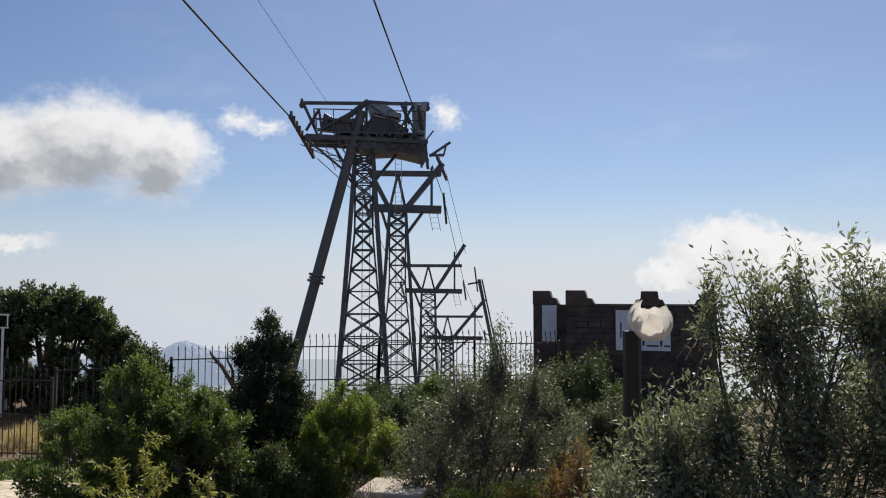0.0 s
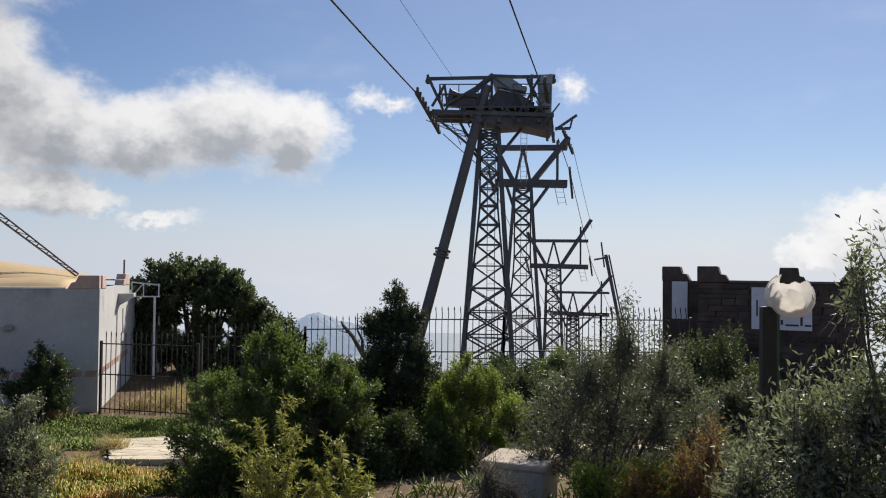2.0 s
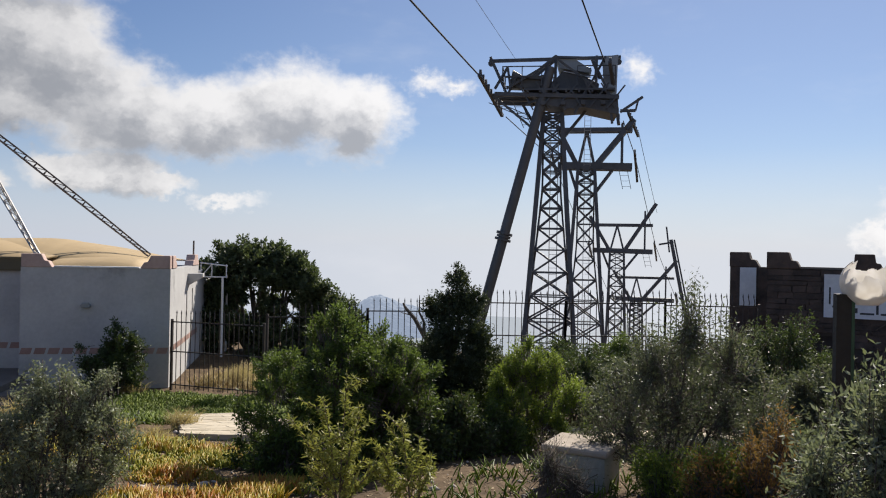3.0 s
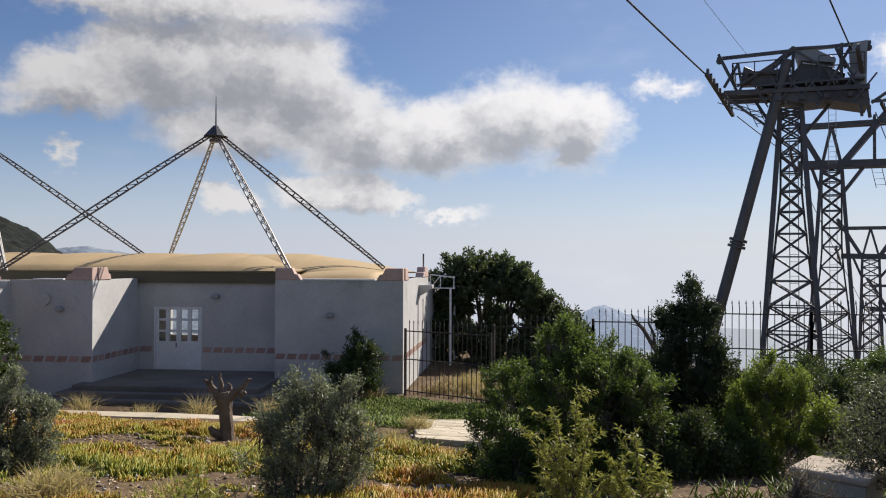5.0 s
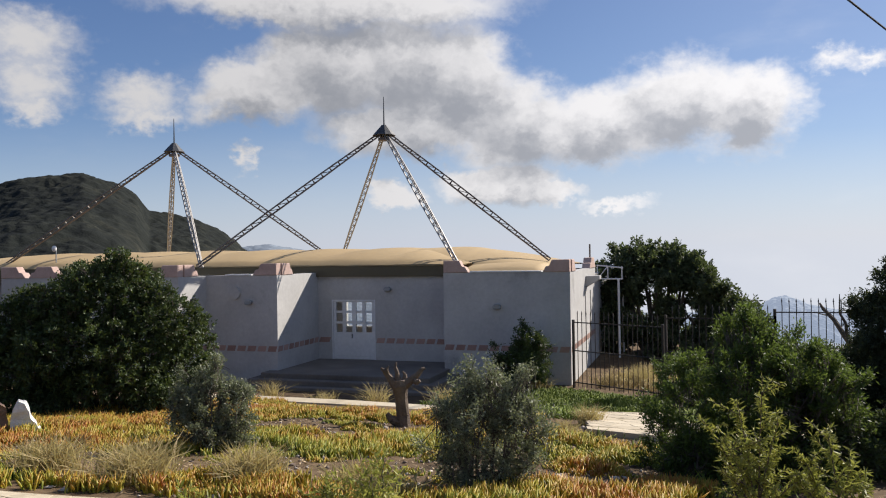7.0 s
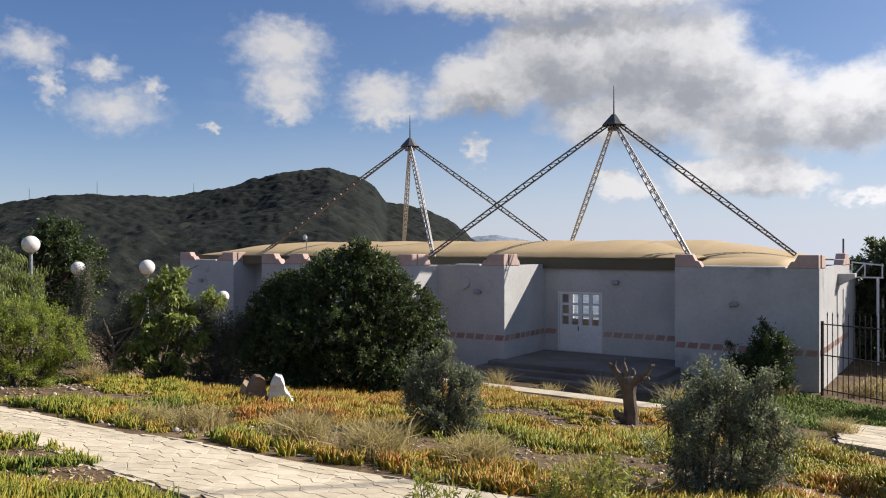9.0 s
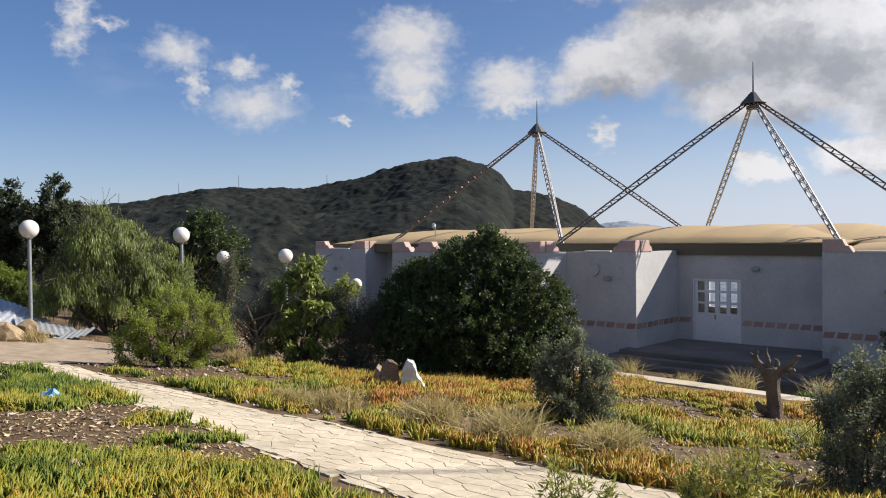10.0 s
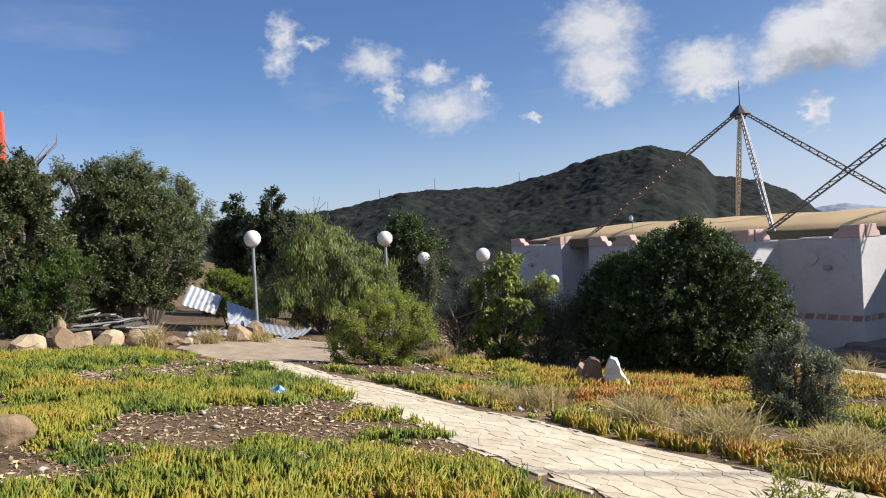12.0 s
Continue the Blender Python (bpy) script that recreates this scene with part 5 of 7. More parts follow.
shrub("dead_twig_shrub", polar(5.6, 8.2), [(0, 0, 0.45, 0.35, 0.3, 0.42), (0.25, 0, 0.3, 0.3, 0.3, 0.3)],
      L_olive, "half-dead twiggy shrub beside the concrete box", "shrub", twigs=500, per=1, twig=0.3, leaf=0.035, wide=0.01, seed=9, up=0.6, thick=0.012, inner=0.1)
shrub("olive_tree", polar(-23.0, 5.9), [(0.1, 0, 1.25, 0.6, 0.6, 0.85), (0.65, 0, 1.2, 0.6, 0.6, 0.85), (-0.1, 0, 1.85, 0.4, 0.35, 0.5), (0.55, 0, 1.95, 0.45, 0.4, 0.4), (-0.75, 0, 0.85, 0.4, 0.45, 0.6), (-1.15, 0, 0.5, 0.3, 0.35, 0.4), (-0.45, 0, 1.9, 0.12, 0.12, 0.42), (0.12, 0, 2.0, 0.12, 0.12, 0.42), (0.95, 0, 1.9, 0.4, 0.4, 0.45), (0.0, -0.1, 0.5, 0.9, 0.5, 0.5), (-0.55, 0, 0.55, 0.5, 0.4, 0.55), (-0.4, 0, 1.1, 0.35, 0.35, 0.45), (-0.95, -0.1, 0.2, 0.5, 0.4, 0.4)],
      L_silver, "grey-green olive tree with long narrow leaves", "tree", twigs=2700, per=13, twig=0.34, leaf=0.062, wide=0.020, loose=0.75, seed=10, up=0.7, thick=0.02, inner=0.2, lumps=0.35, z=-0.35)
shrub("olive_shrub", polar(-14.2, 7.0), [(0, 0, 0.7, 0.45, 0.45, 0.6), (0.35, 0, 0.95, 0.35, 0.35, 0.5), (-0.3, 0, 0.45, 0.3, 0.3, 0.4)],
      L_olive, "low olive shrub with silvery leaves", "shrub", twigs=800, per=10, twig=0.3, leaf=0.06, wide=0.018, seed=11, up=0.7, thick=0.018, inner=0.2, lumps=0.35)
shrub("olive_shrub", polar(39.3, 8.5), [(0, 0, 0.55, 0.55, 0.45, 0.5), (0.12, 0, 0.95, 0.42, 0.32, 0.38), (-0.42, 0, 0.6, 0.3, 0.3, 0.42), (0.45, 0, 0.6, 0.3, 0.3, 0.48), (0.0, 0, 0.2, 0.6, 0.4, 0.25), (-0.12, 0, 1.2, 0.12, 0.14, 0.18), (0.38, 0, 1.1, 0.14, 0.14, 0.22), (-0.5, 0, 0.95, 0.12, 0.12, 0.2)],
      L_silver, "rounded silvery olive shrub among the mat plants", "shrub", twigs=1900, per=12, twig=0.24, leaf=0.042, wide=0.017, loose=0.8, seed=12, up=0.7, thick=0.018, inner=0.3, lumps=0.3, tufts=(190, 0.13))
shrub("olive_shrub", polar(58.2, 11.5), [(0, 0, 0.5, 0.5, 0.45, 0.5), (-0.15, 0, 0.85, 0.33, 0.3, 0.32), (0.3, 0, 0.5, 0.33, 0.35, 0.42), (0.05, 0, 1.05, 0.2, 0.16, 0.25), (0, 0, 0.2, 0.55, 0.4, 0.25), (-0.4, 0, 0.55, 0.25, 0.25, 0.35)],
      L_silver, "small dark silvery shrub among the mat plants", "shrub", twigs=1900, per=10, twig=0.18, leaf=0.045, wide=0.019, seed=13, up=0.4, thick=0.018, inner=0.35, bark=M_bark, tufts=(180, 0.12))
shrub("wall_shrub", polar(35.7, 26.6), [(0, 0, 0.9, 0.8, 0.6, 0.85), (0.35, 0, 0.9, 0.5, 0.5, 0.7), (-0.4, 0, 0.7, 0.5, 0.5, 0.6), (0.0, 0, 1.6, 0.45, 0.4, 0.6)],
      L_dark, "dark leafy shrub against the white wall", "shrub", twigs=1500, per=9, twig=0.3, leaf=0.10, wide=0.045, seed=14, up=0.4, lumps=0.4, tufts=(150, 0.2))
shrub("round_bush", polar(64.9, 17.4), [(-0.1, 0, 1.4, 1.7, 1.5, 1.55), (-1.1, 0.2, 1.1, 1.1, 1.1, 1.2), (1.0, 0.1, 1.1, 1.1, 1.1, 1.2), (-0.05, 0, 2.15, 1.15, 1.1, 1.0), (1.6, 0.3, 0.55, 0.65, 0.7, 0.65), (-1.5, 0, 0.7, 0.7, 0.7, 0.75), (0, 0, 0.3, 1.9, 1.2, 0.6), (1.2, -0.3, 0.25, 0.8, 0.7, 0.45), (-1.2, -0.3, 0.25, 0.8, 0.7, 0.45)],
      L_dark, "large rounded glossy dark green bush", "bush", twigs=17000, per=8, twig=0.14, leaf=0.072, wide=0.038, seed=15, up=0.3, thick=0.07, inner=0.7, lumps=0.06, clumps=12, tufts=(2800, 0.16))
shrub("olive_shrub", polar(73.6, 17.6), [(0, 0, 0.8, 0.75, 0.6, 0.8), (0.4, 0, 1.0, 0.5, 0.5, 0.7), (-0.3, 0, 1.3, 0.4, 0.4, 0.7), (0, 0, 0.3, 0.9, 0.6, 0.4)],
      L_olive, "grey olive shrub beside the round bush", "shrub", twigs=2000, per=8, twig=0.28, leaf=0.055, wide=0.018, seed=16, up=0.6, inner=0.25, lumps=0.35)
shrub("loquat", polar(77.2, 17.6), [(0, 0, 1.3, 0.7, 0.6, 0.75), (-0.45, 0, 1.0, 0.45, 0.45, 0.5), (0.5, 0, 1.15, 0.45, 0.45, 0.5), (0.1, 0, 1.95, 0.4, 0.4, 0.4), (0.85, 0, 1.55, 0.35, 0.25, 0.18), (0, 0, 0.5, 0.7, 0.5, 0.5), (-0.5, 0, 0.35, 0.5, 0.4, 0.4)],
      L_loquat, "young yellowish loquat tree with a thin trunk", "tree", twigs=800, per=10, twig=0.28, leaf=0.14, wide=0.05, droop=0.45, seed=17, up=0.3, thick=0.045, inner=0.5, lumps=0.35, trunk="trunk", tufts=(75, 0.17))
shrub("olive_shrub", polar(80.4, 18.0), [(0, 0, 0.75, 0.65, 0.6, 0.7), (0.3, 0, 1.2, 0.4, 0.4, 0.6)],
      L_olive, "thin grey shrub with bare twigs", "shrub", twigs=1100, per=6, twig=0.3, leaf=0.05, wide=0.018, seed=18, up=0.6, inner=0.2, lumps=0.35)
shrub("olive_shrub", polar(82.4, 18.6), [(0, 0, 1.2, 0.3, 0.3, 1.0), (0.1, 0, 1.9, 0.25, 0.25, 0.6)],
      L_olive, "tall thin grey-green shrub", "shrub", twigs=700, per=8, twig=0.3, leaf=0.06, wide=0.018, seed=19, up=0.9, inner=0.2, lumps=0.35)
shrub("lime_bush", polar(86.1, 15.7), [(0, 0, 0.7, 0.7, 0.65, 0.65), (0.35, 0, 0.95, 0.5, 0.5, 0.55), (-0.4, 0, 0.75, 0.5, 0.5, 0.5), (0.0, 0, 1.15, 0.4, 0.4, 0.42), (0.8, 0, 0.55, 0.4, 0.4, 0.5), (0, 0, 0.25, 0.9, 0.6, 0.35), (-0.7, 0, 0.45, 0.4, 0.4, 0.4)],
      L_lit_lime, "lime-green bush beside the paved path, coloured as sunlit", "bush", inner=0.75, twigs=2700, per=11, twig=0.2, leaf=0.052, wide=0.017, seed=20, up=0.55, clumps=4, tufts=(300, 0.14))
shrub("green_sprig", polar(48.0, 6.2), [(0, 0, 0.36, 0.3, 0.25, 0.32), (-0.35, 0, 0.28, 0.18, 0.15, 0.25)],
      L_weed, "fresh pale green weed with upright leaves", "plant", twigs=60, per=16, twig=0.2, leaf=0.08, wide=0.02, seed=21, up=1.2, thick=0.008, inner=0.2)
shrub("green_sprig", polar(60.5, 5.5), [(0, 0, 0.3, 0.26, 0.14, 0.28), (0.32, 0, 0.24, 0.12, 0.1, 0.22)],
      L_weed, "fresh green upright weed sprigs", "plant", twigs=45, per=16, twig=0.2, leaf=0.07, wide=0.016, seed=22, up=1.6, thick=0.008, inner=0.2)
# behind and beyond
shrub("carob_tree", polar(26.1, 37.5), [(-0.6, 0, 3.9, 2.3, 2.2, 2.1), (-1.9, 0, 3.6, 1.3, 1.5, 2.2), (1.3, 0, 3.9, 1.5, 1.6, 1.9), (-1.5, 0, 5.2, 1.1, 1.2, 1.0), (-0.6, 0, 5.35, 1.3, 1.2, 0.95), (0.3, 0, 5.4, 1.2, 1.3, 0.95), (1.4, 0, 5.0, 0.9, 1.1, 0.9), (2.3, 0, 3.6, 1.1, 1.2, 1.3), (3.2, 0, 2.6, 1.2, 1.2, 1.4), (4.0, 0, 2.1, 1.0, 1.0, 1.2), (5.0, 0, 1.3, 1.0, 1.0, 0.9), (0, 0, 1.4, 3.0, 2.0, 1.6), (2.0, 0, 1.3, 2.2, 1.5, 1.4), (-2.1, 0, 1.8, 1.0, 1.5, 1.8)],
      L_carob, "broad dark evergreen tree behind the fence", "tree", twigs=11000, per=8, twig=0.3, leaf=0.19, wide=0.095, seed=30, up=0.3, thick=0.18, inner=0.5, lumps=0.25, clumps=6, z=-4.6, trunk="trunk", tufts=(700, 0.42))
shrub("pepper_tree", polar(89.6, 23.6), [(0, 0, 2.0, 1.3, 1.2, 1.15), (-0.9, 0, 1.4, 0.9, 0.9, 1.1), (0.9, 0, 1.5, 1.0, 0.9, 1.1), (1.5, 0.2, 1.1, 0.7, 0.7, 1.0), (-1.4, 0, 1.1, 0.7, 0.7, 0.9), (0, 0, 0.9, 1.5, 0.9, 0.8)],
      L_pepper, "weeping pepper tree with hanging fine foliage", "tree", twigs=3000, per=14, twig=0.55, leaf=0.12, wide=0.026, loose=0.35, droop=1.3, seed=31, up=-0.9, thick=0.09, inner=0.75, lumps=0.3, clumps=5, trunk="trunk", tufts=(260, 0.25))
shrub("evergreen_tree", polar(83.6, 31), [(0, 0, 2.2, 1.1, 1.1, 1.6), (0.5, 0, 1.8, 1.0, 1.0, 1.3), (-0.4, 0, 3.0, 0.7, 0.7, 0.8), (0.2, 0, 3.3, 0.6, 0.6, 0.6)],
      L_dark, "dark evergreen tree behind the lamps", "tree", twigs=2600, per=9, twig=0.4, leaf=0.13, wide=0.06, seed=32, up=0.4, thick=0.12, lumps=0.3, z=-1.5, trunk="trunk", tufts=(230, 0.26))
for yaw_deg, far, s, sd in ((95.7, 33, 0.88, 33), (93.2, 32, 0.92, 34), (91.6, 35, 0.78, 35)):
    shrub("juniper_tree", polar(yaw_deg, far), [(0, 0, 2.2 * s, 1.1 * s, 1.1 * s, 1.5 * s), (0.4 * s, 0, 3.4 * s, 0.8 * s, 0.8 * s, 1.0 * s), (-0.4 * s, 0, 3.3 * s, 0.6 * s, 0.6 * s, 0.9 * s), (0.1 * s, 0, 4.5 * s, 0.5 * s, 0.5 * s, 0.75 * s), (0.8 * s, 0, 2.4 * s, 0.7 * s, 0.7 * s, 0.9 * s)],
          L_cypress, "dark upright juniper tree on the slope", "tree", twigs=2600, per=9, twig=0.2, leaf=0.13, wide=0.06, seed=sd, up=0.7, thick=0.13, inner=0.45, lumps=0.25, clumps=7, z=-1.0, trunk="trunk", group="dark junipers", tufts=(190, 0.26))
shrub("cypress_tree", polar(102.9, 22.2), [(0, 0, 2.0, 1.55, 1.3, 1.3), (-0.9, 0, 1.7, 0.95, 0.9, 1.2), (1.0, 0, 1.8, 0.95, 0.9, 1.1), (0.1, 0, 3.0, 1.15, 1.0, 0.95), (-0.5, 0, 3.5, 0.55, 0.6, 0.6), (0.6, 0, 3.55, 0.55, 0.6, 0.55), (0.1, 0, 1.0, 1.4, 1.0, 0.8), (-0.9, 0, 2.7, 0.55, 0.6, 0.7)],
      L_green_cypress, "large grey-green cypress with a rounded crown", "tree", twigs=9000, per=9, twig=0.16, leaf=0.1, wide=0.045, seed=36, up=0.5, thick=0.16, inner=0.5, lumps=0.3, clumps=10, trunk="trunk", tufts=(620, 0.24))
shrub("pepper_tree", polar(101.3, 25.5), [(-0.3, 0, 4.25, 0.95, 0.9, 0.85), (0.7, 0, 3.8, 0.8, 0.8, 0.9), (1.25, 0, 3.1, 0.6, 0.6, 0.8), (-0.4, 0, 3.4, 0.9, 0.9, 0.9), (-2.1, 0, 4.55, 0.45, 0.45, 0.4), (0.9, 0, 2.4, 0.8, 0.7, 0.9)],
      L_feather, "feathery grey-green tree behind the cypress", "tree", twigs=3600, per=10, twig=0.26, leaf=0.12, wide=0.032, loose=0.6, droop=0.5, seed=37, up=0.1, thick=0.1, inner=0.35, lumps=0.3, clumps=4, z=-0.6, trunk="trunk", tufts=(300, 0.26))
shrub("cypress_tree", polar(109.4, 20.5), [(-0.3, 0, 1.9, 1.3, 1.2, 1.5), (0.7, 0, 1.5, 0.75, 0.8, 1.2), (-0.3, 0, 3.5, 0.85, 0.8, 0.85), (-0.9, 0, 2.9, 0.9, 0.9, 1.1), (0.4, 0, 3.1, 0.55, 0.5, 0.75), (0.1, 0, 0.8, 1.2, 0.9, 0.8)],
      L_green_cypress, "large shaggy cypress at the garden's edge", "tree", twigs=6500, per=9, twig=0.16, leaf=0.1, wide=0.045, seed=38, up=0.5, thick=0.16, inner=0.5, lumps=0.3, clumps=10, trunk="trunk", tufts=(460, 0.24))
shrub("lime_bush", polar(107.2, 19.6), [(0, 0, 1.0, 0.7, 0.7, 0.8), (-0.5, 0, 0.8, 0.6, 0.6, 0.7), (0.4, 0, 1.4, 0.5, 0.5, 0.5)],
      L_lentisk, "green bush in front of the cypress", "bush", twigs=2000, per=10, twig=0.25, leaf=0.08, wide=0.025, seed=39, up=0.5, tufts=(170, 0.16))
shrub("lime_bush", polar(96.3, 25.5), [(0, 0, 0.9, 0.9, 0.8, 0.85), (0.5, 0, 0.7, 0.6, 0.6, 0.7)],
      L_lime, "yellow-green bush behind the scrap metal", "bush", twigs=1800, per=10, twig=0.25, leaf=0.09, wide=0.03, seed=40, up=0.5, tufts=(170, 0.16))
shrub("lentisk_bush", polar(24.8, 20.5), [(0, 0, 0.7, 0.7, 0.6, 0.7), (0.5, 0, 0.55, 0.5, 0.5, 0.55)],
      L_lentisk, "green bush in front of the fence", "bush", twigs=1500, per=9, twig=0.22, leaf=0.06, wide=0.022, seed=41, up=0.4, tufts=(120, 0.14))
shrub("lentisk_bush", polar(2.6, 17.5), [(0, 0, 0.8, 0.9, 0.8, 0.8), (-0.9, 0, 0.7, 0.7, 0.6, 0.75), (0.9, 0, 0.9, 0.8, 0.7, 0.8)],
      L_dark, "dark bush behind the olive shrub", "bush", twigs=2400, per=9, twig=0.25, leaf=0.07, wide=0.026, seed=42, up=0.4, tufts=(220, 0.15))
shrub("lentisk_bush", polar(9.3, 26.5), [(0, 0, 0.6, 0.5, 0.5, 0.6), (-0.9, 0, 0.5, 0.5, 0.4, 0.5), (1.0, 0, 0.6, 0.5, 0.5, 0.55)],
      L_dark, "dark low bush behind the fence", "bush", twigs=1100, per=8, twig=0.25, leaf=0.09, wide=0.04, seed=43, up=0.4)
shrub("lentisk_bush", polar(15.8, 15.0), [(0, 0, 0.9, 0.7, 0.6, 0.85), (-0.6, 0, 1.1, 0.5, 0.5, 0.7), (0.5, 0, 0.7, 0.5, 0.5, 0.6)],
      L_dark, "dark bush under the bare snag", "bush", twigs=1800, per=9, twig=0.24, leaf=0.06, wide=0.025, seed=44, up=0.4, tufts=(170, 0.14))
shrub("vine_shrub", polar(-7.6, 13.0), [(0, 0, 0.9, 0.5, 0.5, 0.6), (0.4, 0, 0.6, 0.4, 0.4, 0.5), (-0.3, 0, 1.2, 0.3, 0.3, 0.4)],
      L_olive, "grey-green leafy shrub near the stone hut", "shrub", twigs=900, per=8, twig=0.25, leaf=0.07, wide=0.03, seed=45, up=0.4)
shrub("rust_weeds", polar(-8.6, 8.3), [(0, 0, 0.4, 0.4, 0.35, 0.45), (0.15, 0, 0.8, 0.22, 0.2, 0.3), (-0.5, 0, 0.3, 0.35, 0.35, 0.3)],
      L_rust, "rust-orange dry weeds", "weeds", twigs=420, per=10, twig=0.28, leaf=0.05, wide=0.012, seed=46, up=1.2, thick=0.006, inner=0.15)
shrub("lime_bush", polar(-5.2, 8.6), [(0, 0, 0.3, 0.5, 0.4, 0.32), (0.4, 0, 0.25, 0.3, 0.3, 0.25), (-0.5, 0, 0.25, 0.35, 0.3, 0.28)],
      L_lime, "low fresh green weeds under the olive", "weeds", twigs=700, per=10, twig=0.25, leaf=0.07, wide=0.016, seed=47, up=1.2, thick=0.006, inner=0.1)
shrub("cypress_tree", polar(-29.6, 16), [(0, 0, 1.9, 0.9, 0.8, 1.3), (0.5, 0, 2.4, 0.7, 0.7, 1.0)],
      L_cypress, "dark cypress beyond the olive", "tree", twigs=1800, per=9, twig=0.3, leaf=0.07, wide=0.025, seed=48, up=0.6, trunk="trunk")

FILL = "dark green scrub bush in the undergrowth"
for n, (yaw_deg, far, s, leaves) in enumerate(((17.2, 13.0, 1.0, L_dark), (11.0, 14.0, 0.9, L_lentisk), (3.6, 14.6, 1.0, L_dark), (-0.6, 13.0, 1.05, L_olive), (-5.0, 14.0, 0.9, L_dark), (14.5, 21.5, 1.25, L_dark), (9.5, 22.6, 1.0, L_olive), (5.2, 22.4, 1.25, L_dark), (1.2, 22.8, 1.3, L_lentisk), (-3.0, 22.5, 1.35, L_dark), (-6.5, 20.5, 1.3, L_olive), (-10.0, 19.0, 1.5, L_dark), (20.5, 20.8, 1.0, L_lentisk), (-9.5, 9.0, 0.6, L_olive), (-12.5, 11.5, 1.0, L_olive), (24.5, 9.9, 0.5, L_lentisk), (15.6, 10.6, 0.6, L_dark), (12.6, 11.0, 0.65, L_dark), (9.8, 11.4, 0.55, L_lentisk))):
    shrub("scrub_bush", polar(yaw_deg, far), [(0, 0, 0.6 * s, 0.75 * s, 0.6 * s, 0.65 * s), (-0.55 * s, 0, 0.45 * s, 0.5 * s, 0.5 * s, 0.5 * s), (0.55 * s, 0, 0.5 * s, 0.5 * s, 0.5 * s, 0.55 * s), (0.1 * s, 0, 1.05 * s, 0.4 * s, 0.4 * s, 0.42 * s), (-0.3 * s, 0, 0.9 * s, 0.3 * s, 0.3 * s, 0.35 * s)],
          leaves, FILL, "bush", twigs=int(1500 * s), per=9, twig=0.24, leaf=0.05 + 0.0012 * far, wide=0.018 + 0.0005 * far, seed=200 + n, up=0.45, inner=0.35, lumps=0.35, group="undergrowth bushes")

# bare snag beside the juniper
x, y = polar(15.2, 13.6)
snag = thing("dead_snag", (x, y, gz(x, y)), "bare grey twisted dead branch", "dead tree", turn=15)
bm = bmesh.new()
chain(bm, [(0.5, 0, -0.1), (0.42, 0, 0.9), (0.32, 0, 1.5), (0.1, 0, 1.82), (-0.06, 0, 2.1), (-0.22, 0, 2.28), (-0.26, 0, 2.36)], [0.06, 0.05, 0.045, 0.04, 0.034, 0.026, 0.012], 7)
chain(bm, [(0.12, 0, 1.8), (0.1, 0, 2.05), (0.02, 0, 2.2), (0.02, 0, 2.5)], [0.03, 0.024, 0.018, 0.005], 6)
chain(bm, [(0.3, 0, 1.52), (0.15, 0.03, 1.6), (-0.1, 0.05, 1.66)], [0.03, 0.02, 0.006], 6)
chain(bm, [(-0.06, 0, 2.1), (-0.14, 0, 2.16), (-0.3, 0, 2.2)], [0.02, 0.014, 0.004], 5)
part("snag", bm, M_deadwood, snag)

# bare forked branches in the trees
for yaw_deg, far, z0, sd in ((107.6, 22.6, 4.3, 1), (80.6, 17.4, 0.9, 2)):
    rng = random.Random(sd)
    x, y = polar(yaw_deg, far)
    ob = thing("bare_branch", (x, y, gz(x, y)), "bare forked dead branch", "branch")
    bm = bmesh.new()
    top = z0
    chain(bm, [(0, 0, -0.1), (0.1, 0.05, top * 0.5), (0, 0, top)], [0.04, 0.03, 0.02], 6)
    for k in range(7):
        a = Vector((0, 0, top - k * 0.08))
        b = a + Vector((rng.uniform(-0.6, 0.6), rng.uniform(-0.5, 0.5), rng.uniform(0.2, 0.6)))
        c = b + Vector((rng.uniform(-0.3, 0.3), rng.uniform(-0.3, 0.3), rng.uniform(0.1, 0.5)))
        part("twig", chain(bmesh.new(), [a, b, c], [0.022, 0.014, 0.005], 5), M_deadwood, ob)
    part("branch", bm, M_deadwood, ob)

# carved tree stump with raised limbs
x, y = polar(45.0, 14.4)
stump = thing("tree_stump", (x, y, gz(x, y)), "weathered tree stump with sawn-off forked limbs", "stump", turn=44)
bm = bmesh.new()
chain(bm, [(0.04, 0, -0.15), (0.05, 0, 0.2), (0.02, 0.01, 0.5), (0.0, 0, 0.74), (-0.01, 0, 0.84)], [0.16, 0.12, 0.115, 0.155, 0.12], 11)
chain(bm, [(-0.04, 0, 0.70), (-0.17, 0.02, 0.86), (-0.27, 0.02, 1.0), (-0.34, 0.03, 1.06)], [0.11, 0.065, 0.045, 0.02], 8)
chain(bm, [(-0.22, 0.02, 0.92), (-0.24, 0.0, 1.04), (-0.2, 0.0, 1.1)], [0.05, 0.035, 0.012], 7)
chain(bm, [(0.03, 0, 0.72), (0.18, -0.02, 0.82), (0.32, -0.03, 0.93), (0.40, -0.03, 1.03), (0.46, -0.02, 1.05)], [0.12, 0.075, 0.055, 0.04, 0.022], 8)
chain(bm, [(0.25, -0.02, 0.86), (0.3, -0.1, 0.8), (0.36, -0.12, 0.84)], [0.06, 0.05, 0.03], 7)
chain(bm, [(-0.03, 0, 0.8), (-0.05, 0, 0.98), (-0.08, 0.02, 1.08), (-0.06, 0.02, 1.16)], [0.07, 0.04, 0.028, 0.01], 7)
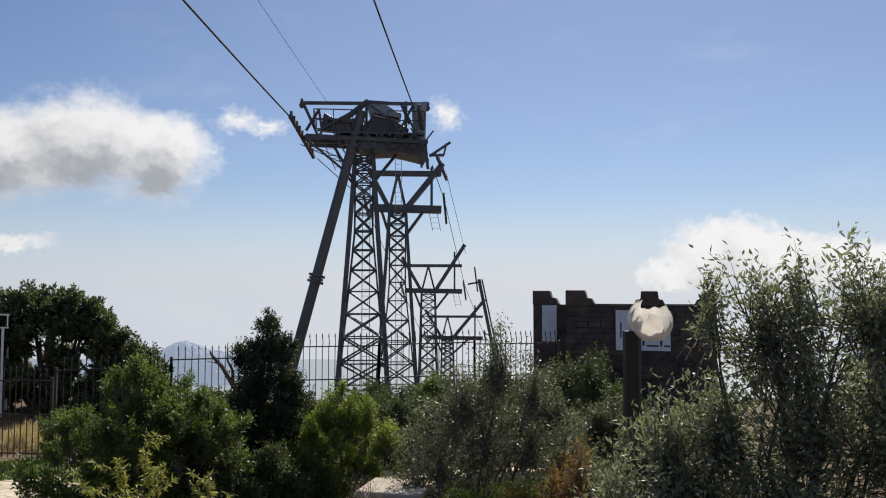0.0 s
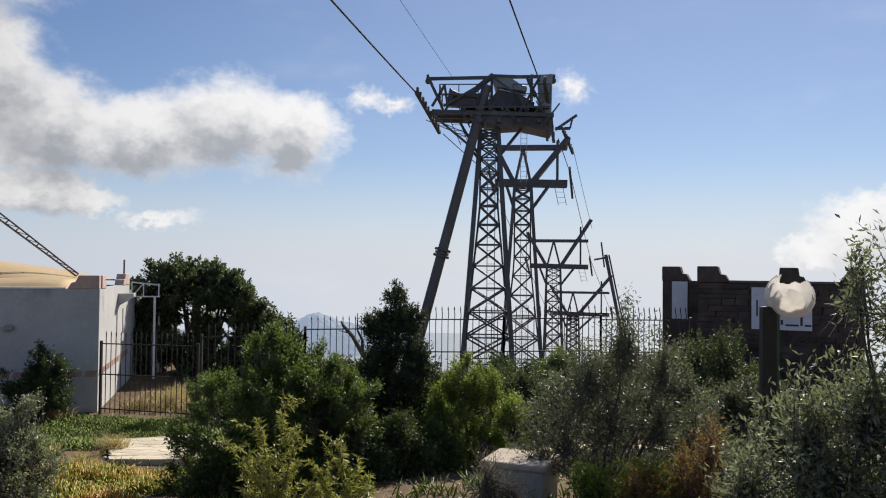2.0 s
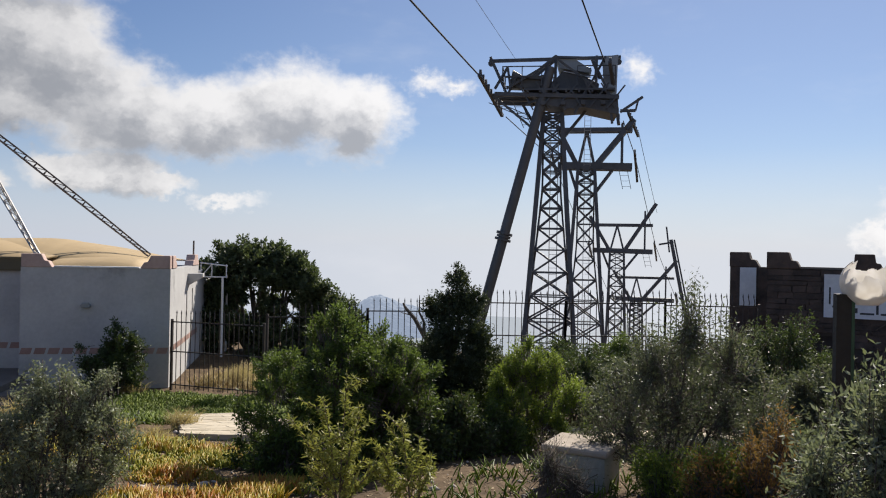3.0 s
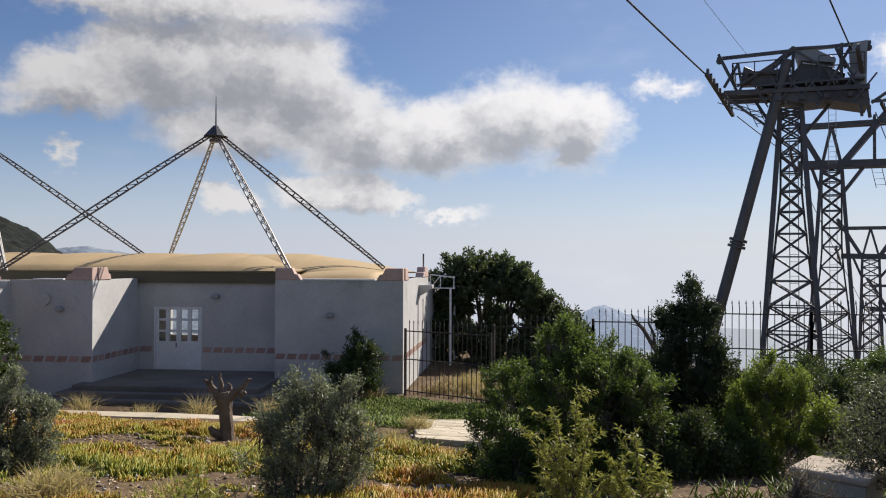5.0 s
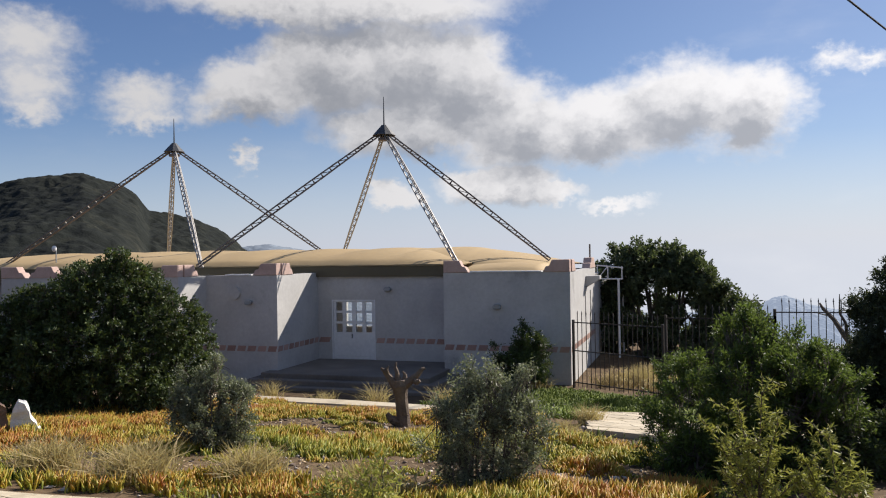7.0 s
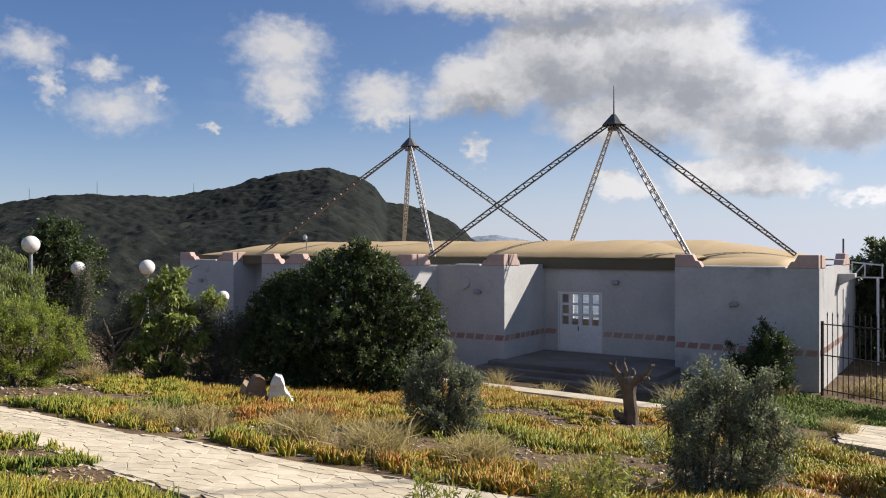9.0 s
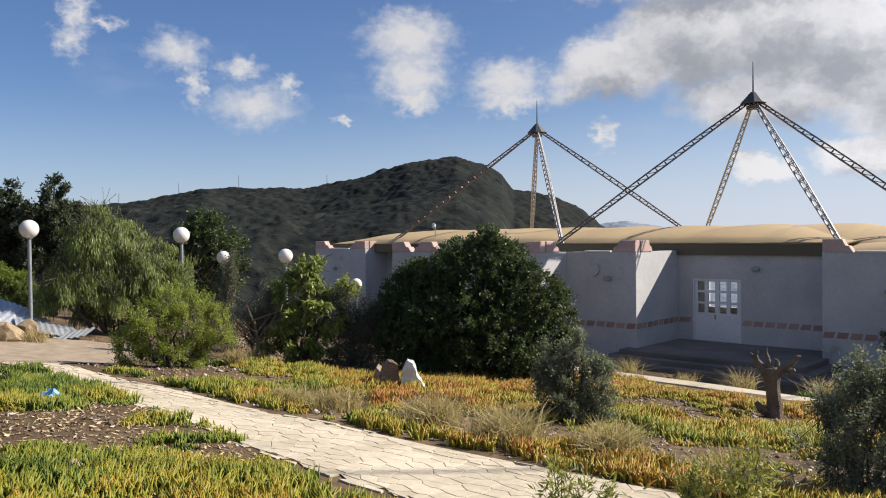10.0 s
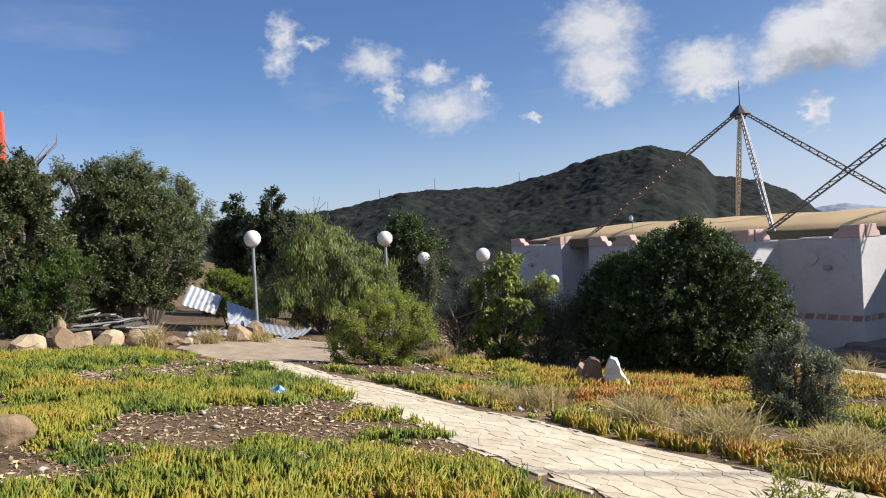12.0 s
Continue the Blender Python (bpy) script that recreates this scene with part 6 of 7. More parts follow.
chain(bm, [(0.08, 0.02, 0.8), (0.1, 0.03, 0.94), (0.05, 0.03, 0.99)], [0.06, 0.035, 0.012], 7)
chain(bm, [(0.0, 0, 0.05), (-0.16, -0.05, 0.14), (-0.24, -0.05, 0.25)], [0.1, 0.075, 0.04], 7)
part("stump", bm, M_deadwood, stump)

# ---- paved path ----
UPPER = [(-3.4, 5.95), (-6.35, 4.26), (-7.72, 3.37), (-9.94, 2.02), (-12.4, 0.91), (-15.24, -0.81)]
LOWER = [(-3.6, 3.7), (-6.6, 1.75), (-8.9, 0.95), (-11.0, 0.05), (-13.5, -1.0), (-15.6, -1.9)]


def between(line, s):
    k = min(int(s * (len(line) - 1)), len(line) - 2)
    f = s * (len(line) - 1) - k
    return np.array(line[k]) * (1 - f) + np.array(line[k + 1]) * f


def inside(poly, x, y):
    hit = np.zeros(np.shape(x), bool)
    for (x0, y0), (x1, y1) in zip(poly, poly[1:] + poly[:1]):
        cross = ((y0 > y) != (y1 > y)) & (x < (x1 - x0) * (y - y0) / (y1 - y0 + 1e-12) + x0)
        hit ^= cross
    return hit


PATH_POLY = UPPER + LOWER[::-1]
WALK_POLY = [(-9.8, 17.1), (-10.1, 15.9), (-8.7, 14.0), (-7.5, 12.2), (-5.0, 12.4), (0.0, 12.9), (4.5, 13.0), (4.5, 14.4), (0.0, 14.5), (-4.5, 14.3), (-7.0, 14.9), (-8.0, 16.6)]


def clip(poly, point, normal):
    """Keep the part of a convex polygon on the near side of a line."""
    out = []
    for a, b in zip(poly, poly[1:] + poly[:1]):
        da, db = np.dot(a - point, normal), np.dot(b - point, normal)
        if da <= 0:
            out.append(a)
        if da * db < 0:
            out.append(a + (b - a) * (da / (da - db)))
    return out


def paving(name, poly, pitch, lift, label, seed, mat, limit=300, stretch=(-99, 99), deep=0.03):
    """Crazy paving: a mortar bed and separate uneven stones."""
    r = np.random.RandomState(seed)
    lo, hi = np.min(poly, 0), np.max(poly, 0)
    pts = []
    for _ in range(20000):
        p, mix = lo + (hi - lo) * r.rand(2), 0.3 + 1.2 * r.rand()
        if len(pts) < limit and inside(poly, p[0], p[1]) and all((q[0] - p[0]) ** 2 + (q[1] - p[1]) ** 2 > pitch**2 * mix for q in pts):
            pts.append(p)
    pts = np.array(pts)
    bed_v, bed_f = [], []
    nx, ny = int((hi[0] - lo[0]) / 0.12), int((hi[1] - lo[1]) / 0.12)
    gx, gy = np.meshgrid(np.linspace(lo[0], hi[0], nx), np.linspace(lo[1], hi[1], ny))
    keep = inside(poly, gx, gy)
    gzv = ground_z(gx, gy) + lift - 0.002
    v = np.stack([gx, gy, gzv], -1).reshape(-1, 3)
    i, j = np.meshgrid(np.arange(nx - 1), np.arange(ny - 1))
    ok = (keep[:-1, :-1] & keep[1:, :-1] & keep[:-1, 1:] & keep[1:, 1:]).ravel()
    k = (j * nx + i).ravel()[ok]
    bed = arrays(name, v, np.stack([k, k + 1, k + 1 + nx, k + nx], -1), M_joint, smooth=True)
    tagged(bed, label, "path", kind="structure")
    rest_v, rest_f, made = [], [], 0
    for n, p in enumerate(pts):
        d = np.hypot(*(pts - p).T)
        cell = [p + np.array(c) * pitch * 2.6 for c in ((-1, -1), (1, -1), (1, 1), (-1, 1))]
        for m in np.argsort(d)[1:24]:
            q = pts[m]
            nrm = (q - p) / d[m]
            cell = clip(cell, (p + q) / 2 - nrm * r.uniform(0.003, 0.007), nrm)
        for (x0, y0), (x1, y1) in zip(poly, poly[1:] + poly[:1]):
            e = np.array([x1 - x0, y1 - y0])
            nrm = np.array([e[1], -e[0]]) / np.linalg.norm(e)
            if np.dot(p - np.array([x0, y0]), nrm) > 0:
                nrm = -nrm
            if -np.dot(p - np.array([x0, y0]), nrm) < pitch * 2.6:
                cell = clip(cell, np.array([x0, y0]), nrm)
        if len(cell) < 3:
            continue
        mid = np.mean(cell, 0)
        base_z = gz(*mid) + lift
        tilt = r.normal(size=2) * 0.0015
        sx, sy = gz(mid[0] + 0.3, mid[1]) - gz(mid[0] - 0.3, mid[1]), gz(mid[0], mid[1] + 0.3) - gz(mid[0], mid[1] - 0.3)
        hgt = lambda q: (q[0] - mid[0]) * (sx / 0.6 + tilt[0]) + (q[1] - mid[1]) * (sy / 0.6 + tilt[1])
        m = len(cell)
        rise = 0.002 + r.rand() * 0.002
        verts = [(*(mid + (q - mid) * s - mid), hgt(q) + h) for s, h in ((1.0, -deep), (1.0, rise - 0.002), (0.985, rise)) for q in cell]
        verts = [(a, b, c) for a, b, c in verts]
        faces = [(k, (k + 1) % m, (k + 1) % m + m, k + m) for k in range(m)] + [(k + m, (k + 1) % m + m, (k + 1) % m + 2 * m, k + 2 * m) for k in range(m)] + [tuple(range(2 * m, 3 * m))]
        if made >= 300 or not stretch[0] < mid[0] < stretch[1]:
            off = len(rest_v)
            rest_v += [(a + mid[0], b + mid[1], c + base_z) for a, b, c in verts]
            rest_f += [tuple(q + off for q in f) for f in faces]
            continue
        made += 1
        me = bpy.data.meshes.new("flagstone")
        me.from_pydata(verts, [], faces)
        me.materials.append(mat)
        ob = new("flagstone", me)
        ob.parent = bed
        ob.location = (mid[0], mid[1], base_z)
    if rest_v:
        me = bpy.data.meshes.new("flagstone_rest")
        me.from_pydata(rest_v, [], rest_f)
        me.materials.append(mat)
        ob = new("flagstone_rest", me)
        ob.parent = bed
        tagged(ob, kind="stuff")
    return bed


# ---- mat plants ----


def blades(name, r, at, heads, tall, wide, tilt, mat, label, category, kind="stuff", grow=None):
    """Upright fleshy or grassy blades in clumps round each point."""
    n = len(at) * heads
    base = np.repeat(at, heads, 0) + r.normal(size=(n, 3)) * np.array([tilt * 0.16, tilt * 0.16, 0])
    way = unit(np.concatenate([r.normal(size=(n, 2)) * tilt, np.ones((n, 1))], 1))
    size = (tall * (0.55 + 0.75 * r.rand(n)))[:, None]
    if grow is not None:
        size = size * np.repeat(grow(at[:, 0], at[:, 1]), heads)[:, None]
    side = unit(np.cross(way, unit(r.normal(size=(n, 3))))) * wide / 2
    other = np.cross(way, side)
    low = base - way * 0.01
    mid = base + way * size * 0.5
    a, b, c = low + side * 0.7, low - side * 0.5 + other * 0.7, low - side * 0.5 - other * 0.7
    d, e, f = mid + side, mid - side * 0.6 + other * 0.9, mid - side * 0.6 - other * 0.9
    tip = base + way * size + np.concatenate([way[:, :2] * size * 0.25, np.zeros((n, 1))], 1)
    verts = np.stack([a, b, c, d, e, f, tip], 1).reshape(-1, 3)
    k = np.arange(n)[:, None] * 7
    quads = []
    for p, q in ((0, 1), (1, 2), (2, 0)):
        quads += [k + [p, q, q + 3], k + [p, q + 3, p + 3], k + [p + 3, q + 3, 6]]
    faces = np.concatenate(quads, 1).reshape(-1, 3)
    ob = arrays(name, verts, faces, mat)
    ob.data.attributes.new("tipward", "FLOAT", "POINT").data.foreach_set("value", np.tile(np.array([0, 0, 0, 0.5, 0.5, 0.5, 1], np.float32), n))
    return tagged(ob, label, category, kind=kind)


def spread(r, poly, per_m2, mask):
    lo, hi = np.min(poly, 0), np.max(poly, 0)
    n = int((hi[0] - lo[0]) * (hi[1] - lo[1]) * per_m2)
    p = lo + (hi - lo) * r.rand(n, 2)
    keep = inside(poly, p[:, 0], p[:, 1]) & mask(p[:, 0], p[:, 1])
    p = p[keep]
    return np.concatenate([p, ground_z(p[:, 0], p[:, 1])[:, None]], 1)


def off_path(x, y, margin=0.0):
    return ~inside(PATH_POLY, x, y) & ~inside(WALK_POLY, x, y)


def clumpy(scale, level, seed):
    return lambda x, y: (waves(x, y, scale, seed) + 0.55 * waves(x, y, scale * 3.1, seed + 1) > level) & off_path(x, y)


def mounds(scale, level, seed):
    """Cushions: full height inside a clump, low towards its rim."""
    return lambda x, y: 0.45 + 0.85 * smooth_step(0.0, 0.75, waves(x, y, scale, seed) + 0.55 * waves(x, y, scale * 3.1, seed + 1) - level)


r = np.random.RandomState(50)
UP_POLY = [(-3.0, 2.7), (-4.4, 2.6), (-6.3, 1.45), (-7.6, 1.25), (-8.8, 1.15), (-10.7, 0.3), (-12.1, -0.1), (-15.6, -1.7), (-16.6, -3.4), (-17.5, -4.6), (-14.0, -7.5), (-9.0, -4.6), (-4.0, -1.8), (-2.4, 0.5)]
at = spread(r, UP_POLY, 58, lambda x, y: (waves(x, y, 1.15, 51) + 0.55 * waves(x, y, 1.15 * 3.1, 52) > -0.42) & (np.hypot(x, y) > 3.0))
blades("ice_plant_mat", r, at, 20, 0.115, 0.023, 0.25, M_mat, "fleshy green and yellow ice plant mat above the path", "ground cover", grow=mounds(1.15, -0.42, 51))
LOW_POLY = [(-3.4, 6.1), (-6.35, 4.4), (-9.94, 2.2), (-12.4, 1.1), (-15.4, -0.6), (-17.0, 2.5), (-14.6, 4.6), (-16.5, 9.5), (-17.4, 11.5), (-13.6, 12.0), (-11.0, 13.0), (-9.2, 13.6), (-8.9, 12.0), (-5.5, 10.6), (-3.6, 8.6)]
at = spread(r, LOW_POLY, 42, clumpy(0.95, -0.42, 53))
blades("ice_plant_mat", r, at, 18, 0.125, 0.027, 0.27, M_mat, "orange and green ice plant mat on the slope below the path", "ground cover", grow=mounds(0.95, -0.42, 53))
GATE_POLY = [(-9.2, 14.0), (-13.5, 14.2), (-15.6, 20.0), (-15.0, 22.5), (-10.0, 22.2), (-6.5, 19.0), (-6.0, 15.2)]
at = spread(r, GATE_POLY, 44, clumpy(0.7, -1.3, 55))
L_lawn = leafy("lawn_leaves", (0.11, 0.17, 0.022), (0.29, 0.36, 0.05), (0.46, 0.46, 0.075), 0.5, 0.6)
blades("green_mat", r, at, 9, 0.15, 0.04, 0.55, L_lawn, "low green ground cover in front of the gate", "ground cover")
BACK_POLY = [(-14.3, 23.6), (-9.0, 23.4), (-6.5, 26.0), (-9.0, 31.0), (-15.0, 31.0)]
at = spread(r, BACK_POLY, 14, clumpy(0.7, -1.2, 56))
blades("dry_grass", r, at, 8, 0.42, 0.02, 0.5, L_grass, "dry grass behind the gate", "grass")
UNDER_POLY = [(-7.2, 12.0), (-4.6, 8.6), (-2.4, 7.4), (0.8, 8.4), (3.5, 9.5), (4.5, 12.8), (-5.0, 12.3)]
at = spread(r, UNDER_POLY, 9, clumpy(1.3, 0.0, 57))
blades("green_mat", r, at, 9, 0.2, 0.02, 0.5, L_lime, "green weeds under the shrubs", "ground cover")


def tuft(at, tall, reach, count, label, seed, bend=0.38, mat=None):
    """A tuft of thin arching grass."""
    r = np.random.RandomState(seed)
    x, y = at
    ob = thing("grass_tuft", (x, y, gz(x, y)), label, "grass", "dry grass tufts")
    n = count
    base = np.concatenate([r.normal(size=(n, 2)) * reach * 0.35, np.zeros((n, 1)) - 0.02], 1)
    way = unit(np.concatenate([r.normal(size=(n, 2)) * bend, np.ones((n, 1))], 1))
    size = tall * (0.5 + 0.6 * r.rand(n, 1))
    side = unit(np.cross(way, r.normal(size=(n, 3)))) * 0.0055
    mid = base + way * size * 0.6
    tip = base + way * size + np.concatenate([way[:, :2] * size * 0.5, -0.1 * size], 1)
    verts = np.stack([base + side, base - side, mid + side, mid - side, tip], 1).reshape(-1, 3)
    k = np.arange(n)[:, None] * 5
    faces = np.concatenate([k + [0, 1, 3], k + [0, 3, 2], k + [2, 3, 4]], 1).reshape(-1, 3)
    arrays("grass", verts, faces, mat or L_grass, ob)


STRAW = "tuft of dry straw-coloured grass"
for n, (at, tall, reach, count) in enumerate((((-8.2, 4.1), 0.55, 0.5, 700), ((-9.2, 3.6), 0.5, 0.45, 600), ((-7.4, 5.0), 0.5, 0.45, 500), ((-10.6, 2.75), 0.4, 0.5, 600), ((-11.2, 2.3), 0.35, 0.4, 400), ((-16.2, 2.3), 0.5, 0.25, 260),
                                       ((-5.6, 5.4), 0.4, 0.35, 220), ((-6.4, 5.6), 0.4, 0.35, 200), ((-8.3, 13.6), 0.5, 0.3, 300), ((-7.6, 11.6), 0.35, 0.3, 260), ((-15.2, 14.4), 0.8, 0.3, 160), ((-18.4, 13.4), 0.8, 0.3, 160), ((-16.8, 14.0), 0.6, 0.4, 160), ((-13.0, 14.6), 0.7, 0.3, 160),
                                       ((-16.6, 21.4), 0.6, 0.8, 500), ((-15.5, 22.2), 0.6, 0.6, 400), ((-13.2, 25.5), 0.8, 1.0, 500), ((-12.0, 26.5), 0.8, 1.0, 400), ((-17.8, -3.6), 0.6, 0.4, 300), ((-19.0, -2.6), 0.5, 0.4, 300), ((-19.8, -1.5), 0.4, 0.4, 200), ((-17.2, 2.9), 0.4, 0.3, 200), ((-5.9, 24.0), 0.7, 0.6, 300), ((-4.3, 23.4), 0.6, 0.8, 300))):
    tuft(at, tall, reach, count, STRAW, 60 + n)

# ---- stones, rocks, litter ----


def rock(bm, size, seed, rough=0.3):
    rng = random.Random(seed)
    bmesh.ops.create_icosphere(bm, subdivisions=3, radius=1.0)
    off = Vector((rng.uniform(-9, 9), rng.uniform(-9, 9), rng.uniform(-9, 9)))
    for v in bm.verts:
        d = noise.noise(v.co * 0.9 + off) * 0.55 + noise.noise(v.co * 2.6 + off) * rough
        v.co = v.co * (1 + d * 0.6)
        v.co = Vector((v.co.x * size[0], v.co.y * size[1], v.co.z * size[2]))
    return bm


def boulder(at, size, mat, label, seed, sink=0.3, turn=0.0, category="boulder", group="", z=None, facets=False):
    x, y = at
    me_bm = rock(bmesh.new(), size, seed)
    if facets:
        rng = random.Random(seed)
        for _ in range(9):
            n = Vector((rng.uniform(-1, 1), rng.uniform(-1, 1), rng.uniform(-0.2, 1))).normalized()
            s = max(size) * rng.uniform(0.45, 0.75)
            bmesh.ops.bisect_plane(me_bm, geom=[*me_bm.verts, *me_bm.edges, *me_bm.faces], plane_co=Vector((n.x * size[0], n.y * size[1], n.z * size[2])) * rng.uniform(0.6, 0.85), plane_no=n, clear_outer=True)
            bmesh.ops.holes_fill(me_bm, edges=me_bm.edges)
    me = bpy.data.meshes.new("boulder")
    me_bm.to_mesh(me)
    me_bm.free()
    me.materials.append(mat)
    me.polygons.foreach_set("use_smooth", np.full(len(me.polygons), not facets))
    ob = new("boulder", me)
    ob.matrix_world = pose(x, y, (gz(x, y) if z is None else z) + size[2] * (1 - sink), 0, 0, turn)
    return tagged(ob, label, category, group)


BOULDERS = [(107.0, 17.6, 0.36, 0.25), (105.6, 17.8, 0.25, 0.24), (104.1, 18.0, 0.36, 0.19), (102.4, 18.2, 0.23, 0.20), (101.3, 18.4, 0.29, 0.27), (100.1, 18.8, 0.19, 0.13), (99.2, 18.9, 0.15, 0.12), (98.6, 19.0, 0.11, 0.08), (95.8, 19.8, 0.34, 0.26), (94.8, 20.2, 0.31, 0.28), (109.0, 16.9, 0.36, 0.22)]
for k, (yaw_deg, far, w, h) in enumerate(BOULDERS):
    boulder(polar(yaw_deg, far), (w, w * 0.7, h), M_boulder, "rough tawny boulder edging the garden", 70 + k, 0.35, yaw_deg + (k * 37) % 50 - 25, group="edging boulders", facets=k != 3)
boulder(polar(110.6, 8.2), (0.17, 0.22, 0.16), M_boulder, "pale tawny boulder among the mat plants", 90, 0.35)
boulder(polar(106.9, 19.3), (0.14, 0.12, 0.34), M_boulder, "upright pale standing stone", 91, 0.2)


def split_slab(yaw_deg, far, outline, thick, mat, name, label, seed):
    """An upright slab of split rock with a chipped face."""
    x, y = polar(yaw_deg, far)
    rng = random.Random(seed)
    bm = slab(bmesh.new(), outline, -thick / 2, thick / 2)
    bmesh.ops.subdivide_edges(bm, edges=bm.edges, cuts=3, use_grid_fill=True)
    bmesh.ops.triangulate(bm, faces=bm.faces)
    for v in bm.verts:
        v.co += Vector((noise.noise(v.co * 7) * 0.03, noise.noise(v.co * 9 + Vector((3, 1, 2))) * 0.05 - v.co.z * 0.12 * (1 if v.co.y < 0 else -1), noise.noise(v.co * 8) * 0.02))
    me = bpy.data.meshes.new(name)
    bm.to_mesh(me)
    bm.free()
    me.materials.append(mat)
    ob = new(name, me)
    ob.matrix_world = pose(x, y, gz(x, y) - 0.03, 0, 0, yaw_deg + rng.uniform(-15, 15))
    return tagged(ob, label, "rock")


split_slab(69.7, 13.6, [(-0.22, -0.05), (0.22, -0.05), (0.21, 0.10), (0.11, 0.22), (0.06, 0.36), (0.01, 0.50), (-0.08, 0.54), (-0.17, 0.38)], 0.16, M_chalk, "quartz_rock", "pointed white quartz rock", 92)
split_slab(71.35, 13.6, [(-0.2, -0.05), (0.14, -0.05), (0.15, 0.3), (0.1, 0.48), (-0.02, 0.5), (-0.12, 0.35)], 0.14, M_brown_rock, "slab_rock", "upright brown slab of rock", 93)
boulder(polar(72.0, 13.9), (0.17, 0.14, 0.22), M_boulder, "rough brown rock beside the white quartz", 94, 0.2, 20, "rock", facets=True)
boulder(polar(67.2, 15.2), (0.13, 0.12, 0.10), M_brown_rock, "small brown rock on bare soil", 95, 0.2, 20, "rock", facets=True)
boulder(polar(93.0, 7.2), (0.09, 0.08, 0.07), M_boulder, "small tawny stone among the mat plants", 96, 0.3, 20, "stone")
boulder(polar(82.0, 20.0), (0.45, 0.3, 0.22), M_boulder, "flat tawny rock beside the bush", 98, 0.3, 20, "rock")

# loose chips on the bare ground
r = np.random.RandomState(99)
chip_poly = LOW_POLY
p = spread(r, chip_poly, 22, lambda x, y: off_path(x, y))
p2 = spread(r, UP_POLY, 6, lambda x, y: np.hypot(x, y) > 3)
p3 = spread(r, [(-9.5, 15.5), (-6.0, 9.0), (-2.0, 6.5), (2.0, 8.0), (3.0, 12.0)], 10, lambda x, y: off_path(x, y))
p = np.vstack([p, p2, p3])
n = len(p)
oct_v = np.array([(1, 0, 0), (-1, 0, 0), (0, 1, 0), (0, -1, 0), (0, 0, 1), (0, 0, -1)], float)
oct_f = np.array([(0, 2, 4), (2, 1, 4), (1, 3, 4), (3, 0, 4), (2, 0, 5), (1, 2, 5), (3, 1, 5), (0, 3, 5)])
size = (0.012 + 0.055 * r.rand(n) ** 3)[:, None, None] * (0.5 + r.rand(n, 1, 3)) * np.array([1, 1, 0.55])
v = oct_v[None] * (0.7 + 0.6 * r.rand(n, 6, 1)) * size
a = r.rand(n) * 6.28
ca, sa = np.cos(a)[:, None], np.sin(a)[:, None]
v = np.stack([v[..., 0] * ca - v[..., 1] * sa, v[..., 0] * sa + v[..., 1] * ca, v[..., 2]], -1) + p[:, None] + np.array([0, 0, 0.012])
M_chip = plain("stone_chips", (0.13, 0.095, 0.075), (0.50, 0.44, 0.38), 0.9, coarse=1.5, fine=20.0, relief=0.2, isle=1.0)
ob = arrays("stone_chips", v.reshape(-1, 3), (oct_f[None] + (np.arange(n) * 6)[:, None, None]).reshape(-1, 3), M_chip)
tagged(ob, "scattered pale and brown stone chips", "stones", kind="stuff")

# straw and dead leaves on the bare ground
p = np.vstack([spread(r, UP_POLY, 420, lambda x, y: np.hypot(x, y) > 3), spread(r, LOW_POLY, 90, lambda x, y: off_path(x, y)), spread(r, [(-9.5, 15.5), (-6.0, 9.0), (-2.0, 6.5), (2.0, 8.0), (3.0, 12.0)], 60, lambda x, y: off_path(x, y)), spread(r, [(-15.5, 3.5), (-22, -1), (-26, 4), (-22, 12), (-16, 9)], 40, lambda x, y: off_path(x, y))])
n = len(p)
a = r.rand(n) * 6.28
long, wide = (0.015 + 0.035 * r.rand(n))[:, None], (0.004 + 0.012 * r.rand(n) ** 2)[:, None]
way = np.stack([np.cos(a), np.sin(a), r.normal(size=n) * 0.25], -1)
side = np.stack([-np.sin(a), np.cos(a), r.normal(size=n) * 0.4], -1) * wide
low = p + np.array([0, 0, 0.012])
v = np.stack([low - way * long, low + side, low - side, low + way * long + np.array([0, 0, 0.006])], 1).reshape(-1, 3)
k = np.arange(n)[:, None] * 4
M_litter = plain("dead_leaf_litter", (0.18, 0.12, 0.06), (0.58, 0.44, 0.26), 0.9, coarse=2.0, fine=20.0, relief=0, isle=1.1)
tagged(arrays("leaf_litter", v, np.concatenate([k + [0, 1, 2], k + [1, 3, 2]], 1).reshape(-1, 3), M_litter), "dead leaves and straw scattered over bare soil", "litter", kind="stuff")

# concrete box
cx, cy = polar(3.3, 9.2)
cbox = thing("concrete_box", (cx, cy, gz(cx, cy)), "aged pale concrete inspection box with a lid", "box", turn=-14)
soften(part("body", box(bmesh.new(), -0.35, 0.35, -0.32, 0.32, -0.2, 0.42), M_box, cbox), 0.025)
soften(part("lid", box(bmesh.new(), -0.38, 0.38, -0.35, 0.35, 0.422, 0.50), M_box_top, cbox, "flat sandy concrete lid"), 0.025)

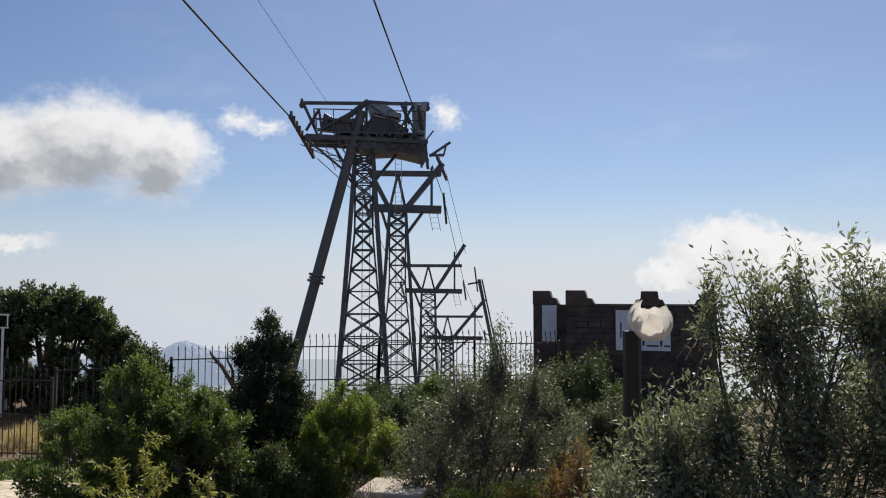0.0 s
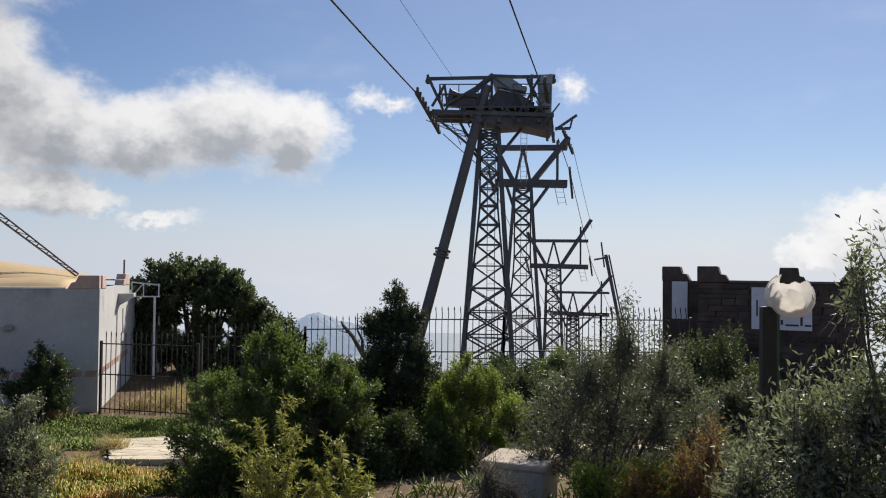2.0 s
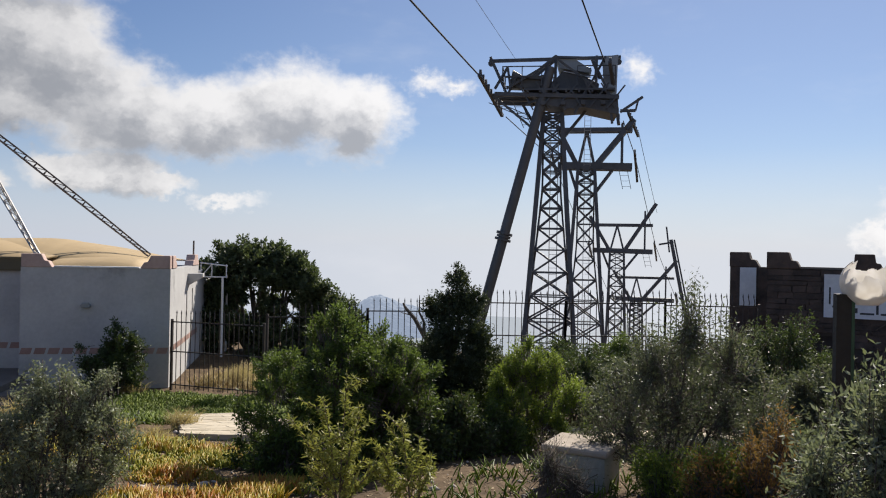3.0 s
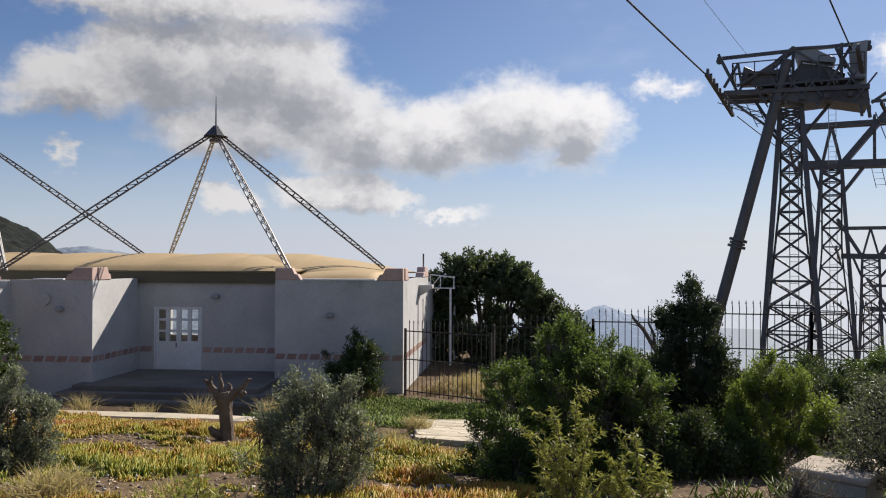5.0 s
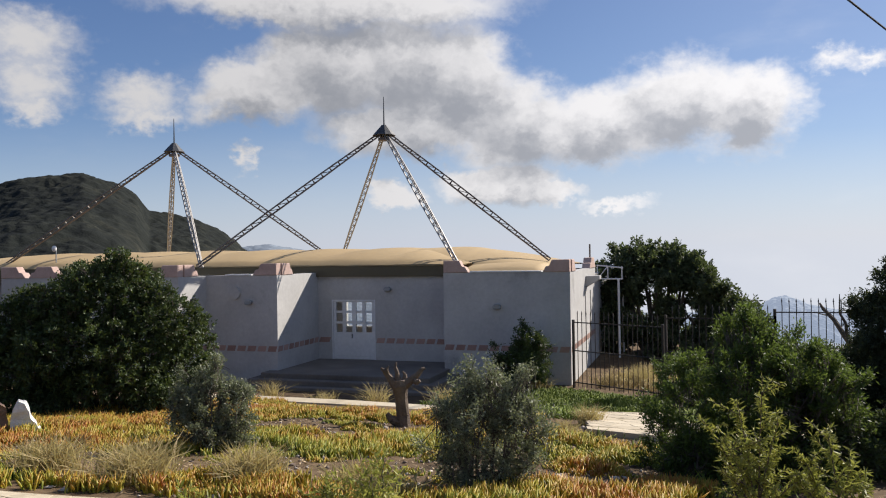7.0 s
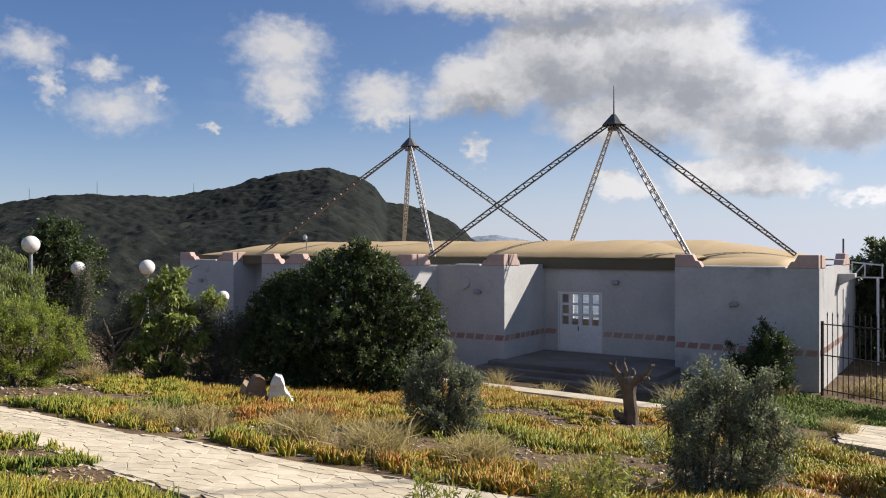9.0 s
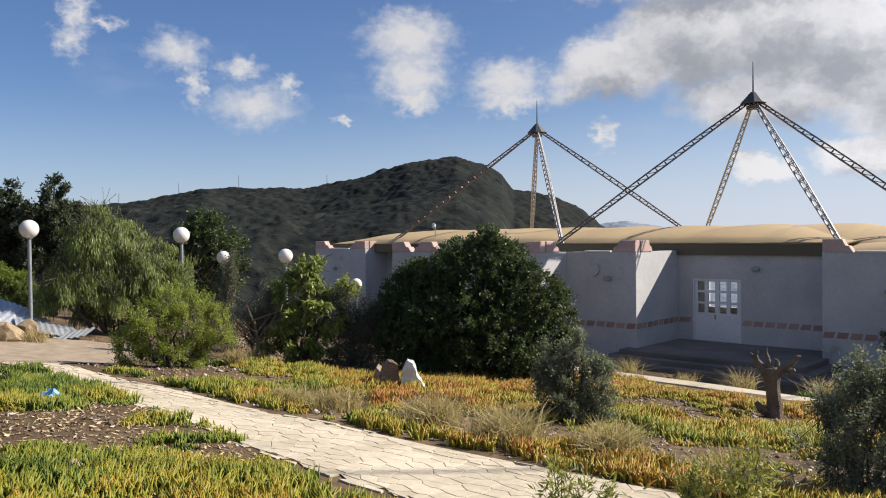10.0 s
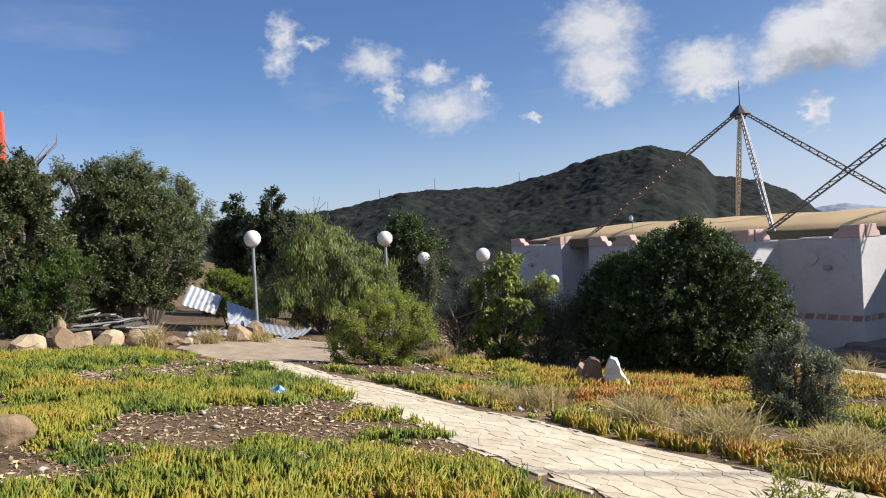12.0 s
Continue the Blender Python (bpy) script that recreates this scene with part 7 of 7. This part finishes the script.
# broken globe lamp on its square post
lx, ly = polar(-13.3, 8.5)
lamp = thing("broken_globe_lamp", (lx, ly, gz(lx, ly)), "broken white globe lamp on a rusty square post", "lamp")
lz = 1.28 - gz(lx, ly)
part("post", box(bmesh.new(), -0.075, 0.055, -0.07, 0.07, -0.3, lz), M_rusty, lamp, "rusted dark square post")
part("post_edge", box(bmesh.new(), 0.057, 0.085, -0.07, 0.07, -0.3, lz - 0.01), M_bronze, lamp, "green painted post edge")
bm = bmesh.new()
bmesh.ops.create_uvsphere(bm, u_segments=120, v_segments=72, radius=0.235)
doomed = []
for f in bm.faces:
    c = f.calc_center_median()
    a = math.atan2(c.y, c.x)
    jag = 0.05 * math.sin(a * 3 + 0.6) + 0.035 * math.sin(a * 7) + 0.02 * math.sin(a * 13)
    rim = 0.13 + 0.3 * jag if c.y > 0.04 else -0.03 + 1.3 * jag
    if c.x < -0.06:
        rim = max(rim, 0.16 + jag if c.y > -0.1 else 0.02 + jag)
    if c.z > rim:
        doomed.append(f)
    elif c.z < -0.215:
        doomed.append(f)
bmesh.ops.delete(bm, geom=doomed, context="FACES")
ob = part("globe", bm, M_shell, lamp, "broken opal globe with a jagged rim")
ob.location = (0.20, 0, lz + 0.115)
ob.modifiers.new("thick", "SOLIDIFY").thickness = 0.006
part("holder", tube(bmesh.new(), (0.0, 0, lz), (0.12, 0, lz + 0.02), 0.03, 8), M_rusty, lamp)

# ball lamps on slim poles
LAMPS = [(94.45, 22.0, 1.65 + 22.0 * 0.0093, 0.22), (85.2, 23.4, 1.67, 0.23), (82.4, 28.0, 0.91, 0.23), (78.2, 25.4, 0.99, 0.22), (73.2, 31.0, -0.28, 0.24)]
globe_lamp = None
for yaw_deg, far, z, rad in LAMPS:
    x, y = polar(yaw_deg, far)
    tall = 2.58
    if globe_lamp is None:
        globe_lamp = thing("globe_lamp", (x, y, z - tall), "white ball lamp on a slim grey pole", "lamp", "garden lamps")
        part("pole", tube(bmesh.new(), (0, 0, -0.4), (0, 0, tall - 0.2), 0.045, 10), M_pole, globe_lamp)
        part("collar", tube(bmesh.new(), (0, 0, tall - 0.24), (0, 0, tall - 0.17), 0.07, 12, 0.1), M_pole, globe_lamp)
        ob = part("globe", ball(bmesh.new(), (0, 0, tall), 0.225, 1.0, 14, 24), M_globe, globe_lamp, "white opal globe")
        ob.data.polygons.foreach_set("use_smooth", np.ones(len(ob.data.polygons), bool))
    else:
        copy_thing(globe_lamp, pose(x, y, z - tall))

# gravel turning place at the path's end, with a kerb
gp = [(-15.3, -0.75), (-15.7, -1.95), (-17.5, -3.2), (-20.5, -2.4), (-21.5, -0.6), (-20.0, 1.2), (-17.6, 0.9)]
gx2, gy2 = np.meshgrid(np.arange(-22, -15, 0.15), np.arange(-3.5, 1.5, 0.15))
ok = inside(gp, gx2, gy2)
v = np.stack([gx2, gy2, ground_z(gx2, gy2) + 0.012], -1).reshape(-1, 3)
nx = gx2.shape[1]
i, j = np.meshgrid(np.arange(nx - 1), np.arange(gx2.shape[0] - 1))
k = (j * nx + i).ravel()[(ok[:-1, :-1] & ok[1:, :-1] & ok[:-1, 1:] & ok[1:, 1:]).ravel()]
M_gravel = plain("pale_gravel", (0.22, 0.165, 0.11), (0.44, 0.35, 0.25), 0.95, coarse=3.0, fine=40.0, relief=0.7, deep=0.02)
tagged(arrays("pavement", v, np.stack([k, k + 1, k + 1 + nx, k + nx], -1), M_gravel, smooth=True), "pale gravel turning place at the path's end", "gravel", kind="structure")


def kerb(points, label, wide=0.16, rise=0.07, mat=None):
    ob = thing("kerb", (*points[0], gz(*points[0])), label, "kerb")
    for a, b in zip(points, points[1:]):
        pa, pb = Vector((*a, gz(*a) + rise - 0.1)), Vector((*b, gz(*b) + rise - 0.1))
        d = (pb - pa).normalized()
        s = Vector((-d.y, d.x, 0)) * wide / 2
        bm = bmesh.new()
        corners = [pa - s, pa + s, pb + s, pb - s]
        lowv = [bm.verts.new(c - Vector(ob.location) - Vector((0, 0, 0.15))) for c in corners]
        topv = [bm.verts.new(c - Vector(ob.location) + Vector((0, 0, 0.1))) for c in corners]
        for q in range(4):
            bm.faces.new((lowv[q], lowv[q - 1], topv[q - 1], topv[q]))
        bm.faces.new(topv)
        bm.faces.new(lowv)
        soften(part("kerb_stone", bm, mat or M_flag, ob), 0.015)


kerb([(-19.6, 11.6), (-17.4, 12.0), (-14.6, 12.7), (-11.9, 13.4)], "pale concrete edging strip in front of the terrace", 0.55)

# scrap metal: corrugated sheets and boards
def sheet(at, size, tilt, turn, z, label, seed):
    x, y = at
    ob = thing("corrugated_sheet", (x, y, z), label, "metal sheet", "scrap sheets", turn=turn)
    nu, nv = int(size[0] / 0.035), 5
    U, V = np.meshgrid(np.linspace(-size[0] / 2, size[0] / 2, nu), np.linspace(-size[1] / 2, size[1] / 2, nv))
    Z = 0.018 * np.sin(U / 0.075 * 3.1416) + 0.05 * waves(U, V, 1.6, seed)
    v = np.stack([U, V, Z], -1).reshape(-1, 3)
    low = v - np.array([0, 0, 0.004])
    i, j = np.meshgrid(np.arange(nu - 1), np.arange(nv - 1))
    k = (j * nu + i).ravel()
    f = np.stack([k, k + 1, k + 1 + nu, k + nu], -1)
    c = arrays("sheet", np.vstack([v, low]), np.vstack([f, f[:, ::-1] + len(v)]), M_sheet, ob, smooth=True)
    c.rotation_euler = Euler((radians(tilt[0]), radians(tilt[1]), 0))


SHEET = "bent corrugated zinc sheet on the scrap heap"
def low_at(yaw_deg, far, h):
    x, y = polar(yaw_deg, far)
    return (x, y), gz(x, y) + h
for yaw_deg, far, size, tilt, turn, h, sd in ((98.0, 23.5, (0.95, 0.85), (35, 25), 95, 0.88, 1), (94.9, 22.8, (1.0, 1.2), (20, 28), 80, 0.35, 2), (93.6, 22.4, (1.4, 0.9), (14, 10), 100, 0.2, 3), (92.4, 22.0, (1.2, 0.8), (10, -6), 70, 0.13, 4), (97.2, 21.4, (1.4, 0.5), (4, 3), 90, 0.1, 5), (95.4, 23.4, (0.9, 1.1), (25, 30), 110, 0.5, 6)):
    at, z = low_at(yaw_deg, far, h)
    sheet(at, size, tilt, turn, z, SHEET, sd)
rng = random.Random(8)
for k in range(26):
    yaw_deg, far = rng.uniform(102.2, 106.3), rng.uniform(20.0, 21.0)
    x, y = polar(yaw_deg, far)
    ob = thing("scrap_board", (x, y, gz(x, y) + 0.1 + rng.uniform(0, 0.45)), "weathered scrap board on the heap", "board", "scrap boards", turn=rng.uniform(70, 130))
    c = part("board", box(bmesh.new(), -rng.uniform(0.2, 0.5), rng.uniform(0.2, 0.5), -0.12, 0.12, -0.012, 0.012), M_scrap, ob)
    c.rotation_euler = Euler((radians(rng.uniform(-15, 15)), radians(rng.uniform(-8, 8)), 0))

# chain-link screen high behind the cypress
cxp, cyp = polar(106.0, 27.0)
screen = thing("wire_screen", (cxp, cyp, gz(cxp, cyp)), "chain-link screen on thin steel posts", "fence", turn=106)
for a in (-0.75, 0.13, 0.87):
    part("post", tube(bmesh.new(), (a, 0, -0.3), (a, 0, 4.6), 0.03, 6), M_mast_pale, screen)
for h in (3.4, 4.5):
    part("rail", tube(bmesh.new(), (-0.78, 0, h), (0.9, 0, h), 0.022, 6), M_mast_pale, screen)
bm = bmesh.new()
for k in range(-10, 17):
    for way in (-1, 1):
        # each wire runs slantwise between the rails, cut off at the end posts
        x0 = -0.75 + 0.1 * k if way > 0 else 0.87 - 0.1 * k
        t0, t1 = 0.0, 1.1
        ends = sorted(((-0.75 - x0) * way, (0.87 - x0) * way))
        t0, t1 = max(t0, ends[0]), min(t1, ends[1])
        if t1 - t0 > 0.02:
            tube(bm, (x0 + way * t0, 0, 3.4 + t0), (x0 + way * t1, 0, 3.4 + t1), 0.011, 3)
part("mesh_wire", bm, M_mast_pale, screen)
rx, ry = polar(109.45, 26.0)
mast = thing("red_mast", (rx, ry, gz(rx, ry)), "red painted steel mast behind the trees", "mast")
part("mast", tube(bmesh.new(), (0, 0, -0.3), (0.1, 0, 6.0), 0.12, 8), M_red, mast)

# masts on the far ridge
for yaw_deg, rise, tall in ((84.95, 3.35, 5), (80.96, 3.6, 9), (74.84, 3.75, 8)):
    x, y = polar(yaw_deg, 715)
    ob = thing("ridge_mast", (x, y, 1.65 + 715 * math.tan(radians(rise)) - 3), "thin radio mast on the far ridge", "mast", "ridge masts")
    part("mast", tube(bmesh.new(), (0, 0, 0), (0, 0, tall + 3), 0.35, 5, 0.2), M_pole, ob)

# small camera-like floodlight and post on the parapet of the far block
sp = thing("parapet_light", (0, 0, 0), "small white floodlight on a thin post", "lamp")
sp.matrix_world = pavilion_pose @ pose(-24.0, 2.0, TOP + 0.2)
part("post", tube(bmesh.new(), (0, 0, -0.1), (0, 0, 0.9), 0.025, 6), M_pole, sp)
part("head", ball(bmesh.new(), (-0.1, 0, 1.0), 0.11, 1.3, 8, 12), M_white, sp)

# litter
x, y = polar(93.8, 10.55)
bm = bmesh.new()
g = bmesh.ops.create_grid(bm, x_segments=6, y_segments=6, size=0.11)
rng = random.Random(2)
for v in bm.verts:
    v.co.z = 0.07 + noise.noise(v.co * 14) * 0.07
me = bpy.data.meshes.new("plastic_scrap")
bm.to_mesh(me)
bm.free()
me.materials.append(M_cloth)
ob = new("plastic_scrap", me)
ob.matrix_world = pose(x, y, gz(x, y) + 0.05, 35, 10, 40)
tagged(ob, "crumpled light blue plastic scrap among the leaves", "litter")

# ---- paving stones, last ----
paving("path", PATH_POLY, 0.19, 0.012, "pale crazy-paved stone path through the garden", 80, M_flag, 560, (-11.5, -5.4))
paving("paved_walk", WALK_POLY, 0.36, 0.10, "pale paved walk behind the shrubs", 81, M_flag, deep=0.2)

# stones of the hut's front, each with its own face
stone_meshes = []
for k in range(8):
    bm = box(bmesh.new(), 0, 1, 0, 1, 0, 1)
    for v in bm.verts:
        v.co += Vector((rng.uniform(-0.05, 0.05), rng.uniform(-0.25, 0.25) if v.co.y < 0.5 else 0, rng.uniform(-0.08, 0.08)))
    me = bpy.data.meshes.new("stone")
    bm.to_mesh(me)
    bm.free()
    me.materials.append(M_brown_stone)
    stone_meshes.append(me)
z = HUT_Z
while z < HUT_TOP - 0.12:
    h = min(rng.uniform(0.13, 0.25), HUT_TOP - 0.01 - z)
    x = HUT_L
    while x < HUT_R - 0.05:
        w = min(rng.uniform(0.3, 0.85), HUT_R - x)
        if not (x < 2.2 and x + w > 1.4 and z < -0.95):
            ob = new("stone", rng.choice(stone_meshes))
            ob.parent = gate_house
            ob.matrix_local = Matrix.Translation((x + 0.007, -0.005 + rng.uniform(-0.012, 0.012), z + 0.007)) @ Matrix.Diagonal((w - 0.014, 0.08, h - 0.014, 1))
        x += w
    z += h
